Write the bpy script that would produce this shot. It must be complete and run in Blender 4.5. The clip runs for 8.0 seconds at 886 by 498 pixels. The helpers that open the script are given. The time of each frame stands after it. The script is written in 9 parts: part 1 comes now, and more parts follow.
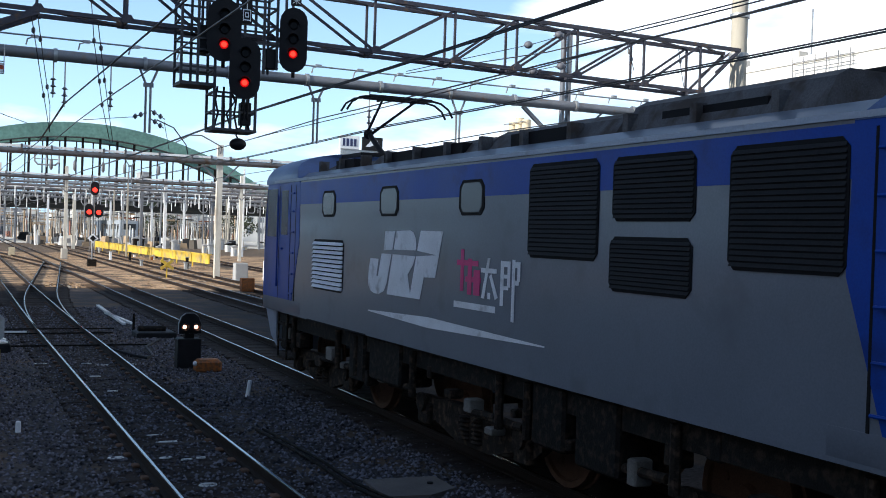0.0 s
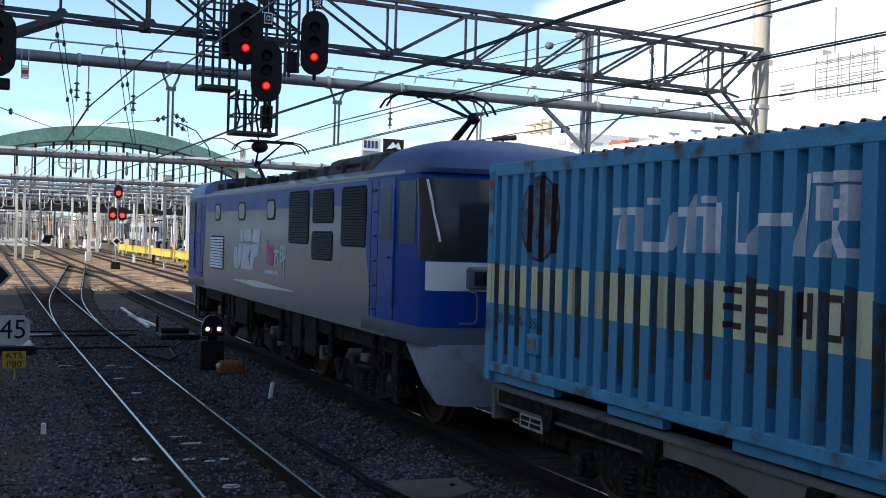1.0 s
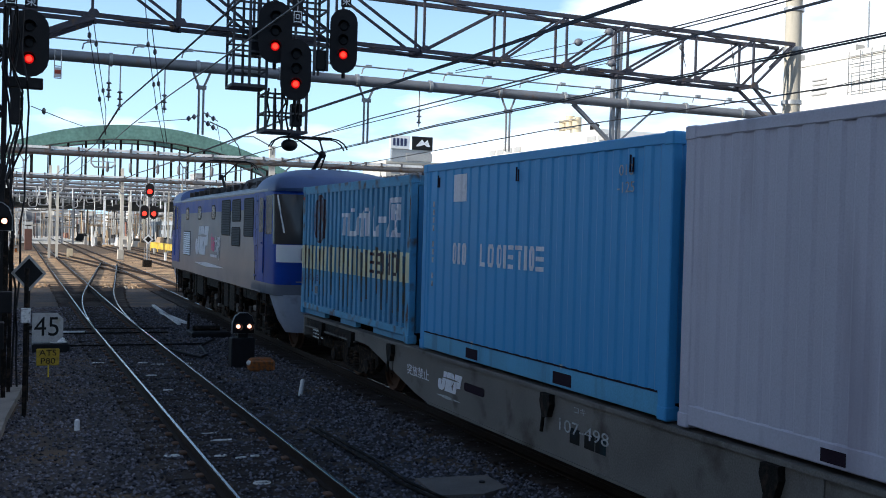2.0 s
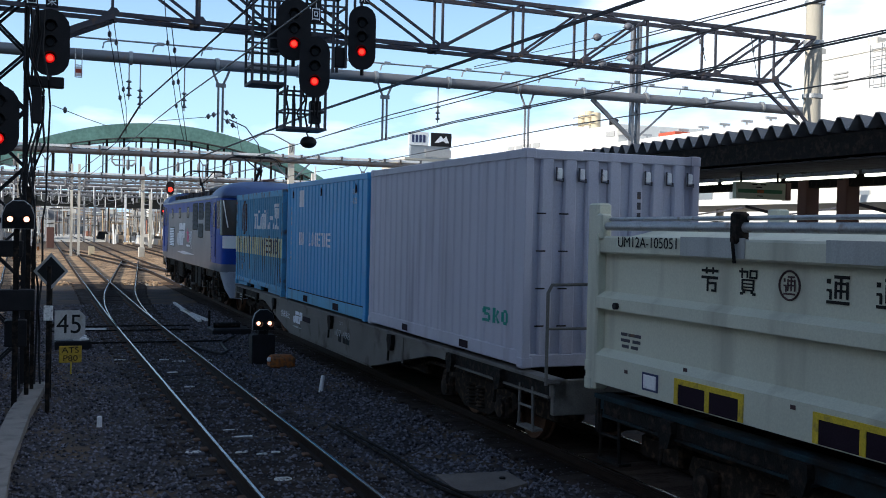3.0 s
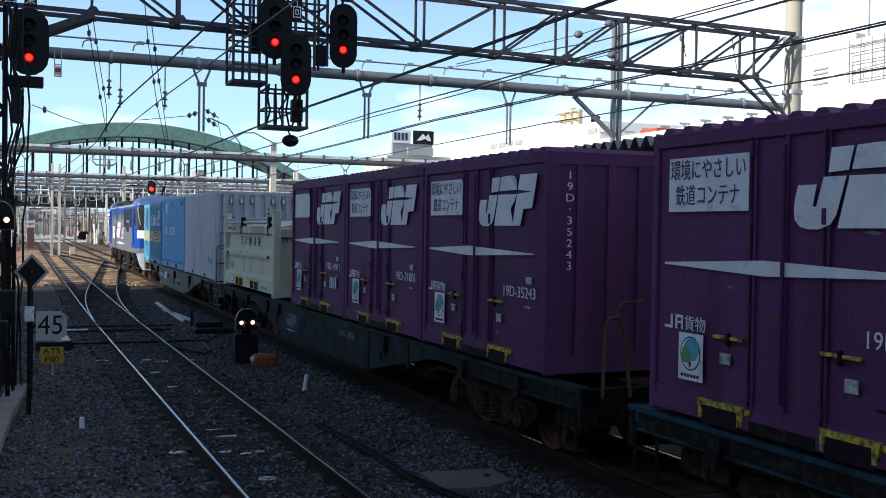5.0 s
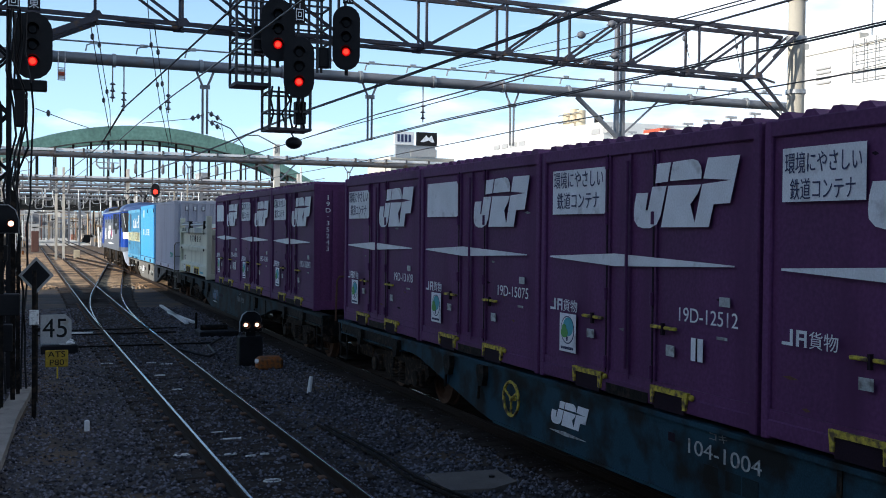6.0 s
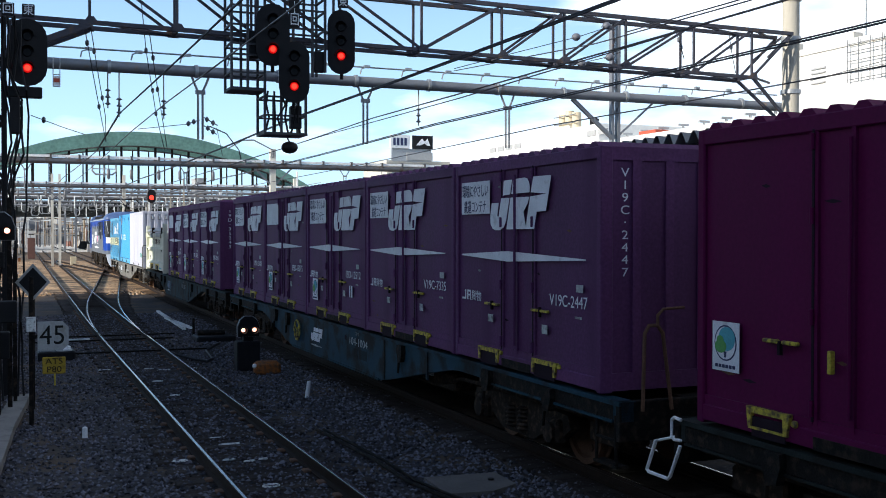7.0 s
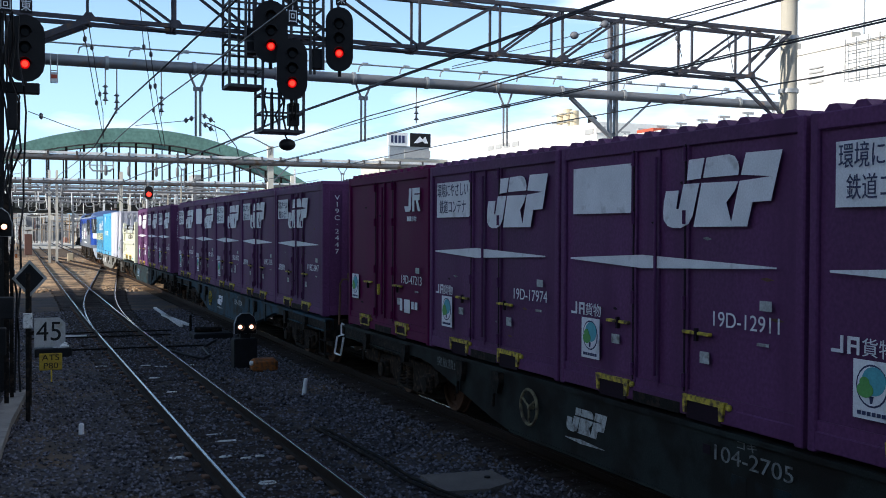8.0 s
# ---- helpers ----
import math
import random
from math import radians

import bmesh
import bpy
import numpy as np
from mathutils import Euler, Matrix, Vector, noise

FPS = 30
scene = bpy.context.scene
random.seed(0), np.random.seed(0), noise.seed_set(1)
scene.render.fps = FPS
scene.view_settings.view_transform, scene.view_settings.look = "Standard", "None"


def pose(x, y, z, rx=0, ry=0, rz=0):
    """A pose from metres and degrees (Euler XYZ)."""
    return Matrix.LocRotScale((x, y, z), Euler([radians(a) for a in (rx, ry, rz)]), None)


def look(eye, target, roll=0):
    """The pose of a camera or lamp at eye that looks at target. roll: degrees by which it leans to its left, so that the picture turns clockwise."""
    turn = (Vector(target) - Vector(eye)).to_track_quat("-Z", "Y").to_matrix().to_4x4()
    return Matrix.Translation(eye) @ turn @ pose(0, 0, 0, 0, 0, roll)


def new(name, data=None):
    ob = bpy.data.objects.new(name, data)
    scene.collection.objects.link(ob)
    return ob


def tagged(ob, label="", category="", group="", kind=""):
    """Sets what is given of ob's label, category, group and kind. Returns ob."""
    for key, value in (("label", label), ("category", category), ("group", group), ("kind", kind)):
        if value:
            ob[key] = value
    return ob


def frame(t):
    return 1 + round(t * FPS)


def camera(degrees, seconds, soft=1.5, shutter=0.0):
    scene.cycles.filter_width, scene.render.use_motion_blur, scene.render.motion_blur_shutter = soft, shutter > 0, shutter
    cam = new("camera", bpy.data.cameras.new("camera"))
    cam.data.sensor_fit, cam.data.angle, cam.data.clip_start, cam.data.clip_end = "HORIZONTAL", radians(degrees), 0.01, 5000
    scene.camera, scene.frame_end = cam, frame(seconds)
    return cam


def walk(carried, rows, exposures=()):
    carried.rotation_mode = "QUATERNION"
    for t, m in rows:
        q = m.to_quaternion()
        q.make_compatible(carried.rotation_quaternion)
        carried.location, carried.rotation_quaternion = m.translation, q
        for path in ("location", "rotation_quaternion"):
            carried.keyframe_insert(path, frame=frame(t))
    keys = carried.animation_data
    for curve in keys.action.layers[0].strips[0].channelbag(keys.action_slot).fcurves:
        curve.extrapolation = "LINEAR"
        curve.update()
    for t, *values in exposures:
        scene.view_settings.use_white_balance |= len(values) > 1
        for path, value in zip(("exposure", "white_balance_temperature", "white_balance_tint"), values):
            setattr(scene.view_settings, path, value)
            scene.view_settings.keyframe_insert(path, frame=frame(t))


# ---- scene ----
# ---- camera and its path ----
EYE_Z = 2.65
cam = camera(45.65, 8.0, soft=0.95)
# seconds, yaw, pitch, roll: a hand-held camera that stands on the platform end
TURNS = [(0.0, -25.35, -0.65, -1.88), (0.5, -24.98, -0.82, -1.99), (1.0, -24.18, -0.60, -1.65), (1.5, -23.32, -0.67, -1.59),
         (2.25, -22.25, -0.85, -1.42), (3.0, -21.55, -1.01, -1.25), (3.5, -21.49, -0.86, -1.44), (4.0, -21.91, -1.06, -1.05),
         (4.5, -22.44, -1.15, -1.01), (5.25, -22.45, -1.08, -0.80), (6.0, -22.28, -1.04, -0.58), (6.5, -22.37, -1.12, -0.12),
         (7.0, -22.46, -0.87, -0.05), (7.5, -22.64, -0.78, -0.27), (8.0, -22.60, -0.99, -0.27)]
walk(cam, [(t, pose(0, 0, EYE_Z, 90 + pitch, roll, yaw)) for t, yaw, pitch, roll in TURNS],
     exposures=[(0.0, 0.38, 6050, 9), (0.5, 0.43, 6050, 9), (1.0, 0.40, 6050, 9), (1.5, 0.38, 6050, 9), (3.0, 0.27, 6050, 9), (3.5, 0.15, 6050, 9), (4.0, 0.15, 6050, 9), (4.5, 0.21, 6050, 9), (6.0, 0.32, 6050, 9), (8.0, 0.34, 6050, 9)])

# ---- sky and sun ----
SUN_EL, SUN_BACK = 19.0, 10.0      # a low sun, to the left of the tracks and behind the camera
world = bpy.data.worlds.new("sky")
scene.world = world
world.use_nodes = True
wn, wl = world.node_tree.nodes, world.node_tree.links
wn.clear()
sky = wn.new("ShaderNodeTexSky")
sky.sky_type, sky.sun_disc = "NISHITA", False
sky.sun_elevation, sky.sun_rotation = radians(SUN_EL), radians(-90 - SUN_BACK)
sky.air_density, sky.dust_density, sky.ozone_density = 1.0, 0.6, 1.6
sky_level = 0.13
coord = wn.new("ShaderNodeTexCoord")
axes = wn.new("ShaderNodeSeparateXYZ")
wl.new(coord.outputs["Generated"], axes.inputs["Vector"])
# pale haze above the horizon
haze = wn.new("ShaderNodeValToRGB")
haze.color_ramp.elements[0].position, haze.color_ramp.elements[1].position = 0.0, 0.38
haze.color_ramp.elements[0].color, haze.color_ramp.elements[1].color = (0.97, 0.97, 0.97, 1), (0, 0, 0, 1)
haze.color_ramp.elements.new(0.20).color = (0.44, 0.44, 0.44, 1)
haze.color_ramp.elements.new(0.28).color = (0.12, 0.12, 0.12, 1)
wl.new(axes.outputs["Z"], haze.inputs["Fac"])
tint = wn.new("ShaderNodeValToRGB")
tint.color_ramp.elements[0].position, tint.color_ramp.elements[1].position = 0.02, 0.26
tint.color_ramp.elements[0].color, tint.color_ramp.elements[1].color = (0.51, 0.76, 0.96, 1), (0.385, 0.615, 1.0, 1)
wl.new(axes.outputs["Z"], tint.inputs["Fac"])
gain = wn.new("ShaderNodeVectorMath")
gain.operation = "SCALE"
gain.inputs["Scale"].default_value = 1.22 / sky_level
wl.new(tint.outputs["Color"], gain.inputs[0])
mix = wn.new("ShaderNodeMix")
mix.data_type = "RGBA"
wl.new(haze.outputs["Color"], mix.inputs["Factor"])
wl.new(sky.outputs["Color"], mix.inputs["A"])
wl.new(gain.outputs["Vector"], mix.inputs["B"])
# bright clouds, thicker towards the east
stretch = wn.new("ShaderNodeMapping")
stretch.inputs["Scale"].default_value = (2.6, 2.6, 9.0)
stretch.inputs["Location"].default_value = (0.9, 0.3, 0.0)
puff = wn.new("ShaderNodeTexNoise")
puff.inputs["Scale"].default_value, puff.inputs["Detail"].default_value = 1.3, 7
cover = wn.new("ShaderNodeValToRGB")
cover.color_ramp.elements[0].position, cover.color_ramp.elements[1].position = 0.56, 0.72
white = wn.new("ShaderNodeMix")
white.data_type = "RGBA"
white.inputs["B"].default_value = (1.3 / sky_level, 1.32 / sky_level, 1.35 / sky_level, 1)
bg = wn.new("ShaderNodeBackground")
bg.inputs["Strength"].default_value = sky_level
out = wn.new("ShaderNodeOutputWorld")
wl.new(coord.outputs["Generated"], stretch.inputs["Vector"])
wl.new(stretch.outputs["Vector"], puff.inputs["Vector"])
bank = wn.new("ShaderNodeMapRange")
bank.inputs["From Min"].default_value, bank.inputs["From Max"].default_value = 0.15, 0.75
bank.inputs["To Min"].default_value, bank.inputs["To Max"].default_value = -0.06, 0.20
wl.new(axes.outputs["X"], bank.inputs["Value"])
thick = wn.new("ShaderNodeMath")
wl.new(puff.outputs["Fac"], thick.inputs[0])
wl.new(bank.outputs["Result"], thick.inputs[1])
wl.new(thick.outputs[0], cover.inputs["Fac"])
wl.new(cover.outputs["Color"], white.inputs["Factor"])
wl.new(mix.outputs["Result"], white.inputs["A"])
wl.new(white.outputs["Result"], bg.inputs["Color"])
wl.new(bg.outputs["Background"], out.inputs["Surface"])

sun = new("sun", bpy.data.lights.new("sun", "SUN"))
sun.data.energy, sun.data.angle, sun.data.color = 5.0, radians(0.53), (1.0, 0.92, 0.78)
sun.matrix_world = look((-math.cos(radians(SUN_EL)) * math.cos(radians(SUN_BACK)) * 100, -math.cos(radians(SUN_EL)) * math.sin(radians(SUN_BACK)) * 100, math.sin(radians(SUN_EL)) * 100), (0, 0, 0))


# ---- materials ----
def surface(name, colour, rough=0.6, metal=0.0, vary=0.25, scale=4.0, fine=60.0, bump=0.1, dirt=None, dirt_at=0.62, coat=0.0, random_tone=0.0, streak=False, spec=0.3):
    """A painted, weathered or mineral surface: coarse stains, fine grain, relief."""
    m = bpy.data.materials.new(name)
    m.use_nodes = True
    n, l = m.node_tree.nodes, m.node_tree.links
    b = n["Principled BSDF"]
    b.inputs["Metallic"].default_value = metal
    b.inputs["Specular IOR Level"].default_value = spec
    b.inputs["Coat Weight"].default_value = coat
    b.inputs["Coat Roughness"].default_value = 0.12
    tc = n.new("ShaderNodeTexCoord")
    mp = n.new("ShaderNodeMapping")
    if streak:
        mp.inputs["Scale"].default_value = (1, 1, 0.12)
    l.new(tc.outputs["Object"], mp.inputs["Vector"])
    big, small = n.new("ShaderNodeTexNoise"), n.new("ShaderNodeTexNoise")
    big.inputs["Scale"].default_value, big.inputs["Detail"].default_value = scale, 5
    small.inputs["Scale"].default_value, small.inputs["Detail"].default_value = fine, 3
    l.new(mp.outputs["Vector"], big.inputs["Vector"])
    l.new(tc.outputs["Object"], small.inputs["Vector"])
    add = n.new("ShaderNodeMath")
    add.operation = "ADD"
    l.new(big.outputs["Fac"], add.inputs[0])
    l.new(small.outputs["Fac"], add.inputs[1])
    tone = n.new("ShaderNodeMapRange")
    tone.inputs["From Min"].default_value, tone.inputs["From Max"].default_value = 0.7, 1.3
    tone.inputs["To Min"].default_value, tone.inputs["To Max"].default_value = 1 - vary, 1 + vary
    l.new(add.outputs[0], tone.inputs["Value"])
    hsv = n.new("ShaderNodeHueSaturation")
    hsv.inputs["Color"].default_value = (*colour, 1)
    l.new(tone.outputs["Result"], hsv.inputs["Value"])
    col = hsv.outputs["Color"]
    if random_tone:
        info = n.new("ShaderNodeObjectInfo")
        r = n.new("ShaderNodeMapRange")
        r.inputs["To Min"].default_value, r.inputs["To Max"].default_value = 1 - random_tone, 1 + random_tone
        l.new(info.outputs["Random"], r.inputs["Value"])
        h2 = n.new("ShaderNodeHueSaturation")
        l.new(r.outputs["Result"], h2.inputs["Value"])
        l.new(col, h2.inputs["Color"])
        col = h2.outputs["Color"]
    if dirt:
        stain = n.new("ShaderNodeTexNoise")
        stain.inputs["Scale"].default_value, stain.inputs["Detail"].default_value = scale * 1.7, 8
        l.new(mp.outputs["Vector"], stain.inputs["Vector"])
        ramp = n.new("ShaderNodeValToRGB")
        ramp.color_ramp.elements[0].position, ramp.color_ramp.elements[1].position = dirt_at - 0.08, dirt_at + 0.1
        l.new(stain.outputs["Fac"], ramp.inputs["Fac"])
        mx = n.new("ShaderNodeMix")
        mx.data_type = "RGBA"
        mx.inputs["B"].default_value = (*dirt, 1)
        l.new(ramp.outputs["Color"], mx.inputs["Factor"])
        l.new(col, mx.inputs["A"])
        col = mx.outputs["Result"]
    l.new(col, b.inputs["Base Color"])
    rr = n.new("ShaderNodeMapRange")
    rr.inputs["To Min"].default_value, rr.inputs["To Max"].default_value = max(0.03, rough - 0.12), min(1, rough + 0.12)
    l.new(big.outputs["Fac"], rr.inputs["Value"])
    l.new(rr.outputs["Result"], b.inputs["Roughness"])
    if bump:
        bp = n.new("ShaderNodeBump")
        bp.inputs["Strength"].default_value, bp.inputs["Distance"].default_value = bump, 0.02
        l.new(add.outputs[0], bp.inputs["Height"])
        l.new(bp.outputs["Normal"], b.inputs["Normal"])
    return m


def glow(name, colour, strength):
    m = bpy.data.materials.new(name)
    m.use_nodes = True
    b = m.node_tree.nodes["Principled BSDF"]
    b.inputs["Base Color"].default_value = (*colour, 1)
    b.inputs["Emission Color"].default_value = (*colour, 1)
    b.inputs["Emission Strength"].default_value = strength
    return m


def glazing(name, tint, rough=0.04, spec=0.55):
    m = bpy.data.materials.new(name)
    m.use_nodes = True
    b = m.node_tree.nodes["Principled BSDF"]
    b.inputs["Base Color"].default_value = (*tint, 1)
    b.inputs["Roughness"].default_value = rough
    b.inputs["Specular IOR Level"].default_value = spec
    return m


M = {}
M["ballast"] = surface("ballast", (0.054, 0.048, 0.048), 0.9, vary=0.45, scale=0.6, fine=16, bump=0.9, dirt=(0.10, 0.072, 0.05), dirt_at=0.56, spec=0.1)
M["stone"] = surface("stone", (0.20, 0.195, 0.19), 0.88, vary=0.35, scale=9, fine=50, bump=0.3, spec=0.1)
M["rail_side"] = surface("rail_side", (0.028, 0.019, 0.015), 0.75, 0.3, vary=0.3, scale=6, bump=0.2, spec=0.1)
M["rail_head"] = surface("rail_head", (0.30, 0.30, 0.32), 0.2, 1.0, vary=0.1, scale=3, bump=0.02)
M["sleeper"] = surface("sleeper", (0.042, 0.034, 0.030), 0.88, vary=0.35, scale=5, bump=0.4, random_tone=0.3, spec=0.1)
# lighter copy of the sleeper, with sunlight put into its colour
M["sunlit_sleeper"] = surface("sun_toned_sleeper", (0.20, 0.125, 0.075), 0.9, vary=0.4, scale=3, bump=0.4)
M["chalk"] = surface("chalk", (0.72, 0.72, 0.70), 0.85, vary=0.2, scale=12, bump=0.2, dirt=(0.2, 0.19, 0.18), dirt_at=0.6)
M["concrete"] = surface("concrete", (0.24, 0.22, 0.20), 0.85, vary=0.18, scale=2.5, bump=0.25, dirt=(0.15, 0.135, 0.12), dirt_at=0.60, spec=0.1)
M["pole"] = surface("pole", (0.46, 0.42, 0.35), 0.8, vary=0.12, scale=2, bump=0.15, dirt=(0.3, 0.26, 0.2), dirt_at=0.66, streak=True)
M["galv"] = surface("galvanised", (0.40, 0.41, 0.42), 0.5, 0.6, vary=0.2, scale=5, bump=0.05, dirt=(0.22, 0.17, 0.13), dirt_at=0.66)
M["truss"] = surface("truss_steel", (0.070, 0.068, 0.084), 0.6, 0.3, vary=0.25, scale=4, bump=0.1, dirt=(0.16, 0.10, 0.06), dirt_at=0.64)
M["tube"] = surface("tube_steel", (0.23, 0.235, 0.25), 0.5, 0.4, vary=0.15, scale=2, bump=0.05, dirt=(0.3, 0.2, 0.13), dirt_at=0.68)
M["beam_grey"] = surface("grey_beam", (0.13, 0.13, 0.14), 0.55, 0.3, vary=0.2, scale=1.5, bump=0.05, dirt=(0.10, 0.07, 0.05), dirt_at=0.6)
M["pale_post"] = surface("pale_post_paint", (0.66, 0.62, 0.54), 0.65, vary=0.15, scale=2, bump=0.05, dirt=(0.35, 0.30, 0.24), dirt_at=0.6, streak=True)
M["black"] = surface("black_paint", (0.018, 0.018, 0.02), 0.55, vary=0.25, scale=6, bump=0.05, spec=0.1)
M["dark"] = surface("grimy_steel", (0.014, 0.013, 0.012), 0.75, 0.2, vary=0.4, scale=7, bump=0.3, dirt=(0.045, 0.033, 0.025), dirt_at=0.58, spec=0.1)
M["wire"] = surface("wire", (0.05, 0.05, 0.055), 0.6, 0.3, vary=0.1, bump=0)
M["copper"] = surface("copper_wire", (0.13, 0.11, 0.10), 0.5, 0.6, vary=0.1, bump=0)
M["porcelain"] = surface("porcelain", (0.16, 0.16, 0.17), 0.35, vary=0.15, bump=0)
M["white"] = surface("white_paint", (0.82, 0.82, 0.82), 0.6, vary=0.12, scale=5, bump=0.05, dirt=(0.4, 0.39, 0.38), dirt_at=0.66)
M["loco_grey"] = surface("loco_grey", (0.138, 0.158, 0.196), 0.4, vary=0.10, scale=1.2, bump=0.012, coat=0.3, dirt=(0.11, 0.125, 0.155), dirt_at=0.64)
M["loco_blue"] = surface("loco_blue", (0.003, 0.048, 0.33), 0.45, vary=0.14, scale=1.5, bump=0.012, coat=0.08, dirt=(0.006, 0.03, 0.18), dirt_at=0.64, spec=0.2)
M["loco_light"] = surface("loco_skirt", (0.35, 0.40, 0.49), 0.45, vary=0.1, scale=2, bump=0.03, dirt=(0.20, 0.21, 0.24), dirt_at=0.66)
M["loco_roof"] = surface("loco_roof", (0.10, 0.10, 0.105), 0.7, vary=0.3, scale=2.5, bump=0.1, dirt=(0.06, 0.05, 0.045), dirt_at=0.55, spec=0.1)
M["glass"] = glazing("dark_glass", (0.030, 0.031, 0.034), 0.12, 0.4)
M["cab_glass"] = glazing("smoked_cab_glass", (0.004, 0.009, 0.040), 0.25, 0.1)
M["chrome"] = surface("chrome", (0.7, 0.7, 0.72), 0.25, 1.0, vary=0.05, bump=0)
M["pink"] = surface("pink_paint", (0.62, 0.05, 0.20), 0.5, vary=0.1, bump=0)
M["purple"] = surface("purple_paint", (0.110, 0.0385, 0.116), 0.6, vary=0.24, scale=1.1, fine=30, bump=0.05, dirt=(0.080, 0.026, 0.082), dirt_at=0.62, random_tone=0.10, streak=True, spec=0.14)
M["red"] = surface("plum_paint", (0.098, 0.004, 0.052), 0.6, vary=0.12, scale=1.1, fine=30, bump=0.03, streak=True, spec=0.1)
M["seam"] = surface("dark_gasket_and_hollow", (0.02, 0.012, 0.02), 0.8, vary=0.2, bump=0, spec=0.1)
M["band_white"] = surface("glossy_white_band", (0.86, 0.87, 0.88), 0.4, vary=0.05, scale=2, bump=0.01)
M["mark"] = surface("white_marking", (0.74, 0.76, 0.80), 0.6, vary=0.12, scale=3, bump=0.03, dirt=(0.40, 0.40, 0.42), dirt_at=0.66)
M["seino"] = surface("container_blue", (0.078, 0.275, 0.47), 0.55, vary=0.2, scale=1.5, bump=0.06, dirt=(0.05, 0.07, 0.10), dirt_at=0.66, streak=True)
M["groove_grime_shade"] = surface("groove_grime_shade", (0.055, 0.15, 0.25), 0.85, vary=0.5, scale=3, bump=0.1, dirt=(0.12, 0.10, 0.07), dirt_at=0.47)
M["seino_top"] = surface("container_rail_blue", (0.095, 0.32, 0.52), 0.6, vary=0.2, scale=2.5, bump=0.06, dirt=(0.10, 0.08, 0.06), dirt_at=0.6)
M["yellow_band"] = surface("pale_yellow", (0.66, 0.65, 0.40), 0.6, vary=0.15, scale=2, bump=0.05, dirt=(0.25, 0.24, 0.14), dirt_at=0.64, streak=True)
M["brown_mark"] = surface("brown_marking", (0.06, 0.032, 0.035), 0.65, vary=0.2, bump=0.03)
M["dic"] = surface("bright_blue", (0.062, 0.315, 0.63), 0.45, vary=0.06, scale=0.9, bump=0.03, streak=True)
M["dic_rail"] = surface("faded_cyan_rail", (0.105, 0.35, 0.56), 0.55, vary=0.15, scale=2, bump=0.04, dirt=(0.07, 0.20, 0.32), dirt_at=0.64, streak=True)
M["grey_box"] = surface("grey_container", (0.475, 0.475, 0.55), 0.55, vary=0.1, scale=1.0, bump=0.04, dirt=(0.30, 0.28, 0.34), dirt_at=0.62, streak=True)
M["cream"] = surface("cream_paint", (0.575, 0.580, 0.465), 0.55, vary=0.1, scale=1.3, bump=0.05, dirt=(0.38, 0.375, 0.30), dirt_at=0.64, streak=True)
M["green_mark"] = surface("green_marking", (0.03, 0.28, 0.22), 0.6, vary=0.1, bump=0)
M["leaf_mark"] = surface("leaf_green_marking", (0.12, 0.36, 0.10), 0.6, vary=0.15, scale=8, bump=0)
M["teal_mark"] = surface("teal_marking", (0.10, 0.38, 0.45), 0.6, vary=0.15, scale=8, bump=0)
M["yellow"] = surface("safety_yellow", (0.62, 0.45, 0.03), 0.55, vary=0.2, scale=6, bump=0.05, dirt=(0.25, 0.18, 0.05), dirt_at=0.62)
M["wagon_grey"] = surface("wagon_grey", (0.165, 0.158, 0.145), 0.65, vary=0.25, scale=1.3, bump=0.08, dirt=(0.06, 0.052, 0.044), dirt_at=0.62, spec=0.1)
M["wagon_blue"] = surface("wagon_blue", (0.019, 0.054, 0.080), 0.65, vary=0.25, scale=1.6, bump=0.1, dirt=(0.016, 0.017, 0.017), dirt_at=0.53, spec=0.1)
M["wagon_teal"] = surface("grimy_teal_wagon", (0.016, 0.033, 0.041), 0.7, vary=0.3, scale=1.6, bump=0.1, dirt=(0.016, 0.015, 0.014), dirt_at=0.5, spec=0.1)
M["wagon_green"] = surface("wagon_grey_green", (0.022, 0.029, 0.028), 0.7, vary=0.3, scale=1.6, bump=0.1, dirt=(0.014, 0.013, 0.012), dirt_at=0.50, spec=0.1)
M["rust"] = surface("rust", (0.12, 0.065, 0.04), 0.85, vary=0.35, scale=6, bump=0.3)
M["green_steel"] = surface("green_steel", (0.14, 0.26, 0.22), 0.6, vary=0.25, scale=0.25, fine=2, bump=0.02)
M["facade"] = surface("pale_facade", (0.70, 0.69, 0.66), 0.8, vary=0.07, scale=0.2, fine=3, bump=0.03)
M["facade_b"] = surface("beige_facade", (0.52, 0.48, 0.42), 0.8, vary=0.1, scale=0.2, fine=3, bump=0.03)
M["facade_c"] = surface("grey_facade", (0.38, 0.38, 0.38), 0.8, vary=0.1, scale=0.2, fine=3, bump=0.03)
M["far_grey"] = surface("blue_grey_facade", (0.30, 0.33, 0.37), 0.8, vary=0.12, scale=0.2, fine=3, bump=0.03)
M["leaf"] = surface("dark_leaves", (0.05, 0.06, 0.035), 0.8, vary=0.5, scale=2, fine=9, bump=0.2)
M["pane"] = glazing("window_pane", (0.20, 0.22, 0.24), 0.1)
M["orange"] = surface("orange_paint", (0.32, 0.10, 0.02), 0.6, vary=0.3, scale=9, bump=0.1, dirt=(0.15, 0.07, 0.03), dirt_at=0.5)
M["roof_red"] = surface("red_roof", (0.48, 0.09, 0.05), 0.7, vary=0.15, bump=0.05)
M["canopy"] = surface("canopy_sheet", (0.19, 0.195, 0.21), 0.6, 0.2, vary=0.12, scale=2, bump=0.05, dirt=(0.3, 0.28, 0.27), dirt_at=0.65)
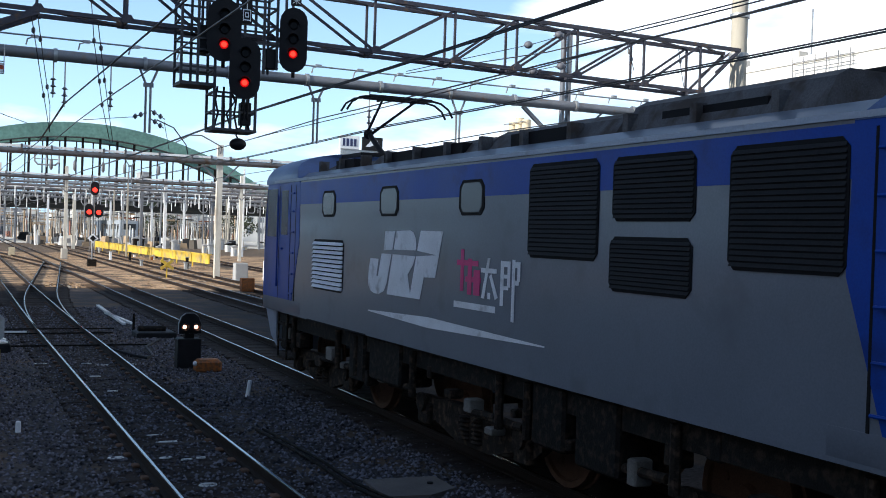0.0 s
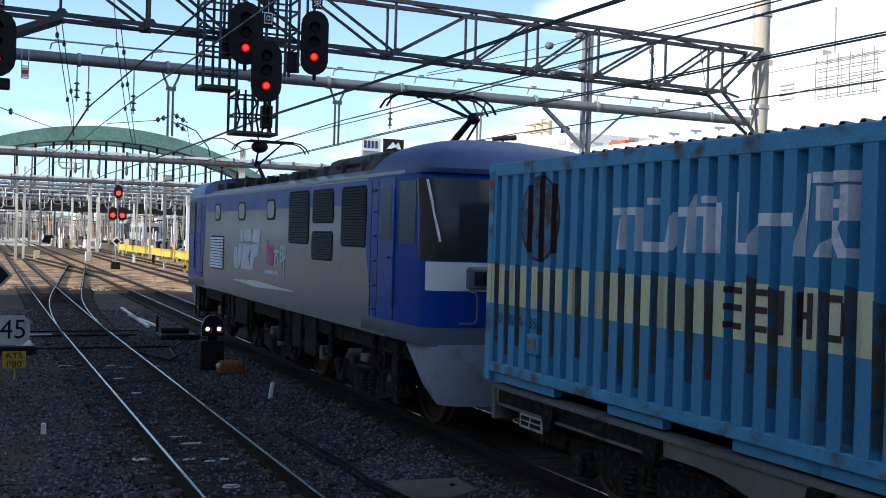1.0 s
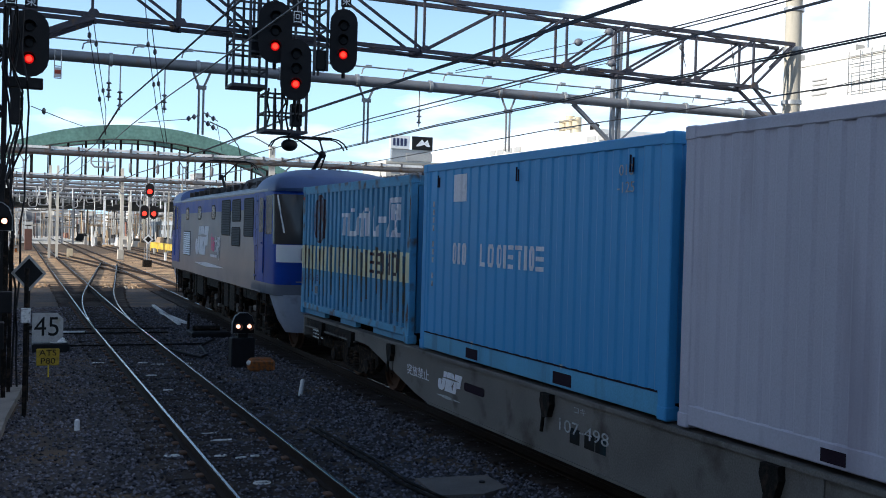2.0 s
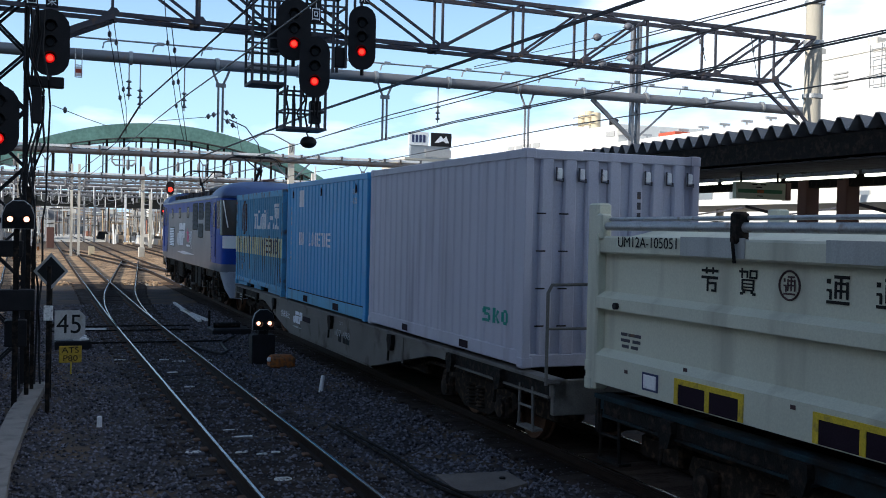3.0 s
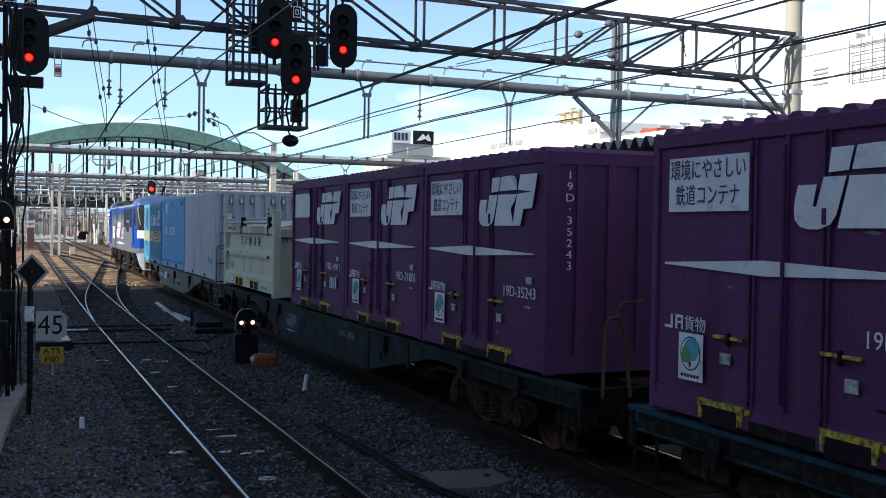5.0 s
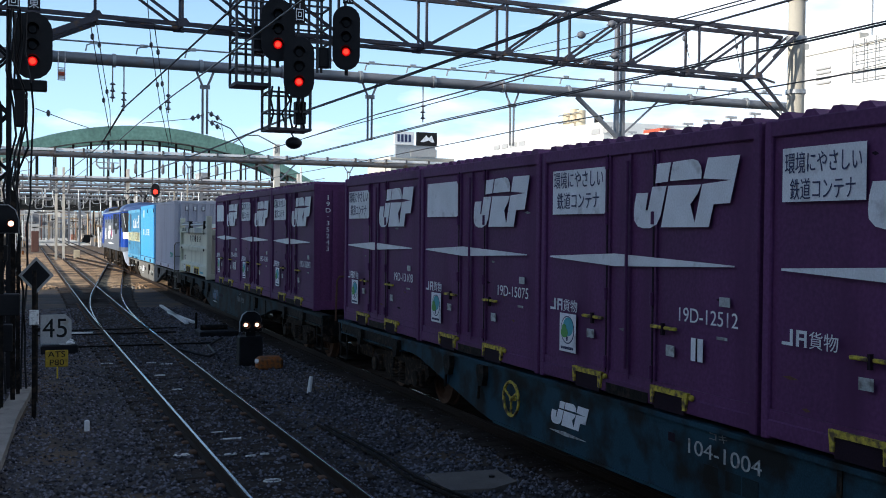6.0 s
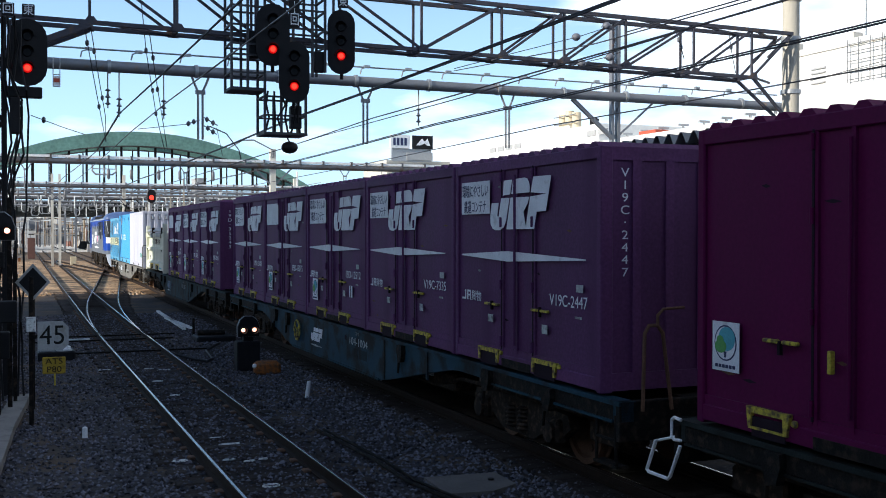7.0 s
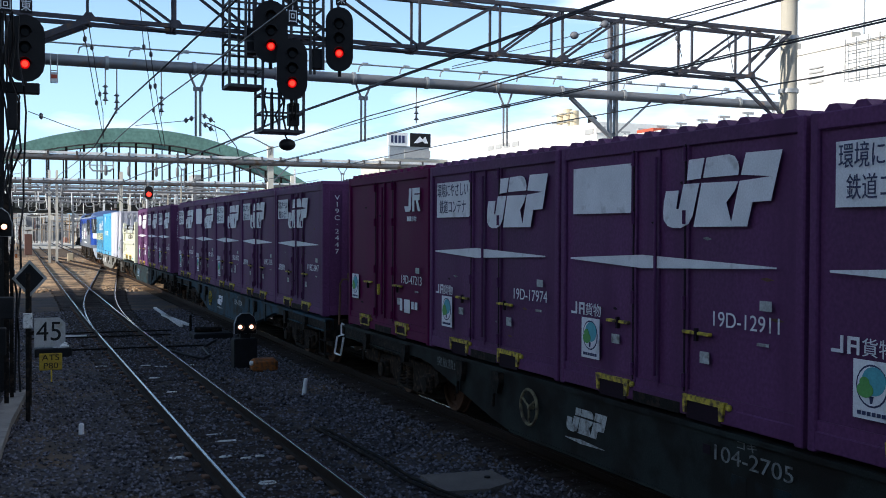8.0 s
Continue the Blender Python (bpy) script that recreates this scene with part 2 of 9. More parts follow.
M["cover_grey"] = surface("grey_cover_cloth", (0.40, 0.415, 0.40), 0.8, vary=0.15, scale=3, bump=0.1, dirt=(0.30, 0.31, 0.30), dirt_at=0.6, streak=True)
M["brown"] = surface("brown_column", (0.14, 0.07, 0.055), 0.6, vary=0.15, bump=0.05)
M["bogie"] = surface("dusty_bogie", (0.022, 0.018, 0.015), 0.85, 0.1, vary=0.4, scale=7, bump=0.3, dirt=(0.08, 0.055, 0.038), dirt_at=0.58, spec=0.1)
M["old_slab"] = surface("old_slab", (0.15, 0.13, 0.115), 0.9, vary=0.25, scale=3, bump=0.3)
M["cage"] = surface("cage_steel", (0.06, 0.06, 0.065), 0.6, 0.3, vary=0.3, scale=5, bump=0.1)
M["porcelain_grey"] = surface("grey_insulator", (0.15, 0.155, 0.18), 0.4, vary=0.1, bump=0)
M["sign_white"] = surface("dirty_white_sign", (0.43, 0.43, 0.42), 0.65, vary=0.15, scale=6, bump=0.03, dirt=(0.33, 0.31, 0.27), dirt_at=0.6)
M["sign_yellow"] = surface("dirty_yellow_sign", (0.45, 0.30, 0.03), 0.6, vary=0.2, scale=9, bump=0.03, dirt=(0.25, 0.17, 0.04), dirt_at=0.58)
M["sign_green"] = surface("green_sign", (0.04, 0.16, 0.07), 0.5, vary=0.1, bump=0)
M["ink_black"] = surface("black_ink", (0.015, 0.015, 0.015), 0.6, vary=0.1, bump=0, spec=0.1)
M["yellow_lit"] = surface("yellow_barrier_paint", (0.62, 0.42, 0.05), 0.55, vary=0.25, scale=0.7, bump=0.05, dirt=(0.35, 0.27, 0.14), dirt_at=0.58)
M["tan"] = surface("tan_paint", (0.62, 0.52, 0.36), 0.6, vary=0.15, bump=0.03)
M["bridge_dark"] = surface("dark_bridge_steel", (0.014, 0.015, 0.014), 0.8, vary=0.4, scale=0.4, fine=4, bump=0.05)
M["bridge_grey"] = surface("grey_bridge_steel", (0.085, 0.09, 0.085), 0.7, vary=0.45, scale=0.5, fine=4, bump=0.05, dirt=(0.03, 0.028, 0.025), dirt_at=0.55)
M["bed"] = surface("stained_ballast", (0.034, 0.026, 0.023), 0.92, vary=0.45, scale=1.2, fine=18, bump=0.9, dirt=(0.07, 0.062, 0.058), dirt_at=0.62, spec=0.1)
# yard ballast lightened past the shadow edge; sunlight put into its colour
M["sunlit_yard_stone"] = surface("sun_toned_brown_ballast", (0.47, 0.30, 0.165), 0.92, vary=0.7, scale=0.45, fine=7, bump=0.9, dirt=(0.085, 0.058, 0.040), dirt_at=0.53)
# lighter copy of the track bed for the part in the sun
M["sunlit_bed"] = surface("sun_toned_rusty_bed", (0.36, 0.215, 0.115), 0.92, vary=0.5, scale=0.8, fine=9, bump=0.9, dirt=(0.075, 0.05, 0.035), dirt_at=0.54)
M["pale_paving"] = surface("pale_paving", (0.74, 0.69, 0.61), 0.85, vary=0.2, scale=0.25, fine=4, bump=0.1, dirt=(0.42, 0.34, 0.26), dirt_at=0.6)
M["dark_yard"] = surface("shadow_toned_yard_ballast", (0.13, 0.09, 0.06), 0.92, vary=0.5, scale=0.4, fine=6, bump=0.8, dirt=(0.18, 0.13, 0.085), dirt_at=0.6)
M["lamp_red"] = glow("red_signal_light", (1.0, 0.025, 0.012), 2.6)
M["lamp_rim"] = glow("dim_red_lens", (0.75, 0.004, 0.003), 0.55)
M["lamp_warm"] = glow("warm_signal_light", (1.0, 0.46, 0.30), 2.6)
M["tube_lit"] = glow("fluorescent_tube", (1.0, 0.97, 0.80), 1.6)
M["sign_pale"] = surface("pale_green_sign", (0.40, 0.43, 0.32), 0.5, vary=0.1, scale=6, bump=0.0)
M["lens_off"] = glazing("dark_lens", (0.010, 0.010, 0.012), 0.45, 0.15)


# ---- building helpers ----
def mesh_of(bm, name, material, smooth=False):
    me = bpy.data.meshes.new(name)
    bmesh.ops.recalc_face_normals(bm, faces=bm.faces[:])
    bm.to_mesh(me)
    bm.free()
    me.materials.append(material)
    if smooth:
        me.polygons.foreach_set("use_smooth", [True] * len(me.polygons))
        me.set_sharp_from_angle(angle=radians(38))
    return me


def thing(name, at=(0, 0, 0), label="", category="", group="", kind=""):
    ob = new(name)
    ob.location = at
    ob.empty_display_size = 0.3
    return tagged(ob, label, category, group, kind)


def part(name, bm, material, parent, label="", smooth=True):
    ob = new(name, mesh_of(bm, name, material, smooth))
    ob.parent = parent
    return tagged(ob, label)


def solo(name, bm, material, at=(0, 0, 0), label="", category="", group="", kind="", smooth=True):
    ob = new(name, mesh_of(bm, name, material, smooth))
    ob.location = at
    return tagged(ob, label, category, group, kind)


def blocks(name, material, parent, rows, label=""):
    """Several blocks, each a part of its own."""
    for row in rows:
        part(name, box(bmesh.new(), *row), material, parent, label, smooth=False)


def shape():
    return bmesh.new()


def quad_strip(bm, rings, closed=True, caps=True):
    """Skins rings of equally many points."""
    vs = [[bm.verts.new(p) for p in ring] for ring in rings]
    n = len(vs[0])
    for a, b in zip(vs, vs[1:]):
        for i in range(n if closed else n - 1):
            j = (i + 1) % n
            bm.faces.new((a[i], a[j], b[j], b[i]))
    if caps and closed:
        bm.faces.new(vs[0][::-1])
        bm.faces.new(vs[-1])
    return bm


def box(bm, x0, x1, y0, y1, z0, z1, r=0.0):
    """A block; r chamfers its upright and level edges."""
    if r <= 0:
        return quad_strip(bm, [[(x0, y0, z), (x1, y0, z), (x1, y1, z), (x0, y1, z)] for z in (z0, z1)])

    def ring(d, e, z):
        return [(x0 + d, y0 + e, z), (x1 - d, y0 + e, z), (x1 - e, y0 + d, z), (x1 - e, y1 - d, z),
                (x1 - d, y1 - e, z), (x0 + d, y1 - e, z), (x0 + e, y1 - d, z), (x0 + e, y0 + d, z)]
    return quad_strip(bm, [ring(1.7 * r, r, z0), ring(r, 0, z0 + r), ring(r, 0, z1 - r), ring(1.7 * r, r, z1)])


def rod(bm, p, q, r, n=8, r2=None):
    """A round bar from p to q."""
    p, q = Vector(p), Vector(q)
    d = (q - p).normalized()
    a = d.cross(Vector((0, 0, 1)) if abs(d.z) < 0.9 else Vector((1, 0, 0))).normalized()
    b = d.cross(a)
    rings = []
    for c, rr in ((p, r), (q, r if r2 is None else r2)):
        rings.append([c + (a * math.cos(2 * math.pi * i / n) + b * math.sin(2 * math.pi * i / n)) * rr for i in range(n)])
    return quad_strip(bm, rings)


def pipe(bm, pts, r, n=6):
    """One round tube swept along a bent line."""
    pts = [Vector(p) for p in pts]
    shut = len(pts) > 3 and (pts[0] - pts[-1]).length < 1e-5
    rings, a = [], None
    for i, p in enumerate(pts):
        q0 = pts[i - 1] if i else (pts[-2] if shut else p)
        q1 = pts[i + 1] if i + 1 < len(pts) else (pts[1] if shut else p)
        d = ((q1 - p).normalized() + (p - q0).normalized()).normalized()
        if a is None:
            a = d.cross(Vector((0, 0, 1)) if abs(d.z) < 0.9 else Vector((1, 0, 0)))
        a = (a - d * a.dot(d)).normalized()
        b = d.cross(a)
        rings.append([p + (a * math.cos(2 * math.pi * k / n) + b * math.sin(2 * math.pi * k / n)) * r for k in range(n)])
    return quad_strip(bm, rings, caps=not shut)


def bar(bm, p, q, w, h):
    """A rectangular bar from p to q, w wide across and h high."""
    p, q = Vector(p), Vector(q)
    d = (q - p).normalized()
    a = d.cross(Vector((0, 0, 1)) if abs(d.z) < 0.95 else Vector((0, 1, 0))).normalized()
    b = a.cross(d)
    rings = [[c + a * sx * w / 2 + b * sz * h / 2 for sx, sz in ((-1, -1), (1, -1), (1, 1), (-1, 1))] for c in (p, q)]
    return quad_strip(bm, rings)


def turned(bm, profile, axis="z", at=(0, 0, 0), n=16):
    """A turned body: profile rows (radius, height) along an axis."""
    rings = []
    for r, h in profile:
        ring = []
        for i in range(n):
            c, s = math.cos(2 * math.pi * i / n) * r, math.sin(2 * math.pi * i / n) * r
            p = {"z": (c, s, h), "x": (h, c, s), "y": (c, h, s)}[axis]
            ring.append((p[0] + at[0], p[1] + at[1], p[2] + at[2]))
        rings.append(ring)
    return quad_strip(bm, rings)


def ball(bm, at, r, flat=1.0, n=12):
    rows = [(max(0.01, math.sin(math.pi * i / 8)) * r, -math.cos(math.pi * i / 8) * r * flat) for i in range(9)]
    return turned(bm, rows, "z", at, n)


def slab(bm, outline, axis, a, b):
    """A flat outline (u, v) made solid from a to b along an axis: x takes (y, z), y takes (x, z), z takes (x, y)."""
    def put(u, v, w):
        return {"x": (w, u, v), "y": (u, w, v), "z": (u, v, w)}[axis]
    return quad_strip(bm, [[put(u, v, w) for u, v in outline] for w in (a, b)])


def clip(poly, lo, hi):
    """A convex outline (u, v) cut to lo <= u <= hi."""
    for sign, lim in ((1, lo), (-1, hi)):
        res = []
        for (u0, v0), (u1, v1) in zip(poly, poly[1:] + poly[:1]):
            a, b = (u0 - lim) * sign, (u1 - lim) * sign
            if a >= 0:
                res.append((u0, v0))
            if (a > 0 > b) or (a < 0 < b):
                k = a / (a - b)
                res.append((lim, v0 + (v1 - v0) * k))
        poly = res
        if len(poly) < 3:
            return []
    return poly


def paint(bm, polys, profile, off=0.004, crest=None):
    """Thin paint on an upright side that faces -x: outlines (y, z) laid on the side's profile [(y, x), ...]."""
    for k, poly in enumerate(polys):
        up = off + 0.0005 * (k % 9)
        for (y0, x0), (y1, x1) in zip(profile, profile[1:]):
            if y1 - y0 < 1e-5 or (crest is not None and max(x0, x1) > crest + 1e-4):
                continue
            cut = clip(list(poly), y0, y1)
            if len(cut) < 3:
                continue
            ring = [(x0 + (x1 - x0) * (u - y0) / (y1 - y0) - up, u, v) for u, v in cut]
            quad_strip(bm, [[(x + off * 0.5, u, v) for x, u, v in ring], ring])
    return bm


def wave(y0, y1, x_out, depth, pitch, crest=0.45):
    """The plan of a corrugated side from y0 to y1: outer ribs at x_out, hollows depth behind."""
    pts, n = [(y0, x_out)], max(1, round((y1 - y0) / pitch))
    step = (y1 - y0) / n
    for i in range(n):
        a = y0 + i * step
        pts += [(a + step * crest / 2, x_out), (a + step * (0.5 - (1 - crest) / 2 + 0.12), x_out + depth),
                (a + step * (0.5 + (1 - crest) / 2 - 0.12), x_out + depth), (a + step * (1 - crest / 2), x_out)]
    return pts + [(y1, x_out)]


def sheet(bm, profile, z0, z1, thick=0.03):
    """A corrugated wall, from its plan."""
    outer = [(x, y) for y, x in profile]
    inner = [(x + thick, y) for y, x in profile][::-1]
    return quad_strip(bm, [[(x, y, z) for x, y in outer + inner] for z in (z0, z1)])


FLANK = Matrix(((0, 0, -1, 0), (-1, 0, 0, 0), (0, 1, 0, 0), (0, 0, 0, 1)))      # writing on a side that faces -x
HEADON = Matrix(((1, 0, 0, 0), (0, 0, -1, 0), (0, 1, 0, 0), (0, 0, 0, 1)))      # writing on a side that faces -y


def writing(name, words, size, material, parent, m, width=None, label="", spacing=1.0, lines=1.0, height=None, bold=0.0):
    """Words as a thin solid; width squeezes them to that many metres."""
    cu = bpy.data.curves.new(name, "FONT")
    cu.body, cu.size, cu.extrude, cu.offset = words, size, 0.001, bold
    cu.space_character, cu.space_line = spacing, lines
    cu.align_x, cu.align_y = "CENTER", "CENTER"
    tmp = bpy.data.objects.new(name, cu)
    me = bpy.data.meshes.new_from_object(tmp)
    bpy.data.objects.remove(tmp)
    if width and len(me.vertices):
        xs = [v.co.x for v in me.vertices]
        k = width / max(1e-4, max(xs) - min(xs))
        for v in me.vertices:
            v.co.x *= k
    if height and len(me.vertices):
        ys = [v.co.y for v in me.vertices]
        k, mid = height / max(1e-4, max(ys) - min(ys)), (max(ys) + min(ys)) / 2
        for v in me.vertices:
            v.co.y = (v.co.y - mid) * k
    me.materials.append(material)
    ob = new(name, me)
    ob.parent = parent
    ob.matrix_basis = m
    return tagged(ob, label)


RND = random.Random(7)


# ---- ground and tracks ----
def build_ground():
    xs = [-2500, -600, -150, -40, -15] + [-6 + 0.75 * i for i in range(41)] + [32, 45, 70, 150, 600, 2500]
    ys = [-2500, -600, -100, -20] + [0.75 * i for i in range(120)] + [95, 105, 125, 160, 230, 400, 900, 2500]
    bm = shape()
    rows = []
    for y in ys:
        row = []
        for x in xs:
            near = -6 <= x <= 25 and 0 <= y <= 90
            z = -0.19 + (0.03 * noise.noise((x * 0.9, y * 0.9, 0)) if near else 0.0)
            row.append(bm.verts.new((x, y, z)))
        rows.append(row)
    for a, b in zip(rows, rows[1:]):
        for i in range(len(xs) - 1):
            bm.faces.new((a[i], a[i + 1], b[i + 1], b[i]))
    solo("ground", bm, M["ballast"], label="grey-brown stone ballast of the railway yard", category="ground", kind="structure")


def rail_mesh(path, material_part):
    """One rail along a path [(x, y), ...]; the side or the worn top."""
    if material_part == "side":
        outline = [(-0.062, -0.145), (0.062, -0.145), (0.062, -0.13), (0.012, -0.115), (0.010, -0.045), (0.031, -0.032), (0.031, -0.004),
                   (-0.031, -0.004), (-0.031, -0.032), (-0.010, -0.045), (-0.012, -0.115), (-0.062, -0.13)]
    else:
        outline = [(-0.017, -0.0035), (0.017, -0.0035), (0.014, 0.0), (-0.014, 0.0)]
    bm, rings = shape(), []
    for i, (x, y) in enumerate(path):
        a, b = path[max(0, i - 1)], path[min(len(path) - 1, i + 1)]
        d = Vector((b[0] - a[0], b[1] - a[1])).normalized()
        rings.append([(x + u * d.y, y - u * d.x, v) for u, v in outline])
    return quad_strip(bm, rings)


def track(name, centre, y0, y1, label, sleepers=True, singles=300, step=1.5, s_len=2.1, group="tracks", bed="bed", fastened=0):
    """A track on the line x = centre(y)."""
    t = thing(name, label=label, category="railway track", kind="structure", group=group)
    n = max(2, int((y1 - y0) / step))
    ys = [y0 + (y1 - y0) * i / n for i in range(n + 1)]
    for side in (-0.5665, 0.5665):
        r = part("rail", rail_mesh([(centre(y) + side, y) for y in ys], "side"), M["rail_side"], t, "rust-brown rail", smooth=False)
        part("running_surface", rail_mesh([(centre(y) + side, y) for y in ys], "top"), M["rail_head"], r, "shiny worn rail top", smooth=False)
    # past the shadow edge the bed changes to its sunlit-coloured copy
    for paint_name, yy in ((bed, [y for y in ys if y < 52]), ("sunlit_bed", [y for y in ys if y > 50.4])):
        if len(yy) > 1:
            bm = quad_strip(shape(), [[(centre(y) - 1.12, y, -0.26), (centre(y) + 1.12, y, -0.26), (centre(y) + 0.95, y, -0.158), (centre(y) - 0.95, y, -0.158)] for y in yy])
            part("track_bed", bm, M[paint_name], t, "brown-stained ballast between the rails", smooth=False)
    if sleepers:
        m1 = mesh_of(box(shape(), -s_len / 2, s_len / 2, -0.1, 0.1, -0.32, -0.150, 0.012), "sleeper", M["sleeper"])
        rest, shaded, count, y = shape(), shape(), 0, y0 + 0.3
        while y < y1:
            if count < singles and y < 60:
                ob = new("sleeper", m1)
                ob.parent = t
                ob.location = (centre(y) + RND.uniform(-0.03, 0.03), y, RND.uniform(-0.008, 0.008))
                ob.rotation_euler = (0, 0, RND.uniform(-0.01, 0.01))
                count += 1
            else:
                c = centre(y)
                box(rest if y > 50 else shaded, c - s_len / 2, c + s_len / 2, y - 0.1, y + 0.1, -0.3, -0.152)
            y += 0.62
        if fastened:
            clip_mesh = mesh_of(box(shape(), -0.045, 0.045, -0.07, 0.07, -0.155, -0.118, 0.012), "rail_clip", M["rust"])
            y = y0 + 0.3
            while y < fastened:
                for side in (-0.5665, 0.5665):
                    for d in (-0.095, 0.095):
                        ob = new("rail_clip", clip_mesh)
                        ob.parent = t
                        ob.location = (centre(y) + side + d, y, RND.uniform(-0.004, 0.006))
                y += 0.62
        # sleepers past the shadow edge get the sunlit-coloured copy
        for far_bm, paint_name in ((shaded, "sleeper"), (rest, "sunlit_sleeper")):
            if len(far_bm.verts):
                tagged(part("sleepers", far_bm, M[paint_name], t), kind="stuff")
            else:
                far_bm.free()
    return t


def bend(y, start=24.0, ease=14.0, slope=0.0105):
    """How far the tracks lean to the right beyond the platform end."""
    d = y - start
    return 0.0 if d < 0 else slope * d * d / (2 * ease) if d < ease else slope * (d - ease / 2)


def train_line(y):
    return 6.73 + bend(y, 20.0, 8.0)


def diverge(y):
    if y < 28:
        return 2.75 + bend(y)
    if y < 46:
        return 2.75 + (y - 28) ** 2 / 410 + bend(y)
    return min(train_line(y), 2.75 + 18 ** 2 / 410 + (y - 46) * 0.088 + bend(y))


def build_ballast_stones():
    """Loose stones on top of the bed, where the camera sees it close by."""
    rng = np.random.default_rng(3)
    base = np.array([(1, 0, 0), (-0.9, 0.15, 0.1), (0.1, 1, -0.1), (-0.1, -0.9, 0.05), (0.05, 0.1, 0.75), (0.1, -0.05, -0.7)], float)
    tris = np.array([(0, 2, 4), (2, 1, 4), (1, 3, 4), (3, 0, 4), (2, 0, 5), (1, 2, 5), (3, 1, 5), (0, 3, 5)])
    n = 46000
    u = rng.random(n)
    y = 8.2 + 30 * u ** 1.6
    x = rng.uniform(-1.5, 6.2, n)
    keep = np.ones(n, bool)
    for rail_x in (2.1835, 3.3165, 6.1635):
        keep &= abs(x - rail_x) > 0.07
    x, y = x[keep], y[keep]
    n = len(x)
    size = rng.uniform(0.016, 0.036, n)
    inside = (abs(x - 2.75) < 1.05) & ((y % 0.62 - 0.3) % 0.62 < 0.2)
    size[inside] *= 0.55
    rot = rng.uniform(0, 2 * np.pi, n)
    pts = base[None] * size[:, None, None] * rng.uniform(0.7, 1.3, (n, 6, 1))
    c, s = np.cos(rot)[:, None], np.sin(rot)[:, None]
    px = pts[..., 0] * c - pts[..., 1] * s + x[:, None]
    py = pts[..., 0] * s + pts[..., 1] * c + y[:, None]
    pz = pts[..., 2] + (np.where(abs(x - 2.75) < 1.0, -0.158, -0.185) + rng.uniform(-0.012, 0.02, n))[:, None]
    co = np.stack([px, py, pz], -1).reshape(-1, 3)
    faces = (tris[None] + 6 * np.arange(n)[:, None, None]).reshape(-1, 3)
    me = bpy.data.meshes.new("ballast_stones")
    me.from_pydata(co.tolist(), [], faces.tolist())
    me.materials.append(M["stone_mix"])
    tagged(new("ballast_stones", me), "loose grey crushed stones on the track bed", "ballast", kind="stuff")


def island_stone():
    m = surface("crushed_stone", (0.076, 0.074, 0.086), 0.88, vary=0.2, scale=9, fine=50, bump=0.2, spec=0.12)
    n, l = m.node_tree.nodes, m.node_tree.links
    geo = n.new("ShaderNodeNewGeometry")
    r = n.new("ShaderNodeMapRange")
    r.inputs["To Min"].default_value, r.inputs["To Max"].default_value = 0.3, 2.6
    l.new(geo.outputs["Random Per Island"], r.inputs["Value"])
    h = n.new("ShaderNodeHueSaturation")
    b = n["Principled BSDF"]
    src = b.inputs["Base Color"].links[0].from_socket
    l.new(src, h.inputs["Color"])
    l.new(r.outputs["Result"], h.inputs["Value"])
    l.new(h.outputs["Color"], b.inputs["Base Color"])
    return m


M["stone_mix"] = island_stone()
build_ground()
build_ballast_stones()


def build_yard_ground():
    """Old brown yard ballast, sunlight put into its colour, with a ragged near edge."""
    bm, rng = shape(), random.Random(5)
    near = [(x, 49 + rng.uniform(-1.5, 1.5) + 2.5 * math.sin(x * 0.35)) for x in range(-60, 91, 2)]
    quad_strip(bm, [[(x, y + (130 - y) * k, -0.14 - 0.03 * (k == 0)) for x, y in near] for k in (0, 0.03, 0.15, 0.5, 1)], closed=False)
    solo("yard_ground", bm, M["sunlit_yard_stone"], label="old brown yard ballast, its colour lightened for the sunlight", category="ground", kind="structure")
    # the dark strip is a shadow across the ground, put into its colour
    for name, y0, y1, z, x0, x1, mat, label in (("yard_ground_dark", 112, 160, -0.135, -60, 90, "dark_yard", "dark ballast towards the bridge, a shadow put into its colour"),
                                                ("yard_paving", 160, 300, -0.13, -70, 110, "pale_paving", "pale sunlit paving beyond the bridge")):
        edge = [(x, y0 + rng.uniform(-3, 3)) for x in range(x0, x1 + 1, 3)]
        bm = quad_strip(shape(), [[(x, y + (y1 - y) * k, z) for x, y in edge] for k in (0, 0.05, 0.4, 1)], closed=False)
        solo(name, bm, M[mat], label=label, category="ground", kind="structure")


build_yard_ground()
track("track_near", lambda y: 2.75 + bend(y), -24.3, 170, "track with dark sleepers and shiny worn rails in ballast", singles=140, fastened=40)
track("track_train", train_line, -25, 220, "track under the freight train, rails on dark sleepers", singles=60, step=5)
track("track_turnout", diverge, 28.2, 79.5, "curved rails of a turnout branching to the next track", singles=40, step=1.2)
track("track_far", lambda y: 10.65 + bend(y), -20, 220, "track beside the island platform", singles=0, step=6)
track("track_yard", lambda y: 13.3 + max(0, y - 44) * 0.015, 44, 260, "sunlit yard track", singles=0, step=4, bed="sunlit_bed")
track("track_yard_east", lambda y: 19.5 + max(0, y - 50) * 0.03, 50, 260, "sunlit yard track", singles=0, step=4, bed="sunlit_bed")
track("track_siding", lambda y: -1.6 - max(0, y - 50) * 0.01, 30, 240, "sunlit track in the yard", singles=0, step=4, bed="sunlit_bed")
track("track_crossover", lambda y: train_line(y) - (y - 62) * 0.085, 62, 108, "crossover track between two yard tracks", singles=0, step=2, bed="sunlit_bed")


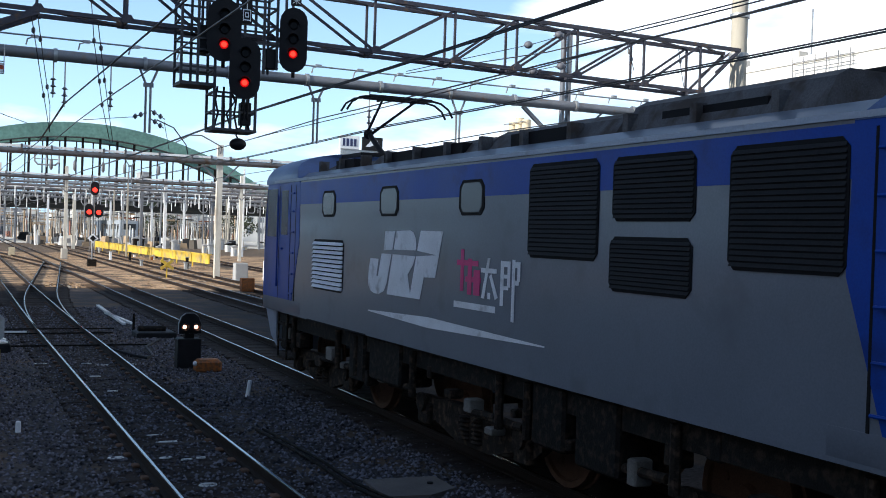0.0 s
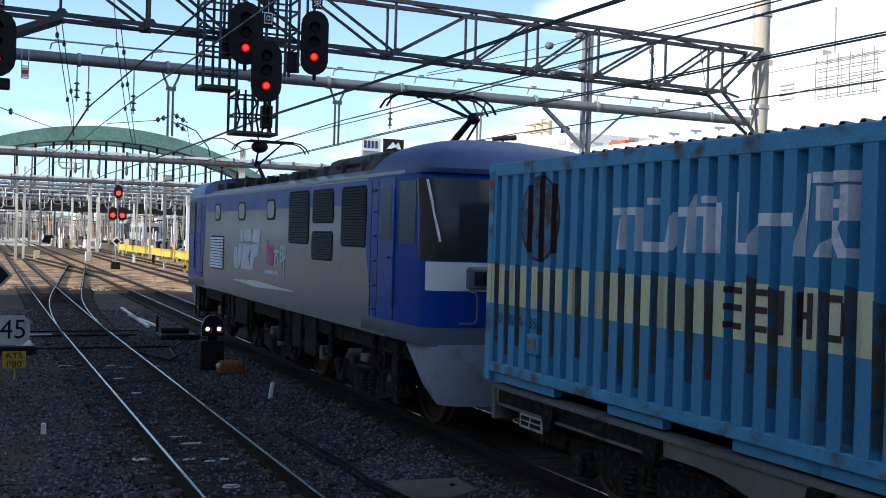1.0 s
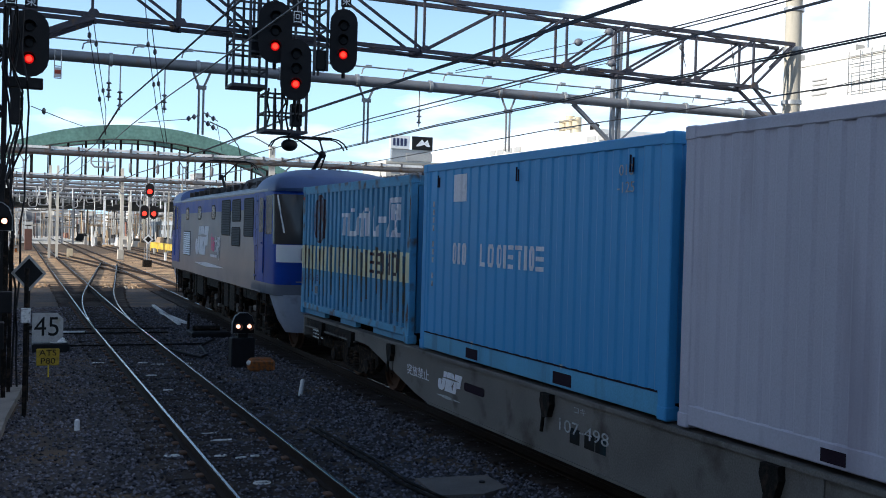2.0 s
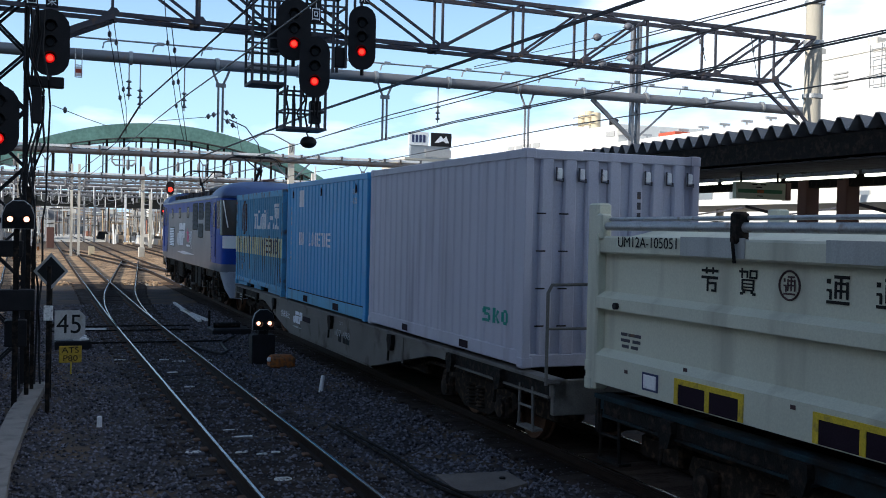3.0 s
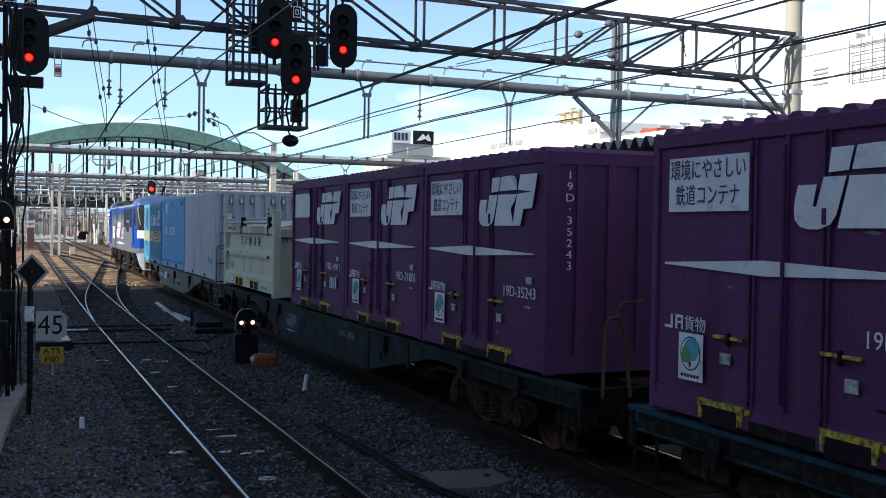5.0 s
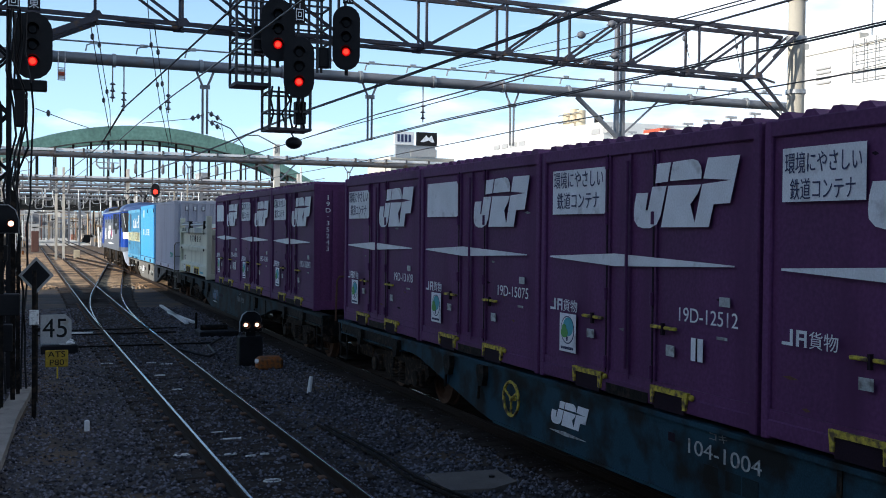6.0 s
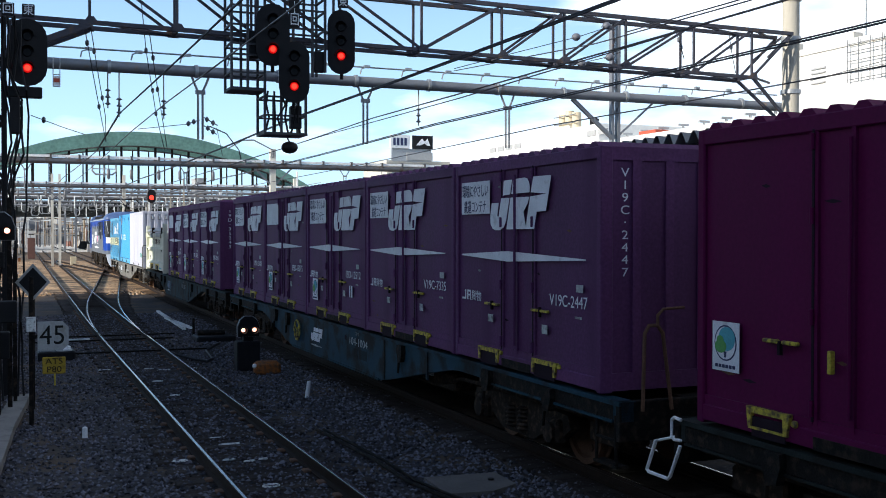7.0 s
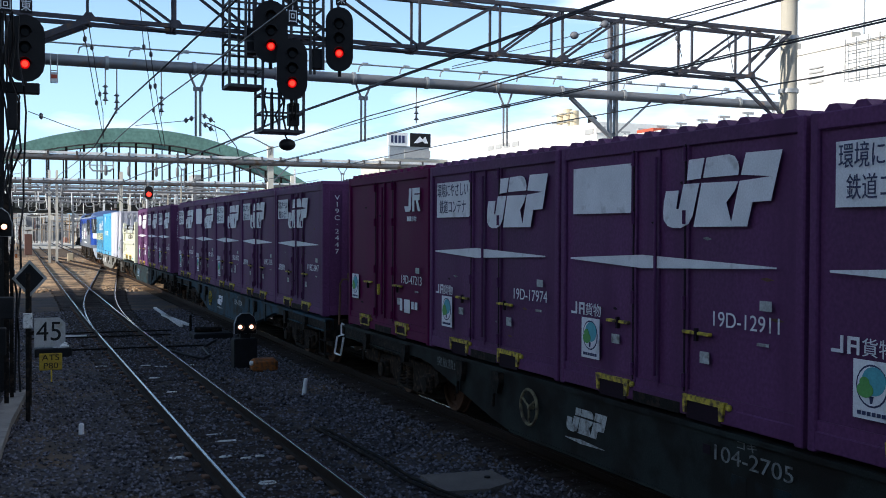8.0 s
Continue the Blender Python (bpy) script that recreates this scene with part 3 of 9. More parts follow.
# ---- the big forms out of view that shade the platform end ----
def build_station_block():
    # unseen block, its depth and end set by where the shadow edge falls
    bm = box(shape(), -32, -26, -90, 40.8, -0.2, 18.5)
    b = solo("station_building", bm, M["facade_c"], label="plain unseen building, placed so its shadow covers the platform end", category="building", kind="structure")
    bm = box(shape(), -7.0, 1.22, -60, 4.6, -0.2, 1.1, 0.02)
    solo("platform_own", bm, M["concrete"], label="grey concrete platform end", category="platform", kind="structure")
    # unseen block over the tracks behind the camera, added to hide part of the sky
    bm = box(shape(), -60, 60, -75, -24.0, 6.2, 10.5)
    solo("station_concourse", bm, M["facade_c"], label="unseen grey block over the tracks, added to hide sky", category="building", kind="structure")
    for x in (-12, 4.7, 8.7, 22):
        solo("concourse_column", box(shape(), x - 0.4, x + 0.4, -32, -31.2, -0.2, 6.2), M["concrete"], label="concrete column added under the unseen block", category="column", kind="structure")
    # unseen platform canopy behind the camera, added to block skylight near it
    t = thing("unseen_canopy", (-3.0, 0, 0), "unseen grey sheet canopy on columns, added to dim the near train", "canopy")
    bm = shape()
    quad_strip(bm, [[(x, y, z) for x, z in ((-4.2, 4.75), (0.0, 4.45), (4.1, 4.75), (4.1, 4.70), (0.0, 4.40), (-4.2, 4.70))] for y in (-58.0, -4.0)])
    part("roof", bm, M["canopy"], t, "grey sheet roof", smooth=False)
    for k in range(8):
        y = -5.0 - 7 * k
        part("column", box(shape(), -0.15, 0.15, y - 0.15, y + 0.15, 1.1, 4.4, 0.02), M["brown"], t, "brown steel column", smooth=False)
        part("rafter", bar(shape(), (-4.0, y, 4.62), (0, y, 4.3), 0.1, 0.2), M["dark"], t, smooth=False)
        part("rafter", bar(shape(), (3.9, y, 4.62), (0, y, 4.3), 0.1, 0.2), M["dark"], t, smooth=False)


build_station_block()


# ---- gantries and wires ----
def hanger(bm_steel, bm_pot, x, y, z0, z1):
    """A hanging rod with a string of small insulators at its lower half."""
    rod(bm_steel, (x, y, z0), (x, y, z1), 0.018, 6)
    turned(bm_pot, [p for i in range(3) for p in ((0.022, 0.16 * i), (0.075, 0.16 * i + 0.02), (0.03, 0.16 * i + 0.06))], "z", (x, y, z1 + 0.08), 10)


def forked_dropper(bm, x, y, z0, z1, spread=0.42, gap=0.11):
    """The forked arms under a beam that hold a pair of upright tubes."""
    mid = z0 - 0.38
    for s in (-1, 1):
        pipe(bm, [(x + s * spread / 2, y, z0), (x + s * spread * 0.36, y, z0 - 0.16), (x + s * gap / 2, y, mid), (x + s * gap / 2, y, z1)], 0.03, 8)
    box(bm, x - 0.12, x + 0.12, y - 0.03, y + 0.03, mid - 0.06, mid + 0.04)


def build_truss_gantry():
    g = thing("truss_gantry", (0, 20, 0), "rusty lattice steel gantry spanning the tracks on a concrete pole", "gantry")
    z_low = lambda x: 6.40 - 0.0098 * x
    z_up = lambda x: 7.42 - 0.006 * x
    x0, x1 = -0.55, 17.0
    for d in (-0.28, 0.28):
        bm = shape()
        bar(bm, (x0, d, z_low(x0)), (x1 - 1.1, d, z_low(x1)), 0.075, 0.075)
        part("lower_chord", bm, M["truss"], g, smooth=False)
        bm = shape()
        bar(bm, (x0, d, z_up(x0)), (x1, d, z_up(x1)), 0.08, 0.08)
        part("upper_chord", bm, M["truss"], g, smooth=False)
    nodes = [1.38, 2.9, 4.35, 6.0, 7.7, 9.48, 10.95, 12.47, 14.25, 15.85]
    for d in (-0.28, 0.28):
        for i, x in enumerate(nodes):
            bm = shape()
            bar(bm, (x + 0.06 * d, d, z_low(x)), (x + 0.06 * d, d, z_up(x)), 0.045, 0.045)
            part("upright", bm, M["truss"], g, smooth=False)
            bm = shape()
            if x < 7:
                nx = nodes[i + 1]
                bar(bm, (nx, d, z_low(nx)), (x, d, z_up(x)), 0.048, 0.048)
            else:
                nx = nodes[i + 1] if i + 1 < len(nodes) else 17.0
                bar(bm, (x, d, z_low(x)), (nx, d, z_up(nx)), 0.048, 0.048)
            part("diagonal", bm, M["truss"], g, smooth=False)
    for i, x in enumerate(nodes):
        nx = nodes[i + 1] if i + 1 < len(nodes) else 16.8
        for p, q, w in (((x, -0.28, z_low(x)), (x, 0.28, z_low(x)), 0.05), ((x, -0.28, z_low(x)), (nx, 0.28, z_low(nx)), 0.04), ((x, -0.28, z_up(x)), (nx, 0.28, z_up(nx)), 0.04)):
            part("cross_brace", bar(shape(), p, q, w, w), M["truss"], g, smooth=False)
        for d in (-0.33, 0.33):
            part("gusset_plate", slab(shape(), [(x - 0.10, z_low(x) - 0.05), (x + 0.10, z_low(x) - 0.05), (x + 0.10, z_low(x) + 0.03), (x + 0.05, z_low(x) + 0.10), (x - 0.05, z_low(x) + 0.10), (x - 0.10, z_low(x) + 0.03)], "y", d - 0.012, d + 0.012), M["truss"], g, smooth=False)
    bm = shape()
    rod(bm, (17.2, 0, -0.3), (17.2, 0, 11.0), 0.215, 24, 0.185)
    part("concrete_pole", bm, M["pole"], g, "tapered concrete pole")
    for z in (6.0, 7.25, 8.2):
        part("pole_band", turned(shape(), [(0.222, -0.05), (0.235, -0.05), (0.235, 0.05), (0.222, 0.05)], "z", (17.2, 0, z), 24), M["galv"], g)
    bm = shape()
    for d in (-0.28, 0.28):
        bar(bm, (15.85, d, z_low(15.85)), (16.95, d * 0.5, 5.35), 0.06, 0.06)
        bar(bm, (16.3, d, z_up(16.3) - 0.6), (17.05, d * 0.5, z_up(17)), 0.05, 0.05)
    part("knee_brace", bm, M["truss"], g, smooth=False)
    # lattice post at the left end
    for sx in (-0.55, -0.05):
        for d in (-0.25, 0.25):
            part("lattice_leg", bar(shape(), (sx, d, -0.3), (sx, d, 8.2), 0.09, 0.09), M["black"], g, "dark painted post leg", smooth=False)
    bm = shape()
    z, flip = 0.1, 1
    while z < 7.6:
        for d in (-0.25, 0.25):
            bar(bm, (-0.55 if flip > 0 else -0.05, d, z), (-0.05 if flip > 0 else -0.55, d, z + 0.5), 0.045, 0.045)
        for sx in (-0.55, -0.05):
            bar(bm, (sx, -0.25 * flip, z), (sx, 0.25 * flip, z + 0.5), 0.045, 0.045)
        z, flip = z + 0.5, -flip
    part("lattice", bm, M["black"], g, smooth=False)
    bm = shape()
    bar(bm, (-0.05, -0.28, 5.72), (1.38, -0.28, 6.36), 0.11, 0.11)
    bar(bm, (-0.05, 0.28, 5.72), (1.38, 0.28, 6.36), 0.11, 0.11)
    part("corner_brace", bm, M["truss"], g, smooth=False)
    return g


def build_tube_gantry():
    g = thing("tube_gantry", (0, 26.3, 0), "grey steel tube gantry carrying the overhead line", "gantry")
    bm = shape()
    rod(bm, (-1.6, 0, 6.62), (22.5, 0, 6.58), 0.135, 24)
    part("tube_beam", bm, M["tube"], g)
    for x in [0.2 + 2.05 * i for i in range(11)]:
        part("clamp_ring", turned(shape(), [(0.137, -0.04), (0.165, -0.04), (0.165, 0.04), (0.137, 0.04)], "x", (x, 0, 6.61), 20), M["galv"], g)
    bm = shape()
    rod(bm, (0.3, -0.1, 7.0), (22, -0.1, 6.92), 0.022, 6)
    part("cable_rail", bm, M["galv"], g)
    for i in range(18):
        x = 1.6 + 1.15 * i
        bm = shape()
        pipe(bm, [(x, -0.08, 6.78), (x + 0.03, -0.1, 6.92), (x + 0.22, -0.1, 7.0)], 0.02, 6)
        box(bm, x + 0.10, x + 0.26, -0.14, -0.06, 6.95, 7.02)
        part("bracket", bm, M["galv"], g)
    for x, z1 in ((4.4, 4.95), (8.67, 4.98), (12.8, 5.0)):
        forked = shape()
        forked_dropper(forked, x, 0, 6.5, z1)
        part("forked_dropper", forked, M["tube"], g)
    for x, z1 in ((2.22, 5.62), (2.48, 5.42), (3.52, 5.42), (10.16, 5.52)):
        a, b = shape(), shape()
        hanger(a, b, x, 0, 6.5, z1)
        h = part("hanger_rod", a, M["galv"], g)
        part("insulator", b, M["porcelain"], h, "small dark insulator discs")
    for x in (4.4,):
        b = shape()
        for k, z in ((-0.29, 5.33), (-0.16, 5.38), (0.16, 5.45), (0.31, 5.37), (0.18, 5.235), (0.31, 5.15)):
            turned(b, [(0.02, -0.05), (0.07, -0.01), (0.07, 0.01), (0.02, 0.05)], "x", (x + k, 0, z), 10)
        rod(b, (x - 0.36, 0, 5.305), (x - 0.02, 0, 5.43), 0.014, 6)
        rod(b, (x + 0.06, 0, 5.31), (x + 0.40, 0, 5.09), 0.014, 6)
        rod(b, (x + 0.06, 0, 5.51), (x + 0.42, 0, 5.31), 0.014, 6)
        part("steady_arm", b, M["porcelain"], g, "registration arm with dark insulators")
    bm = shape()
    for x in (0.99, 1.14):
        rod(bm, (x, -0.18, 6.05), (x, -0.18, 6.72), 0.012, 6)
    for z in (6.05, 6.2, 6.33):
        rod(bm, (0.99, -0.18, z), (1.14, -0.18, z), 0.012, 6)
    tag_frame = part("tag_frame", bm, M["galv"], g)
    part("tag_plate", box(shape(), 1.0, 1.13, -0.185, -0.175, 6.07, 6.30, 0.004), M["white"], tag_frame, "white plate")
    part("tag_band", box(shape(), 1.0, 1.13, -0.192, -0.186, 6.15, 6.24), M["roof_red"], tag_frame, "red band")
    bm = shape()
    for sx in (-0.1, 0.1):
        bar(bm, (16.4 + sx, 0.25, -0.2), (16.4 + sx, 0.25, 8.8), 0.09, 0.16)
    for z in [0.4 + 0.7 * i for i in range(12)]:
        bar(bm, (16.3, 0.25, z), (16.5, 0.25, z + 0.35), 0.04, 0.04)
    part("post", bm, M["tube"], g, "white-grey built-up steel post", smooth=False)
    bm = shape()
    bar(bm, (14.9, 0.1, 6.48), (16.3, 0.2, 5.4), 0.10, 0.10)
    bar(bm, (17.6, 0.1, 6.48), (16.5, 0.2, 5.5), 0.05, 0.05)
    part("knee_brace", bm, M["tube"], g, smooth=False)
    bm = shape()
    bar(bm, (-1.3, 0, -0.2), (-1.3, 0, 7.4), 0.2, 0.2)
    part("end_post", bm, M["tube"], g, smooth=False)
    return g


def build_far_gantry(y, z, x0, x1, posts, droppers, name, label):
    g = thing(name, (0, y, 0), label, "gantry", group="far gantries")
    # sunlit top and shaded underside are put into tray and beam colours
    bm = shape()
    rod(bm, (x0, 0, z), (x1, 0, z), 0.16, 12)
    part("tube_beam", bm, M["beam_grey"], g, "tube beam, its shaded underside put into a dark colour")
    bm = shape()
    bar(bm, (x0, 0, z + 0.25), (x1, 0, z + 0.25), 0.2, 0.13)
    part("cable_rail", bm, M["white"], g, "cable tray, its sunlit top put into white paint", smooth=False)
    for x, w in posts:
        bm = shape()
        bar(bm, (x, 0.2, -0.25), (x, 0.2, z + 1.0), w, w)
        part("post", bm, M["pale_post"], g, "pale painted steel post", smooth=False)
        bm = shape()
        bar(bm, (x, 0.1, z - 1.2), (x - 1.1, 0.1, z - 0.1), 0.08, 0.08)
        bar(bm, (x, 0.1, z - 1.2), (x + 1.1, 0.1, z - 0.1), 0.08, 0.08)
        part("knee_brace", bm, M["tube"], g, smooth=False)
    rng = random.Random(int(y))
    x = x0 + 1.0
    while x < x1:
        part("cable_clip", box(shape(), x - 0.05, x + 0.05, -0.16, 0.12, z - 0.05, z + 0.36), M["beam_grey"], g, "grey cable clip", smooth=False)
        if rng.random() < 0.3:
            part("insulator", turned(shape(), [(0.02, -0.95), (0.09, -0.85), (0.09, -0.45), (0.02, -0.35), (0.02, 0)], "z", (x, 0, z), 8), M["porcelain"], g, "dark insulator")
        x += rng.uniform(0.9, 1.9)
    for x in droppers:
        bm = shape()
        forked_dropper(bm, x, 0, z - 0.1, z - 1.5, 0.6, 0.14)
        part("forked_dropper", bm, M["tube"], g)
    return g


def catenary(name, pts, r, material, label):
    """A wire through points, sagging a little in each span."""
    bm, line = shape(), [Vector(pts[0])]
    for p, q in zip(pts, pts[1:]):
        p, q = Vector(p), Vector(q)
        n, sag = 10, (q - p).length ** 2 * 0.00006
        for i in range(1, n + 1):
            k = i / n
            c = p.lerp(q, k) - Vector((0, 0, 4 * sag * k * (1 - k)))
            line.append(c)
    quad_strip(bm, [[(c.x + r * math.cos(a), c.y, c.z + r * math.sin(a)) for a in (0, 1.2566, 2.5133, 3.7699, 5.0265)] for c in line])
    return solo(name, bm, material, label=label, category="wire", group="overhead wires")


build_truss_gantry()
build_tube_gantry()
build_far_gantry(60, 6.5, -14, 34, [(-4.5, 0.3), (14.2, 0.32), (30, 0.3)], [0.9, 9.2, 18.5], "far_gantry", "grey tube gantry across the sunlit tracks")
build_far_gantry(93, 6.55, -20, 44, [(3.42, 0.2), (4.0, 0.2), (9.15, 0.26), (24, 0.26), (-11, 0.26)], [-2, 6.7, 12, 17], "far_gantry", "pale tube gantry with white posts")
build_far_gantry(128, 6.6, -30, 60, [(-8, 0.35), (13.5, 0.35), (30, 0.35)], [2.7, 6.7, 20], "far_gantry", "pale tube gantry with white posts")

# the near track's wires hang a little higher and swing to the hanger under the tube gantry
for x, zc, lead in ((2.75, 5.08, [(2.75, 16.3, 5.63), (2.46, 26.3, 5.48), (2.80, 38, 5.42)]), (6.73, 4.94, [(6.73, 26.3, 5.56)]), (10.65, 4.94, [(10.65, 26.3, 5.56)])):
    swing = 0.0 if x < 3 else 0.15
    catenary("contact_wire", [(x, -30, zc), (x, 20, zc), (x + swing, 26.3, zc), (x - swing * 0.7, 60, 4.95), (x, 93, 4.95), (x, 128, 4.95), (x, 180, 4.95)], 0.012, M["copper"], "thin contact wire over a track")
    catenary("messenger_wire", [(x, -30, 5.62), *lead, (x, 60, 5.6), (x, 93, 5.6), (x, 128, 5.6), (x, 180, 5.6)], 0.017, M["wire"], "thick messenger wire over a track")
    catenary("messenger_wire", [(x + 0.06, -30, 5.66), *[(u + 0.05, v, w + 0.05) for u, v, w in lead], (x + 0.05, 60, 5.65), (x + 0.05, 93, 5.65)], 0.014, M["wire"], "thick messenger wire over a track")


# ---- the train ----
def reach(t):
    """How far along the track the train's reference point stands."""
    return 0.962 + 9.425 * t + 0.04118 * t * t - 0.00041 * t ** 3 - 0.033 * min(1.5, max(0.0, t - 4.5)) - 0.0085 * max(0.0, t - 6) ** 3


MOVERS = []      # thing, distance behind the reference point
WHEELS = []      # wheelset, its radius, its place along its vehicle


def mover(ob, s):
    MOVERS.append((ob, s))
    ob.location = (train_line(reach(0) - s), reach(0) - s, ob.location.z)
    return ob


def slant_mark(y0, z0, w, h):
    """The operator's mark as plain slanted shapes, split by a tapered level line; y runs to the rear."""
    hook = [(0.026, 0.547), (0.150, 0.547), (0.125, 0.280), (0.150, 0.275), (0.195, 0.635), (0.338, 0.635), (0.280, 0.180), (0.243, 0.060), (0.170, 0.0), (0.100, 0.0), (0.045, 0.030), (0.006, 0.115), (0.0, 0.235), (0.006, 0.385)]
    cap = [(0.242, 0.980), (0.382, 0.985), (0.350, 0.700), (0.226, 0.685)]
    crown = [(0.402, 0.985), (0.500, 0.995), (0.590, 1.0), (0.635, 0.970), (0.664, 0.890), (0.674, 0.800), (0.668, 0.712), (0.372, 0.705)]
    foot = [(0.290, 0.015), (0.360, 0.635), (0.668, 0.628), (0.640, 0.500), (0.572, 0.350), (0.614, 0.075), (0.680, 0.630), (0.930, 0.665), (0.690, 0.710), (0.728, 1.0), (1.0, 0.995), (0.922, 0.350), (0.782, 0.340), (0.742, 0.020)]
    return [[(y0 - u * w, z0 + v * h) for u, v in p][::-1] for p in (hook, cap, crown, foot)]


def swoosh(y0, z0, w, h):
    return [[(y0 - u * w, z0 + v * h) for u, v in p][::-1] for p in ([(0, 0.42), (0.42, 0.0), (0.42, 1.0), (0, 0.55)], [(0.42, 0.0), (1, 0.45), (1, 0.55), (0.42, 1.0)])]


def rect(y0, y1, z0, z1):
    """An upright rectangle from y0 back to y1."""
    return [(y1, z0), (y0, z0), (y0, z1), (y1, z1)]


def corner_castings(t, material, hx, hy, h, s=0.15):
    blocks("corner_casting", material, t, [(sx * (hx - s / 2 + 0.012) - s / 2, sx * (hx - s / 2 + 0.012) + s / 2, sy * (hy - s / 2 + 0.010) - s / 2, sy * (hy - s / 2 + 0.010) + s / 2, z - 0.006 * (z < 0.1), z + 0.126, 0.012)
                                           for sx in (-1, 1) for sy in (-1, 1) for z in (0, h - 0.12)])


PLAIN_LABELS = ((2.58, 2.68, 0.42, 0.60), (2.76, 3.0, 0.40, 0.60), (3.06, 3.16, 0.47, 0.58), (3.2, 3.3, 0.47, 0.58))


def purple_container(style, number, s, paint_name="purple", label=""):
    """A twelve-foot rail container. style: slogan, blank or plain (the panel beside the mark)."""
    L, HX, H = 3.715, 1.225, 2.5
    HY = L / 2
    t = thing("container", (0, 0, 1.03), label or "purple rail container with white markings", "container", group="purple containers")
    mat = M[paint_name]
    part("body", box(shape(), -HX + 0.03, HX - 0.03, -HY + 0.02, HY - 0.02, 0.2, H - 0.03), mat, t, smooth=False)
    blocks("corner_post", mat, t, [(*sorted((sx * (HX + 0.004), sx * (HX - 0.14))), *sorted((sy * (HY + 0.003), sy * (HY - 0.09))), -0.002, H + 0.003, 0.012) for sx in (-1, 1) for sy in (-1, 1)])
    for sx in (-1, 1):
        a, b = sorted((sx * HX, sx * (HX - 0.1)))
        blocks("bottom_rail", mat, t, [(a, b, -HY, HY, 0.02, 0.16, 0.01)])
        blocks("top_rail", mat, t, [(a, b, -HY, HY, H - 0.13, H, 0.01)])
        blocks("ledge", mat, t, [(*sorted((sx * (HX - 0.012), sx * (HX - 0.08))), -HY + 0.05, HY - 0.05, 0.16, 0.24)])
        blocks("door_rib", mat, t, [(*sorted((sx * (HX - 0.005), sx * (HX - 0.05))), HY - k - 0.02, HY - k + 0.02, 0.2, H - 0.1) for k in (1.38, 1.43, 1.80, 2.20, 2.25)])
    for sy in (-1, 1):
        blocks("end_rib", mat, t, [(x - 0.05, x + 0.05, *sorted((sy * HY * 0.999, sy * (HY - 0.05))), 0.2, H - 0.1) for x in (-0.8, -0.4, 0, 0.4, 0.8)])
        blocks("end_rail", mat, t, [(-HX + 0.12, HX - 0.12, *sorted((sy * (HY - 0.002), sy * (HY - 0.08))), z0, z1) for z0, z1 in ((0.02, 0.2), (H - 0.14, H - 0.005))])
    # ribbed roof
    bm = shape()
    n = 13
    outline = [(-HY + 0.02, H - 0.04)]
    for i in range(n):
        a = -HY + 0.06 + i * (L - 0.12) / n
        w = (L - 0.12) / n
        outline += [(a + 0.15 * w, H + 0.0), (a + 0.35 * w, H + 0.055), (a + 0.65 * w, H + 0.055), (a + 0.85 * w, H + 0.0)]
    outline += [(HY - 0.02, H - 0.04)]
    slab(bm, outline, "x", -HX + 0.03, HX - 0.03)
    part("roof", bm, mat, t, "ribbed roof", smooth=False)
    blocks("door_joint", M["seam"], t, [(-HX - 0.001, -HX + 0.03, HY - k - 0.012, HY - k + 0.012, 0.22, H - 0.11) for k in (1.405, 2.225)], "dark rubber door joint")
    up = 0.032 if style == "plain" else 0.0
    for a0, a1 in ((0.68, 1.19), (2.40, 2.91)) if style == "plain" else ((0.77, 1.37), (2.23, 2.82)):
        y0, y1 = HY - a0, HY - a1
        bm = shape()
        slab(bm, [(u, v + up) for u, v in [(y1 + 0.035, 0.045), (y1 + 0.075, 0.045), (y1 + 0.080, 0.158), (y0 - 0.060, 0.158), (y0 - 0.055, 0.045), (y0 - 0.020, 0.045), (y0, 0.205), (y1, 0.205)]], "x", -HX - 0.024, -HX + 0.05)
        if style == "plain":
            box(bm, -HX - 0.02, -HX + 0.03, y1 + 0.03, y0 - 0.02, 0.06, 0.08)
        f = part("fork_pocket", bm, M["yellow_worn"], t, "worn yellow frame of a fork pocket", smooth=False)
        # flat dark plate painted in for the shade inside the pocket
        part("pocket_hollow", box(shape(), -HX - 0.008, -HX + 0.02, y1 + 0.07, y0 - 0.05, 0.0, 0.16), M["seam"], f, "flat dark patch for the shaded pocket hollow", smooth=False)
        part("tie_down", box(shape(), -HX - 0.03, -HX + 0.01, y1 - 0.07, y1 - 0.015, 0.145, 0.20, 0.012), M["yellow_worn"], t, "small yellow lashing eye", smooth=False)
    # flat dark strip on the sill in place of a hollow's shade
    part("sill_gap", box(shape(), -HX - 0.004, -HX + 0.02, HY - 2.17, HY - 1.42, 0.015, 0.115), M["dark"], t, "dark strip standing for the shaded hollow under the sill", smooth=False)
    for k in (1.05, 2.45) if style == "plain" else (1.14, 2.40):
        y = HY - k
        for d in (-0.13, 0.09):
            part("latch", box(shape(), -HX - 0.03, -HX + 0.01, y + d - 0.085, y + d + 0.085, 0.735 + up, 0.765 + up, 0.006), M["yellow_worn"], t, "yellow door latch", smooth=False)
        part("latch_bolt", box(shape(), -HX - 0.02, -HX + 0.01, y - 0.02, y + 0.01, 0.68, 0.79), M["seam"], t, smooth=False)
    for k in (1.405, 2.225):
        for z in (0.32, 1.0, 1.75, 2.3):
            part("hinge", rod(shape(), (-HX - 0.012, HY - k, z - 0.06), (-HX - 0.012, HY - k, z + 0.06), 0.018, 8), mat, t)
    if style == "plain":
        part("latch_handle", box(shape(), -HX - 0.035, -HX + 0.01, HY - 1.63, HY - 1.59, 0.60, 0.77, 0.006), M["yellow_worn"], t, "upright yellow latch handle", smooth=False)
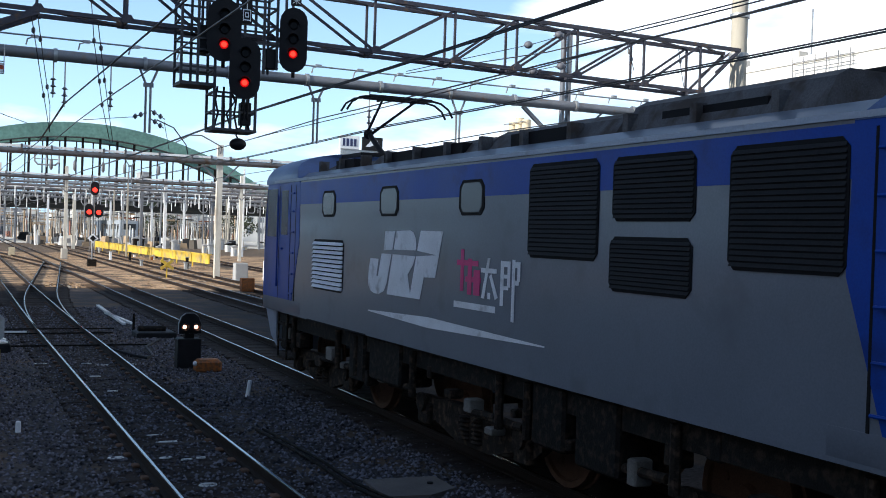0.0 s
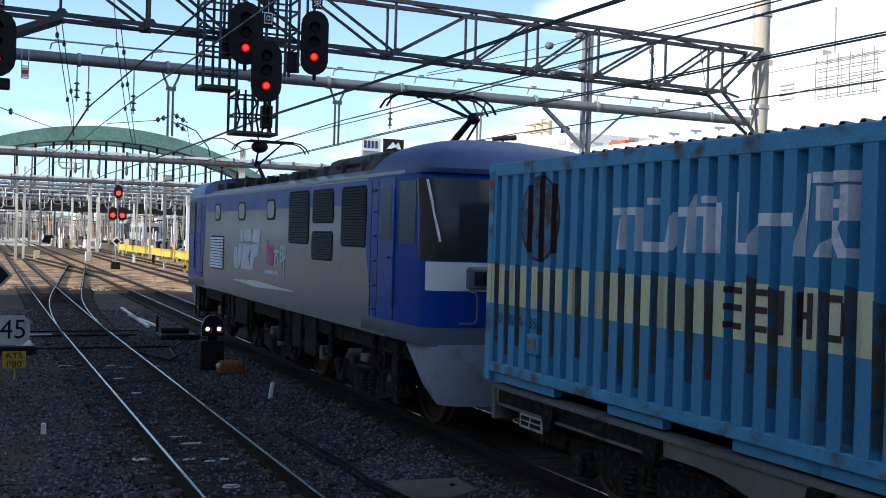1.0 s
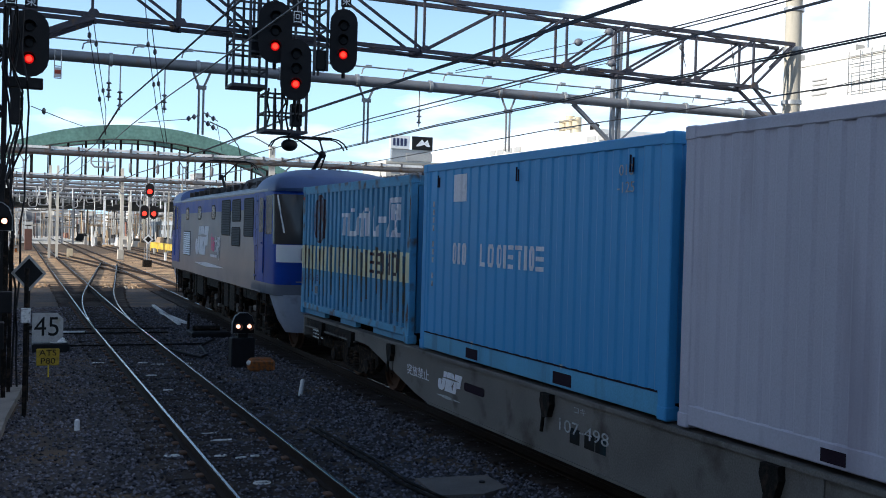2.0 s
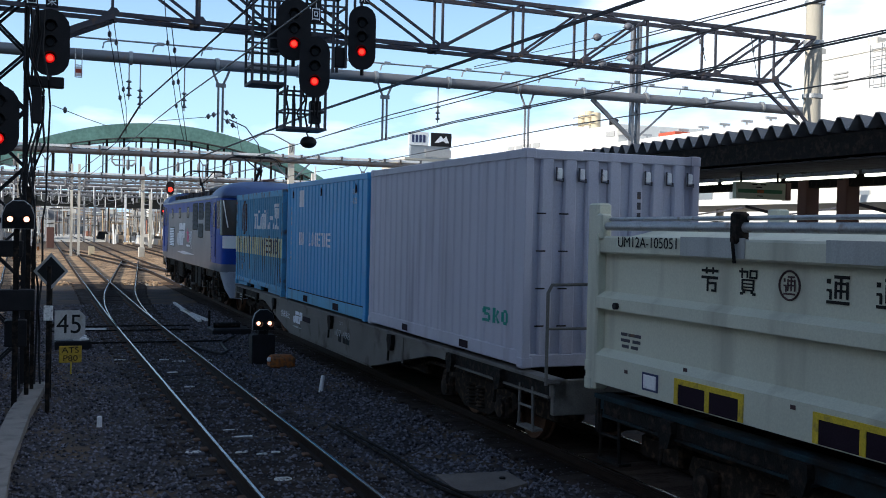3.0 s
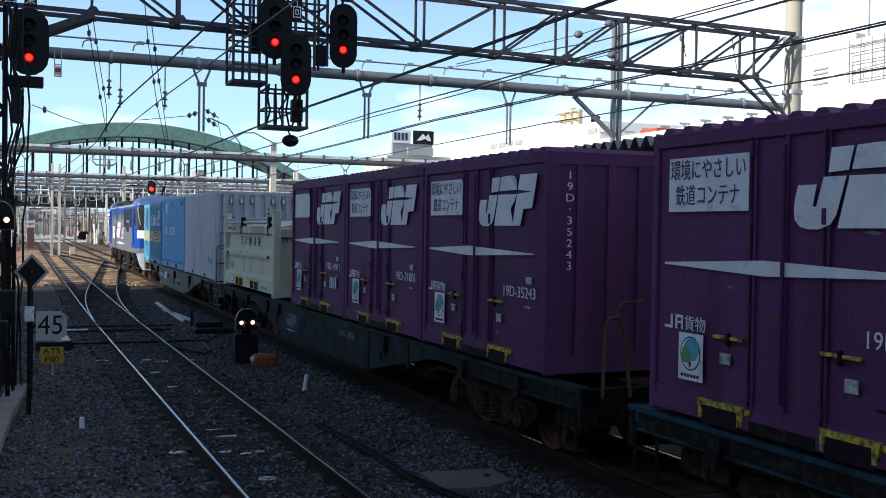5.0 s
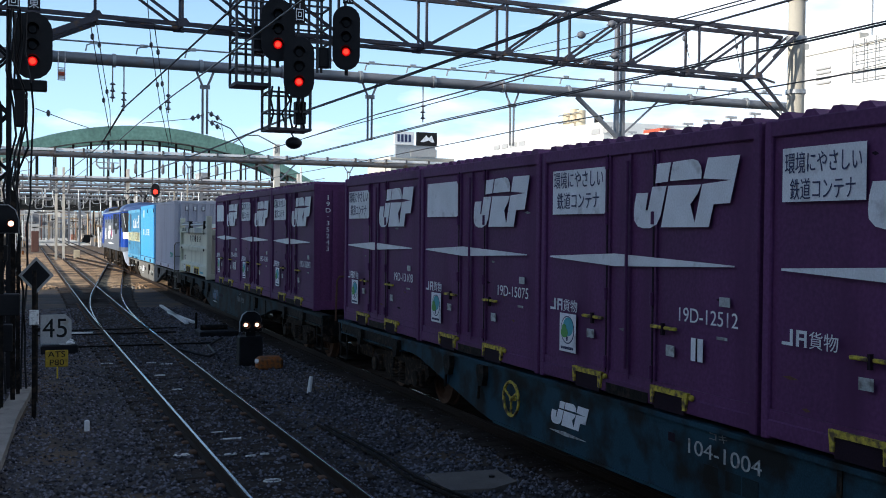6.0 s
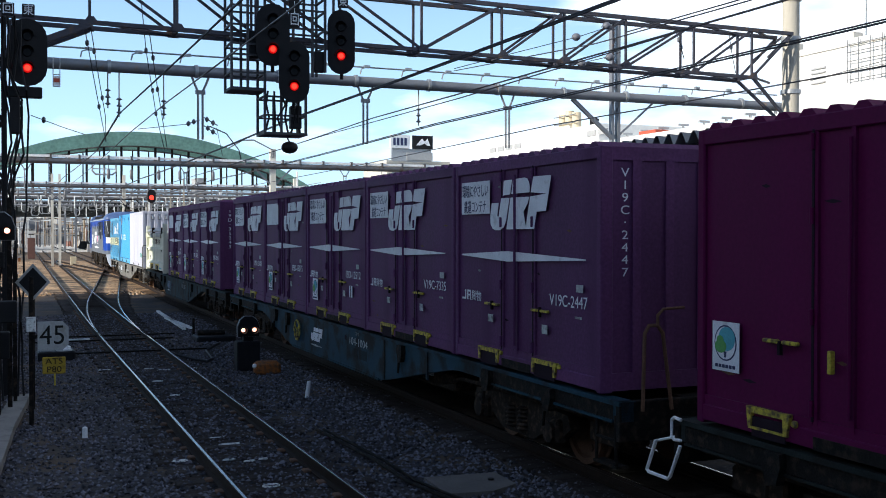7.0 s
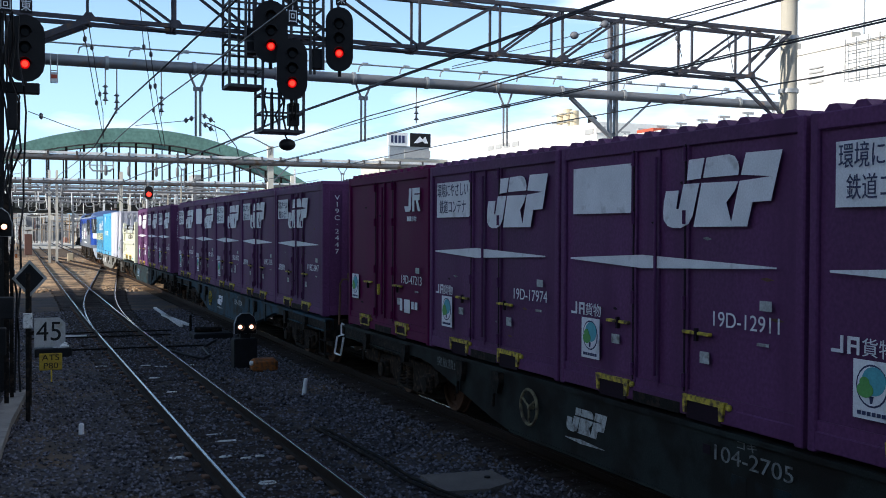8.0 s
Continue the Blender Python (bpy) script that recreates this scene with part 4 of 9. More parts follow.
    rs = random.Random(int(s * 100))
    for k in range(7):
        y, z, w_ = rs.uniform(-HY + 0.3, HY - 0.3), rs.uniform(0.28, 2.2), rs.uniform(0.03, 0.10)
        part("scuff", paint(shape(), [[(y - w_, z), (y, z - 0.012), (y + w_, z + 0.008), (y, z + 0.02)]], [(-HY, -HX + 0.03), (HY, -HX + 0.03)], 0.003), M[rs.choice(["rust", "mark_worn", "seam"])], t, "small scuff", smooth=False)
    part("lock_rod", rod(shape(), (-HX - 0.022, HY - 1.80, 0.3), (-HX - 0.022, HY - 1.80, 2.3), 0.016, 8), mat, t)
    flat = [(-HY, -HX - 0.0), (HY, -HX - 0.0)]
    if style != "plain":
        m0, p0, p1 = (1.10, 0.22, 1.08) if style == "variant" else (1.90, 0.27, 1.37)
        part("operator_mark", paint(shape(), slant_mark(HY - m0, 1.655, 1.575, 0.605), flat, 0.006), M["mark"], t, "white slanted block mark", smooth=False)
        part("stripe", paint(shape(), swoosh(HY - 0.22, 1.28, 3.2, 0.125), flat, 0.006), M["mark"], t, "tapered white stripe", smooth=False)
        pl = part("panel", paint(shape(), [rect(HY - p0, HY - p1, 1.86 if style == "variant" else 1.80, 2.27)], flat, 0.006), M["mark"], t, "white painted panel", smooth=False)
        if style != "blank":
            writing("slogan", "環境にやさしい\n鉄道コンテナ", 0.185, M["ink"], pl, Matrix.Translation((-HX - 0.011, HY - (p0 + p1) / 2, 2.055)) @ FLANK, p1 - p0 - 0.07, "dark blue writing", lines=1.15, height=0.36 if style == "variant" else 0.40)
        glyphs = [rect(HY - 0.33, HY - 0.36, 0.78, 0.89), rect(HY - 0.24, HY - 0.36, 0.765, 0.79), rect(HY - 0.40, HY - 0.43, 0.765, 0.89), rect(HY - 0.43, HY - 0.49, 0.865, 0.89), rect(HY - 0.43, HY - 0.49, 0.815, 0.835), rect(HY - 0.49, HY - 0.515, 0.765, 0.89)]
        part("owner_mark", paint(shape(), glyphs, flat, 0.006), M["mark"], t, "two small white block marks", smooth=False)
        writing("owner_text", "貨物", 0.15, M["mark"], t, Matrix.Translation((-HX - 0.012, HY - 0.695, 0.828)) @ FLANK, 0.30, "white writing", height=0.13)
    else:
        bm = paint(shape(), [[(HY - a, z) for a, z in p][::-1] for p in (
            [(2.75, 1.98), (2.80, 1.90), (2.98, 1.90), (2.98, 1.98)], [(2.93, 1.92), (3.02, 1.92), (3.05, 2.24), (2.95, 2.24)],
            [(3.09, 1.90), (3.17, 1.90), (3.17, 2.24), (3.09, 2.24)], [(3.17, 2.06), (3.38, 2.06), (3.38, 2.14), (3.17, 2.14)], [(3.17, 2.16), (3.38, 2.16), (3.38, 2.24), (3.17, 2.24)], [(3.24, 2.06), (3.31, 2.06), (3.41, 1.90), (3.32, 1.90)])], flat, 0.007)
        part("operator_mark", bm, M["mark"], t, "white block mark", smooth=False)
        for a0, a1, z0, z1 in PLAIN_LABELS:
            part("small_label", paint(shape(), [rect(HY - a0, HY - a1, z0, z1)], flat, 0.007), M["mark"], t, "small pale label", smooth=False)
        part("owner_mark", paint(shape(), [rect(HY - 2.87, HY - 2.94, 1.76, 1.83), rect(HY - 2.97, HY - 3.05, 1.76, 1.83)], flat, 0.007), M["mark"], t, "white bars", smooth=False)
        writing("owner_text", "貨物", 0.08, M["mark"], t, Matrix.Translation((-HX - 0.012, HY - 3.17, 1.795)) @ FLANK, 0.19, "white writing", height=0.08)
    # eco label, notes and labels
    a0 = 0.46 if style != "plain" else 0.22
    dz = 0.145 if style == "plain" else 0.0
    if style != "variant":
        lab = part("notice", paint(shape(), [rect(HY - a0, HY - a0 - 0.35, 0.33 + dz, 0.74 + dz)], flat, 0.007), M["mark"], t, "pale notice label", smooth=False)
        mid, emblem = HY - a0 - 0.175, 0.565 + dz
        def disc(cx, cz, rx, rz, deep):
            bm = shape()
            slab(bm, [(mid + cx + rx * math.cos(k * math.pi / 9), emblem + cz + rz * math.sin(k * math.pi / 9)) for k in range(18)], "x", -HX - 0.008, -HX - deep)
            return bm
        ring = part("notice_ring", disc(0, 0, 0.145, 0.15, 0.010), M["ink"], lab, "dark round outline", smooth=False)
        part("ring_field", disc(0, 0, 0.132, 0.137, 0.012), M["mark"], ring, "pale field", smooth=False)
        part("blue_patch", disc(-0.02, 0.035, 0.108, 0.10, 0.0145), M["teal_mark"], ring, "blue patch", smooth=False)
        part("green_patch", disc(0.055, -0.03, 0.075, 0.055, 0.0175), M["leaf_mark"], ring, "green patch", smooth=False)
        part("green_crown", disc(0.06, 0.02, 0.045, 0.04, 0.019), M["leaf_mark"], ring, "green patch", smooth=False)
        part("stem", paint(shape(), [[(mid + 0.01, emblem - 0.12), (mid - 0.008, emblem - 0.12), (mid - 0.02, emblem - 0.07), (mid + 0.015, emblem - 0.07)]], flat, 0.016), M["ink"], ring, smooth=False)
        for k in range(6):
            part("notice_line", paint(shape(), [rect(mid + 0.13 - 0.045 * k, mid + 0.10 - 0.045 * k, 0.358 + dz, 0.385 + dz)], flat, 0.013), M["ink"], lab, "small dark bar", smooth=False)
    if number in ("19D-14911", "19D-12512"):
        for k in (2.84, 3.08)[:2 if number.endswith("4911") else 1]:
            sheet_ = part("data_label", paint(shape(), [rect(HY - k, HY - k - 0.17, 0.50, 0.70)], flat, 0.007), M["mark"], t, "pale paper label in a frame", smooth=False)
            part("label_bar", paint(shape(), [rect(HY - k - 0.075, HY - k - 0.095, 0.50, 0.70)], flat, 0.012), M["seam"], sheet_, smooth=False)
    faded = [(3.23, 3.37, 1.00, 1.08), (2.46, 2.59, 0.50, 0.60), (3.20, 3.34, 0.72, 0.745)]
    for a0, a1, z0, z1 in faded if style == "plain" else faded + [(1.04, 1.18, 0.53, 0.62)]:
        part("small_label", paint(shape(), [rect(HY - a0, HY - a1, z0, z1)], flat, 0.007), M["mark_dim"], t, "small faded label", smooth=False)
    writing("number", number, 0.2, M["mark"], t, Matrix.Translation((-HX - 0.012, HY - 3.06, 0.895)) @ FLANK, 0.82, "white container number", height=0.125)
    return t, number


def end_number(t, number):
    """The container's number down its rear end, one sign under the other."""
    HY = 3.715 / 2
    writing("end_number", "\n".join(number.replace("-", "·")), 0.2, M["mark"], t, Matrix.Translation((-0.95, -HY - 0.008, 1.73)) @ HEADON, 0.1, "white number down the end wall", height=1.10)


def wheelset(r, parent, y, z=None):
    bm = shape()
    for sx in (-1, 1):
        x = sx * 0.5665
        prof = [(0.06, x - sx * 0.08), (r - 0.1, x - sx * 0.05), (r + 0.025, x - sx * 0.068), (r + 0.025, x - sx * 0.045), (r, x - sx * 0.035), (r - 0.006, x + sx * 0.065), (r - 0.07, x + sx * 0.065), (r - 0.09, x + sx * 0.03), (0.12, x + sx * 0.03), (0.10, x + sx * 0.09), (0.03, x + sx * 0.09)]
        turned(bm, prof, "x", (0, 0, 0), 24)
        for k in range(4):
            a = k * math.pi / 2 + 0.4
            rod(bm, (x + sx * 0.02, math.cos(a) * r * 0.55, math.sin(a) * r * 0.55), (x + sx * 0.045, math.cos(a) * r * 0.55, math.sin(a) * r * 0.55), 0.05, 8)
    rod(bm, (-0.62, 0, 0), (0.62, 0, 0), 0.075, 12)
    w = part("wheelset", bm, M["rust"], parent, "brown steel wheelset")
    w.location = (0, y, r)
    WHEELS.append((w, r, y))
    return w


def bogie(parent, y, base, r, width=0.95):
    """Side frames, springs and axle boxes round two axles."""
    for sx in (-1, 1):
        bm = shape()
        x0, x1 = sorted((sx * (width - 0.07), sx * (width + 0.05)))
        pts = [(y - base / 2 - 0.34, 0.48), (y - base / 2 - 0.1, 0.32), (y - base / 2 + 0.25, 0.36), (y - 0.42, 0.22), (y + 0.42, 0.22), (y + base / 2 - 0.25, 0.36),
               (y + base / 2 + 0.1, 0.32), (y + base / 2 + 0.34, 0.48), (y + base / 2 + 0.28, 0.62), (y + 0.5, 0.66), (y - 0.5, 0.66), (y - base / 2 - 0.28, 0.62)]
        slab(bm, pts, "x", x0, x1)
        part("side_frame", bm, M["bogie"], parent, "grimy cast side frame", smooth=False)
        for sy in (-1, 1):
            bm = shape()
            yy = y + sy * base / 2
            box(bm, *sorted((sx * (width - 0.02), sx * (width + 0.12))), yy - 0.16, yy + 0.16, 0.28, 0.56, 0.03)
            turned(bm, [(0.12, sx * (width + 0.12)), (0.12, sx * (width + 0.16)), (0.05, sx * (width + 0.17))], "x", (0, yy, r), 14)
            part("axle_box", bm, M["bogie"], parent)
        for k in (-0.16, 0.16):
            bm = shape()
            turned(bm, [p for i in range(6) for p in ((0.085, 0.05 * i), (0.115, 0.05 * i + 0.02), (0.085, 0.05 * i + 0.04))], "z", (sx * (width + 0.02), y + k, 0.28), 12)
            part("spring", bm, M["bogie"], parent)
    for sy in (-1, 1):
        wheelset(r, parent, y + sy * base / 2)


def flat_wagon(paint_name, s, words, label, dy=0.0, tag=(0.66, 0.26, 1.0)):
    """A fish-bellied container flat wagon, 20.4 m over its couplers."""
    w = thing("flat_wagon", (0, 0, 0), label, "freight wagon", group="container wagons")
    mat = M[paint_name]
    X = 1.20
    for sx in (-1, 1):
        bm = shape()
        a, b = sorted((sx * X, sx * (X - 0.14)))
        back = 0.3 if paint_name == "wagon_grey" else 0.0
        low = [(-9.75, 0.80), (-5.75 - back, 0.82), (-5.45 - back, 0.80), (-2.95 - back, 0.345), (-2.6 - back, 0.29), (3.2, 0.29), (3.6, 0.345), (5.75, 0.79), (6.0, 0.81), (9.75, 0.80), (9.75, 0.985), (-9.75, 0.985)]
        slab(bm, low, "x", a, b)
        part("side_sill", bm, mat, w, "fish-bellied side sill", smooth=False)
        bm = shape()
        box(bm, *sorted((sx * (X + 0.03), sx * (X - 0.16))), -9.75, 9.75, 0.955, 1.0)
        box(bm, *sorted((sx * (X + 0.02), sx * (X - 0.16))), -2.5 - back, 3.1, 0.275, 0.305)
        part("sill_flange", bm, mat, w, smooth=False)
        for s0, s1 in ((-9.6, -6.5), (6.5, 9.6)):
            if s0 < 0 and paint_name != "wagon_grey":
                part("corner_rib", box(shape(), *sorted((sx * (X + 0.012), sx * (X - 0.05))), -2.785, -2.735, 0.33, 0.95), M["dark"], w, "dark upright rib", smooth=False)
            # dark plate laid over the web of the end sill
            part("end_web", box(shape(), *sorted((sx * (X + 0.004), sx * (X - 0.05))), s0, s1, 0.805, 0.952), M["dark"], w, "dark web of the end sill", smooth=False)
            part("lower_lip", box(shape(), *sorted((sx * (X + 0.02), sx * (X - 0.1))), s0, s1, 0.775, 0.80), mat, w, smooth=False)
    blocks("cross_beam", M["dark"], w, [(-1.06, 1.06, y - 0.07, y + 0.07, 0.80, 0.975) for y in [-9.6 + 1.2 * i for i in range(17)]])
    blocks("centre_sill", M["dark"], w, [(-0.32, 0.32, -9.6, 9.6, 0.55, 0.97)])
    blocks("end_beam", mat if paint_name == "wagon_grey" else M["dark"], w, [(-1.22, 1.22, y, y + 0.08, 0.60, 1.0, 0.01) for y in (-9.75, 9.67)])
    for sy in (-1, 1):
        bogie(w, sy * 7.1, 1.9, 0.405)
        bm = shape()
        rod(bm, (0, sy * 9.75, 0.88), (0, sy * 10.06, 0.88), 0.11, 10)
        box(bm, -0.16, 0.16, *sorted((sy * 10.02, sy * 10.2)), 0.72, 1.04, 0.03)
        part("coupler", bm, M["dark"], w)
        # corner steps and hoops
        for sx in () if paint_name == "wagon_grey" and sy > 0 else (-1, 1):
            bm = shape()
            x = sx * (1.25 if paint_name == "wagon_green" else 1.2)
            if paint_name == "wagon_green":
                pipe(bm, [(x, sy * 9.99, 0.75), (x, sy * 10.13, 0.46), (x, sy * 10.10, 0.44), (x, sy * 9.80, 0.44), (x, sy * 9.76, 0.47), (x, sy * 9.61, 0.77)], 0.018, 6)
                pipe(bm, [(x, sy * 9.60, 1.0), (x, sy * 9.70, 1.01), (x, sy * 9.74, 0.98), (x, sy * 9.74, 0.83), (x, sy * 9.70, 0.81), (x, sy * 9.60, 0.82)], 0.016, 6)
                rod(bm, (x, sy * 9.99, 0.75), (x - sx * 0.08, sy * 9.74, 0.83), 0.014, 6)
            else:
                y = 8.85 if paint_name == "wagon_grey" else 9.3
                pipe(bm, [(x, sy * y, 0.85), (x, sy * (y - 0.02), 0.35), (x, sy * (y + 0.36), 0.35), (x, sy * (y + 0.34), 0.85)], 0.018, 6)
                rod(bm, (x, sy * (y - 0.01), 0.6), (x, sy * (y + 0.35), 0.6), 0.016, 6)
                box(bm, *sorted((x - sx * 0.12, x + sx * 0.02)), *sorted((sy * (y - 0.05), sy * (y + 0.39))), 0.33, 0.355)
            part("step", bm, M["white"] if sy > 0 and paint_name == "wagon_green" else M["wagon_grey"] if paint_name == "wagon_grey" else M["dark"], w, "corner step")
    for sx in (-1, 1):
        bm = shape()
        if paint_name == "wagon_grey":
            pipe(bm, [(sx * 1.33, -9.77, 0.95), (sx * 1.33, -9.77, 1.98), (sx * 1.28, -9.77, 2.07), (sx * 0.55, -9.77, 2.08), (sx * 0.50, -9.77, 2.02), (sx * 0.50, -9.77, 0.95)], 0.02, 8)
            rod(bm, (sx * 1.33, -9.77, 1.58), (sx * 0.50, -9.77, 1.58), 0.016, 6)
            rod(bm, (sx * 1.33, -9.77, 0.97), (sx * 1.15, -9.74, 0.97), 0.02, 6)
        else:
            pipe(bm, [(sx * 0.97, -9.77, 0.90), (sx * 0.95, -9.77, 1.66), (sx * 0.90, -9.77, 1.74), (sx * 0.80, -9.77, 1.74), (sx * 0.74, -9.77, 1.66), (sx * 0.63, -9.77, 0.90)], 0.02, 8)
            pipe(bm, [(sx * 0.80, -9.77, 1.73), (sx * 0.80, -9.77, 1.84), (sx * 0.73, -9.77, 1.90), (sx * 0.49, -9.77, 1.91)], 0.016, 6)
        part("hand_rail", bm, M["wagon_grey"] if paint_name == "wagon_grey" else M["rust"], w, "bent tube hand rail")
    # brake wheel and levers on the side sill
    if words[1].endswith(("1004", "2705")):
        bm = shape()
        pipe(bm, [(-1.26, 2.52 + 0.2 * math.cos(k * math.pi / 12), 0.66 + 0.2 * math.sin(k * math.pi / 12)) for k in range(25)], 0.018, 6)
        for k in range(3):
            a = k * 2.094 + 0.5
            rod(bm, (-1.26, 2.52, 0.66), (-1.26, 2.52 + 0.2 * math.cos(a), 0.66 + 0.2 * math.sin(a)), 0.014, 6)
        rod(bm, (-1.27, 2.52, 0.66), (-1.15, 2.52, 0.66), 0.03, 8)
        part("brake_wheel", bm, M["wheel_faded"] if words[1].endswith("2705") else M["yellow_worn"], w, "spoked hand brake wheel")
    if paint_name == "wagon_grey":
        plate = part("end_plate", paint(shape(), [rect(9.08, 8.58, 0.62, 0.78)], [(-10, -X), (10, -X)], 0.012), M["mark_dim"], w, "pale plate", smooth=False)
        part("plate_bars", paint(shape(), [rect(9.04, 8.86, 0.71, 0.75), rect(8.82, 8.62, 0.71, 0.75), rect(9.04, 8.88, 0.65, 0.69), rect(8.84, 8.62, 0.65, 0.69)], [(-10, -X), (10, -X)], 0.018), M["dark"], plate, "dim bars", smooth=False)
    for y in (-8.3, -6.7, -4.1, -0.45, 4.6, 6.6, 8.4) if paint_name == "wagon_grey" else (-8.3, -6.7, -3.6, 3.4, 4.5, 6.6, 8.4):
        bm = shape()
        slab(bm, [(y - 0.11, 0.84), (y - 0.06, 0.70), (y + 0.05, 0.68), (y + 0.12, 0.86), (y + 0.10, 0.95), (y - 0.10, 0.95)], "x", -1.27, -1.19)
        rod(bm, (-1.25, y + 0.05, 0.74), (-1.25, y + 0.09, 0.52), 0.02, 6)
        part("twist_lock", bm, M["dark"], w, "dark container lock with lever", smooth=False)
    # no opening is cut; a dark patch stands for the slot
    part("slot", paint(shape(), [[(1.24, 0.66), (1.28, 0.64), (1.82, 0.64), (1.86, 0.66), (1.86, 0.73), (1.82, 0.75), (1.28, 0.75), (1.24, 0.73)] if paint_name == "wagon_grey" else rect(0.55 + dy, dy, 0.66, 0.74) if dy else rect(-0.62, -0.72, 0.76, 0.84)], [(-10, -X), (10, -X)], 0.006), M["seam"], w, "flat dark patch standing for an open slot", smooth=False)
    flat = [(-10, -X), (10, -X)]
    top, number = words
    late = 0.13 if number.endswith("2705") else 0.0
    part("operator_mark", paint(shape(), slant_mark(1.62 + dy + late, 0.54, 0.82, 0.27), flat, 0.006), M["seino_faded"] if number.endswith("808") else M["mark_dim"] if number.endswith("2705") else M["mark"], w, "white slanted block mark", smooth=False)
    if number.endswith("1808"):
        part("paint_patch", paint(shape(), [[(dy + 0.62, 0.52), (dy + 1.58, 0.50), (dy + 1.80, 0.58), (dy + 1.72, 0.82), (dy + 0.9, 0.87), (dy + 0.55, 0.76)]], flat, 0.003), M["wagon_blue"], w, "worn brighter blue paint patch", smooth=False)
        for k in range(4):
            part("worn_sign", paint(shape(), [rect(4.95 - 0.2 * k, 4.82 - 0.2 * k, 0.80, 0.92)], flat, 0.004), M["wagon_blue"], w, "worn unreadable sign", smooth=False)
    part("stripe", paint(shape(), swoosh(1.65 + dy + late, 0.44, 0.80, 0.045), flat, 0.006), M["mark_dim"], w, "white stripe", smooth=False)
    if top:
        writing("notice_text", top, 0.19, M["mark"] if dy else M["mark_worn"], w, Matrix.Translation((-X - 0.01, 3.50 if dy else 5.0, 0.665 if dy else 0.86)) @ FLANK, 0.86 if dy else 0.75, "white writing", height=0.155 if dy else 0.13)
    new_mark = paint_name == "wagon_grey"
    y_tag, faded = -1.16 if new_mark else {"104-2705": -1.25, "104-1004": -1.40, "104-1808": -1.55}[number], number.endswith(("1808", "2705"))
    writing("class_text", "コキ", 0.13, M["mark_worn"] if not new_mark else M["mark_dim"], w, Matrix.Translation((-X - 0.01, y_tag + 0.05, 0.918 if not new_mark else 0.86)) @ FLANK, 0.24, "white writing", height=0.07)
    writing("wagon_number", number, tag[1], M["mark_worn"] if faded else M["mark_dim"], w, Matrix.Translation((-X - 0.01, y_tag, tag[0])) @ FLANK, tag[2], "white wagon number", height=0.13)
    for k in (0.0, 0.30, 0.52):
        part("data_plate", paint(shape(), [rect(y_tag + 0.25 - k, y_tag + 0.05 - k, 0.50, 0.66)], flat, 0.004), M["wagon_teal"], w, "small dark data plate", smooth=False)
    for y in (-4.6, 4.6):
        part("stiffener", box(shape(), -1.215, -1.19, y - 0.03, y + 0.03, 0.55, 0.95), mat, w, smooth=False)
    for y0, y1 in ((-5.0, -4.2), (4.0, 5.2), (8.6, 9.3), (-9.3, -8.7)):
        part("brake_gear", box(shape(), -0.95, -0.55, y0, y1, 0.42, 0.66, 0.03), M["bogie"], w, "grimy brake gear", smooth=False)
    part("brake_pipe", pipe(shape(), [(-1.0, -9.6, 0.72), (-1.0, -5.4, 0.66), (-0.9, -4.2, 0.42), (-0.9, 4.2, 0.42), (-1.0, 5.4, 0.66), (-1.0, 9.6, 0.72)], 0.03, 6), M["bogie"], w)
    return mover(w, s)


M["yellow_worn"] = surface("worn_yellow", (0.52, 0.41, 0.05), 0.65, vary=0.3, scale=9, bump=0.05, dirt=(0.10, 0.07, 0.04), dirt_at=0.52)
M["wheel_faded"] = surface("faded_wheel_paint", (0.19, 0.17, 0.10), 0.75, vary=0.3, scale=9, bump=0.05, dirt=(0.07, 0.055, 0.04), dirt_at=0.52)
M["seino_faded"] = surface("faded_brown_blue", (0.085, 0.17, 0.26), 0.65, vary=0.3, scale=5, bump=0.04, dirt=(0.085, 0.045, 0.045), dirt_at=0.52)
M["mark_worn"] = surface("worn_white_marking", (0.20, 0.22, 0.22), 0.75, vary=0.3, scale=8, bump=0.03, dirt=(0.08, 0.08, 0.08), dirt_at=0.55)
M["ink"] = surface("dark_blue_ink", (0.04, 0.05, 0.12), 0.6, vary=0.1, bump=0)
M["mark_dim"] = surface("faded_white_marking", (0.42, 0.45, 0.45), 0.7, vary=0.25, scale=8, bump=0.03, dirt=(0.18, 0.18, 0.17), dirt_at=0.58)

flat_wagon("wagon_grey", 9.4, ("突放禁止", "107-498"), "weathered grey container flat wagon with white numbers", 1.12)
flat_wagon("wagon_teal", 29.8, ("", "104-1808"), "grimy dark teal container flat wagon with faded marks", 1.15, (0.77, 0.21, 0.86))
flat_wagon("wagon_blue", 50.2, ("", "104-1004"), "weathered blue container flat wagon with yellow brake wheel", 0.0, (0.775, 0.2, 0.98))
flat_wagon("wagon_green", 70.6, ("突放禁止", "104-2705"), "weathered grey-green container flat wagon", 0.0, (0.80, 0.21, 0.96))

ROW = [(27.50, "blank", "19D-14911"), (31.27, "slogan", "19D-31001"), (35.04, "slogan", "19D-35243"),
       (40.80, "slogan", "19D-13108"), (44.57, "blank", "19D-15075"), (48.34, "slogan", "19D-12512"), (52.11, "variant", "V19C-7335"), (55.88, "variant", "V19C-2447"),
       (61.20, "plain", "19D-47213"), (64.97, "slogan", "19D-17974"), (68.74, "blank", "19D-12911"), (72.51, "slogan", "19D-28034"), (76.28, "slogan", "19D-30662")]
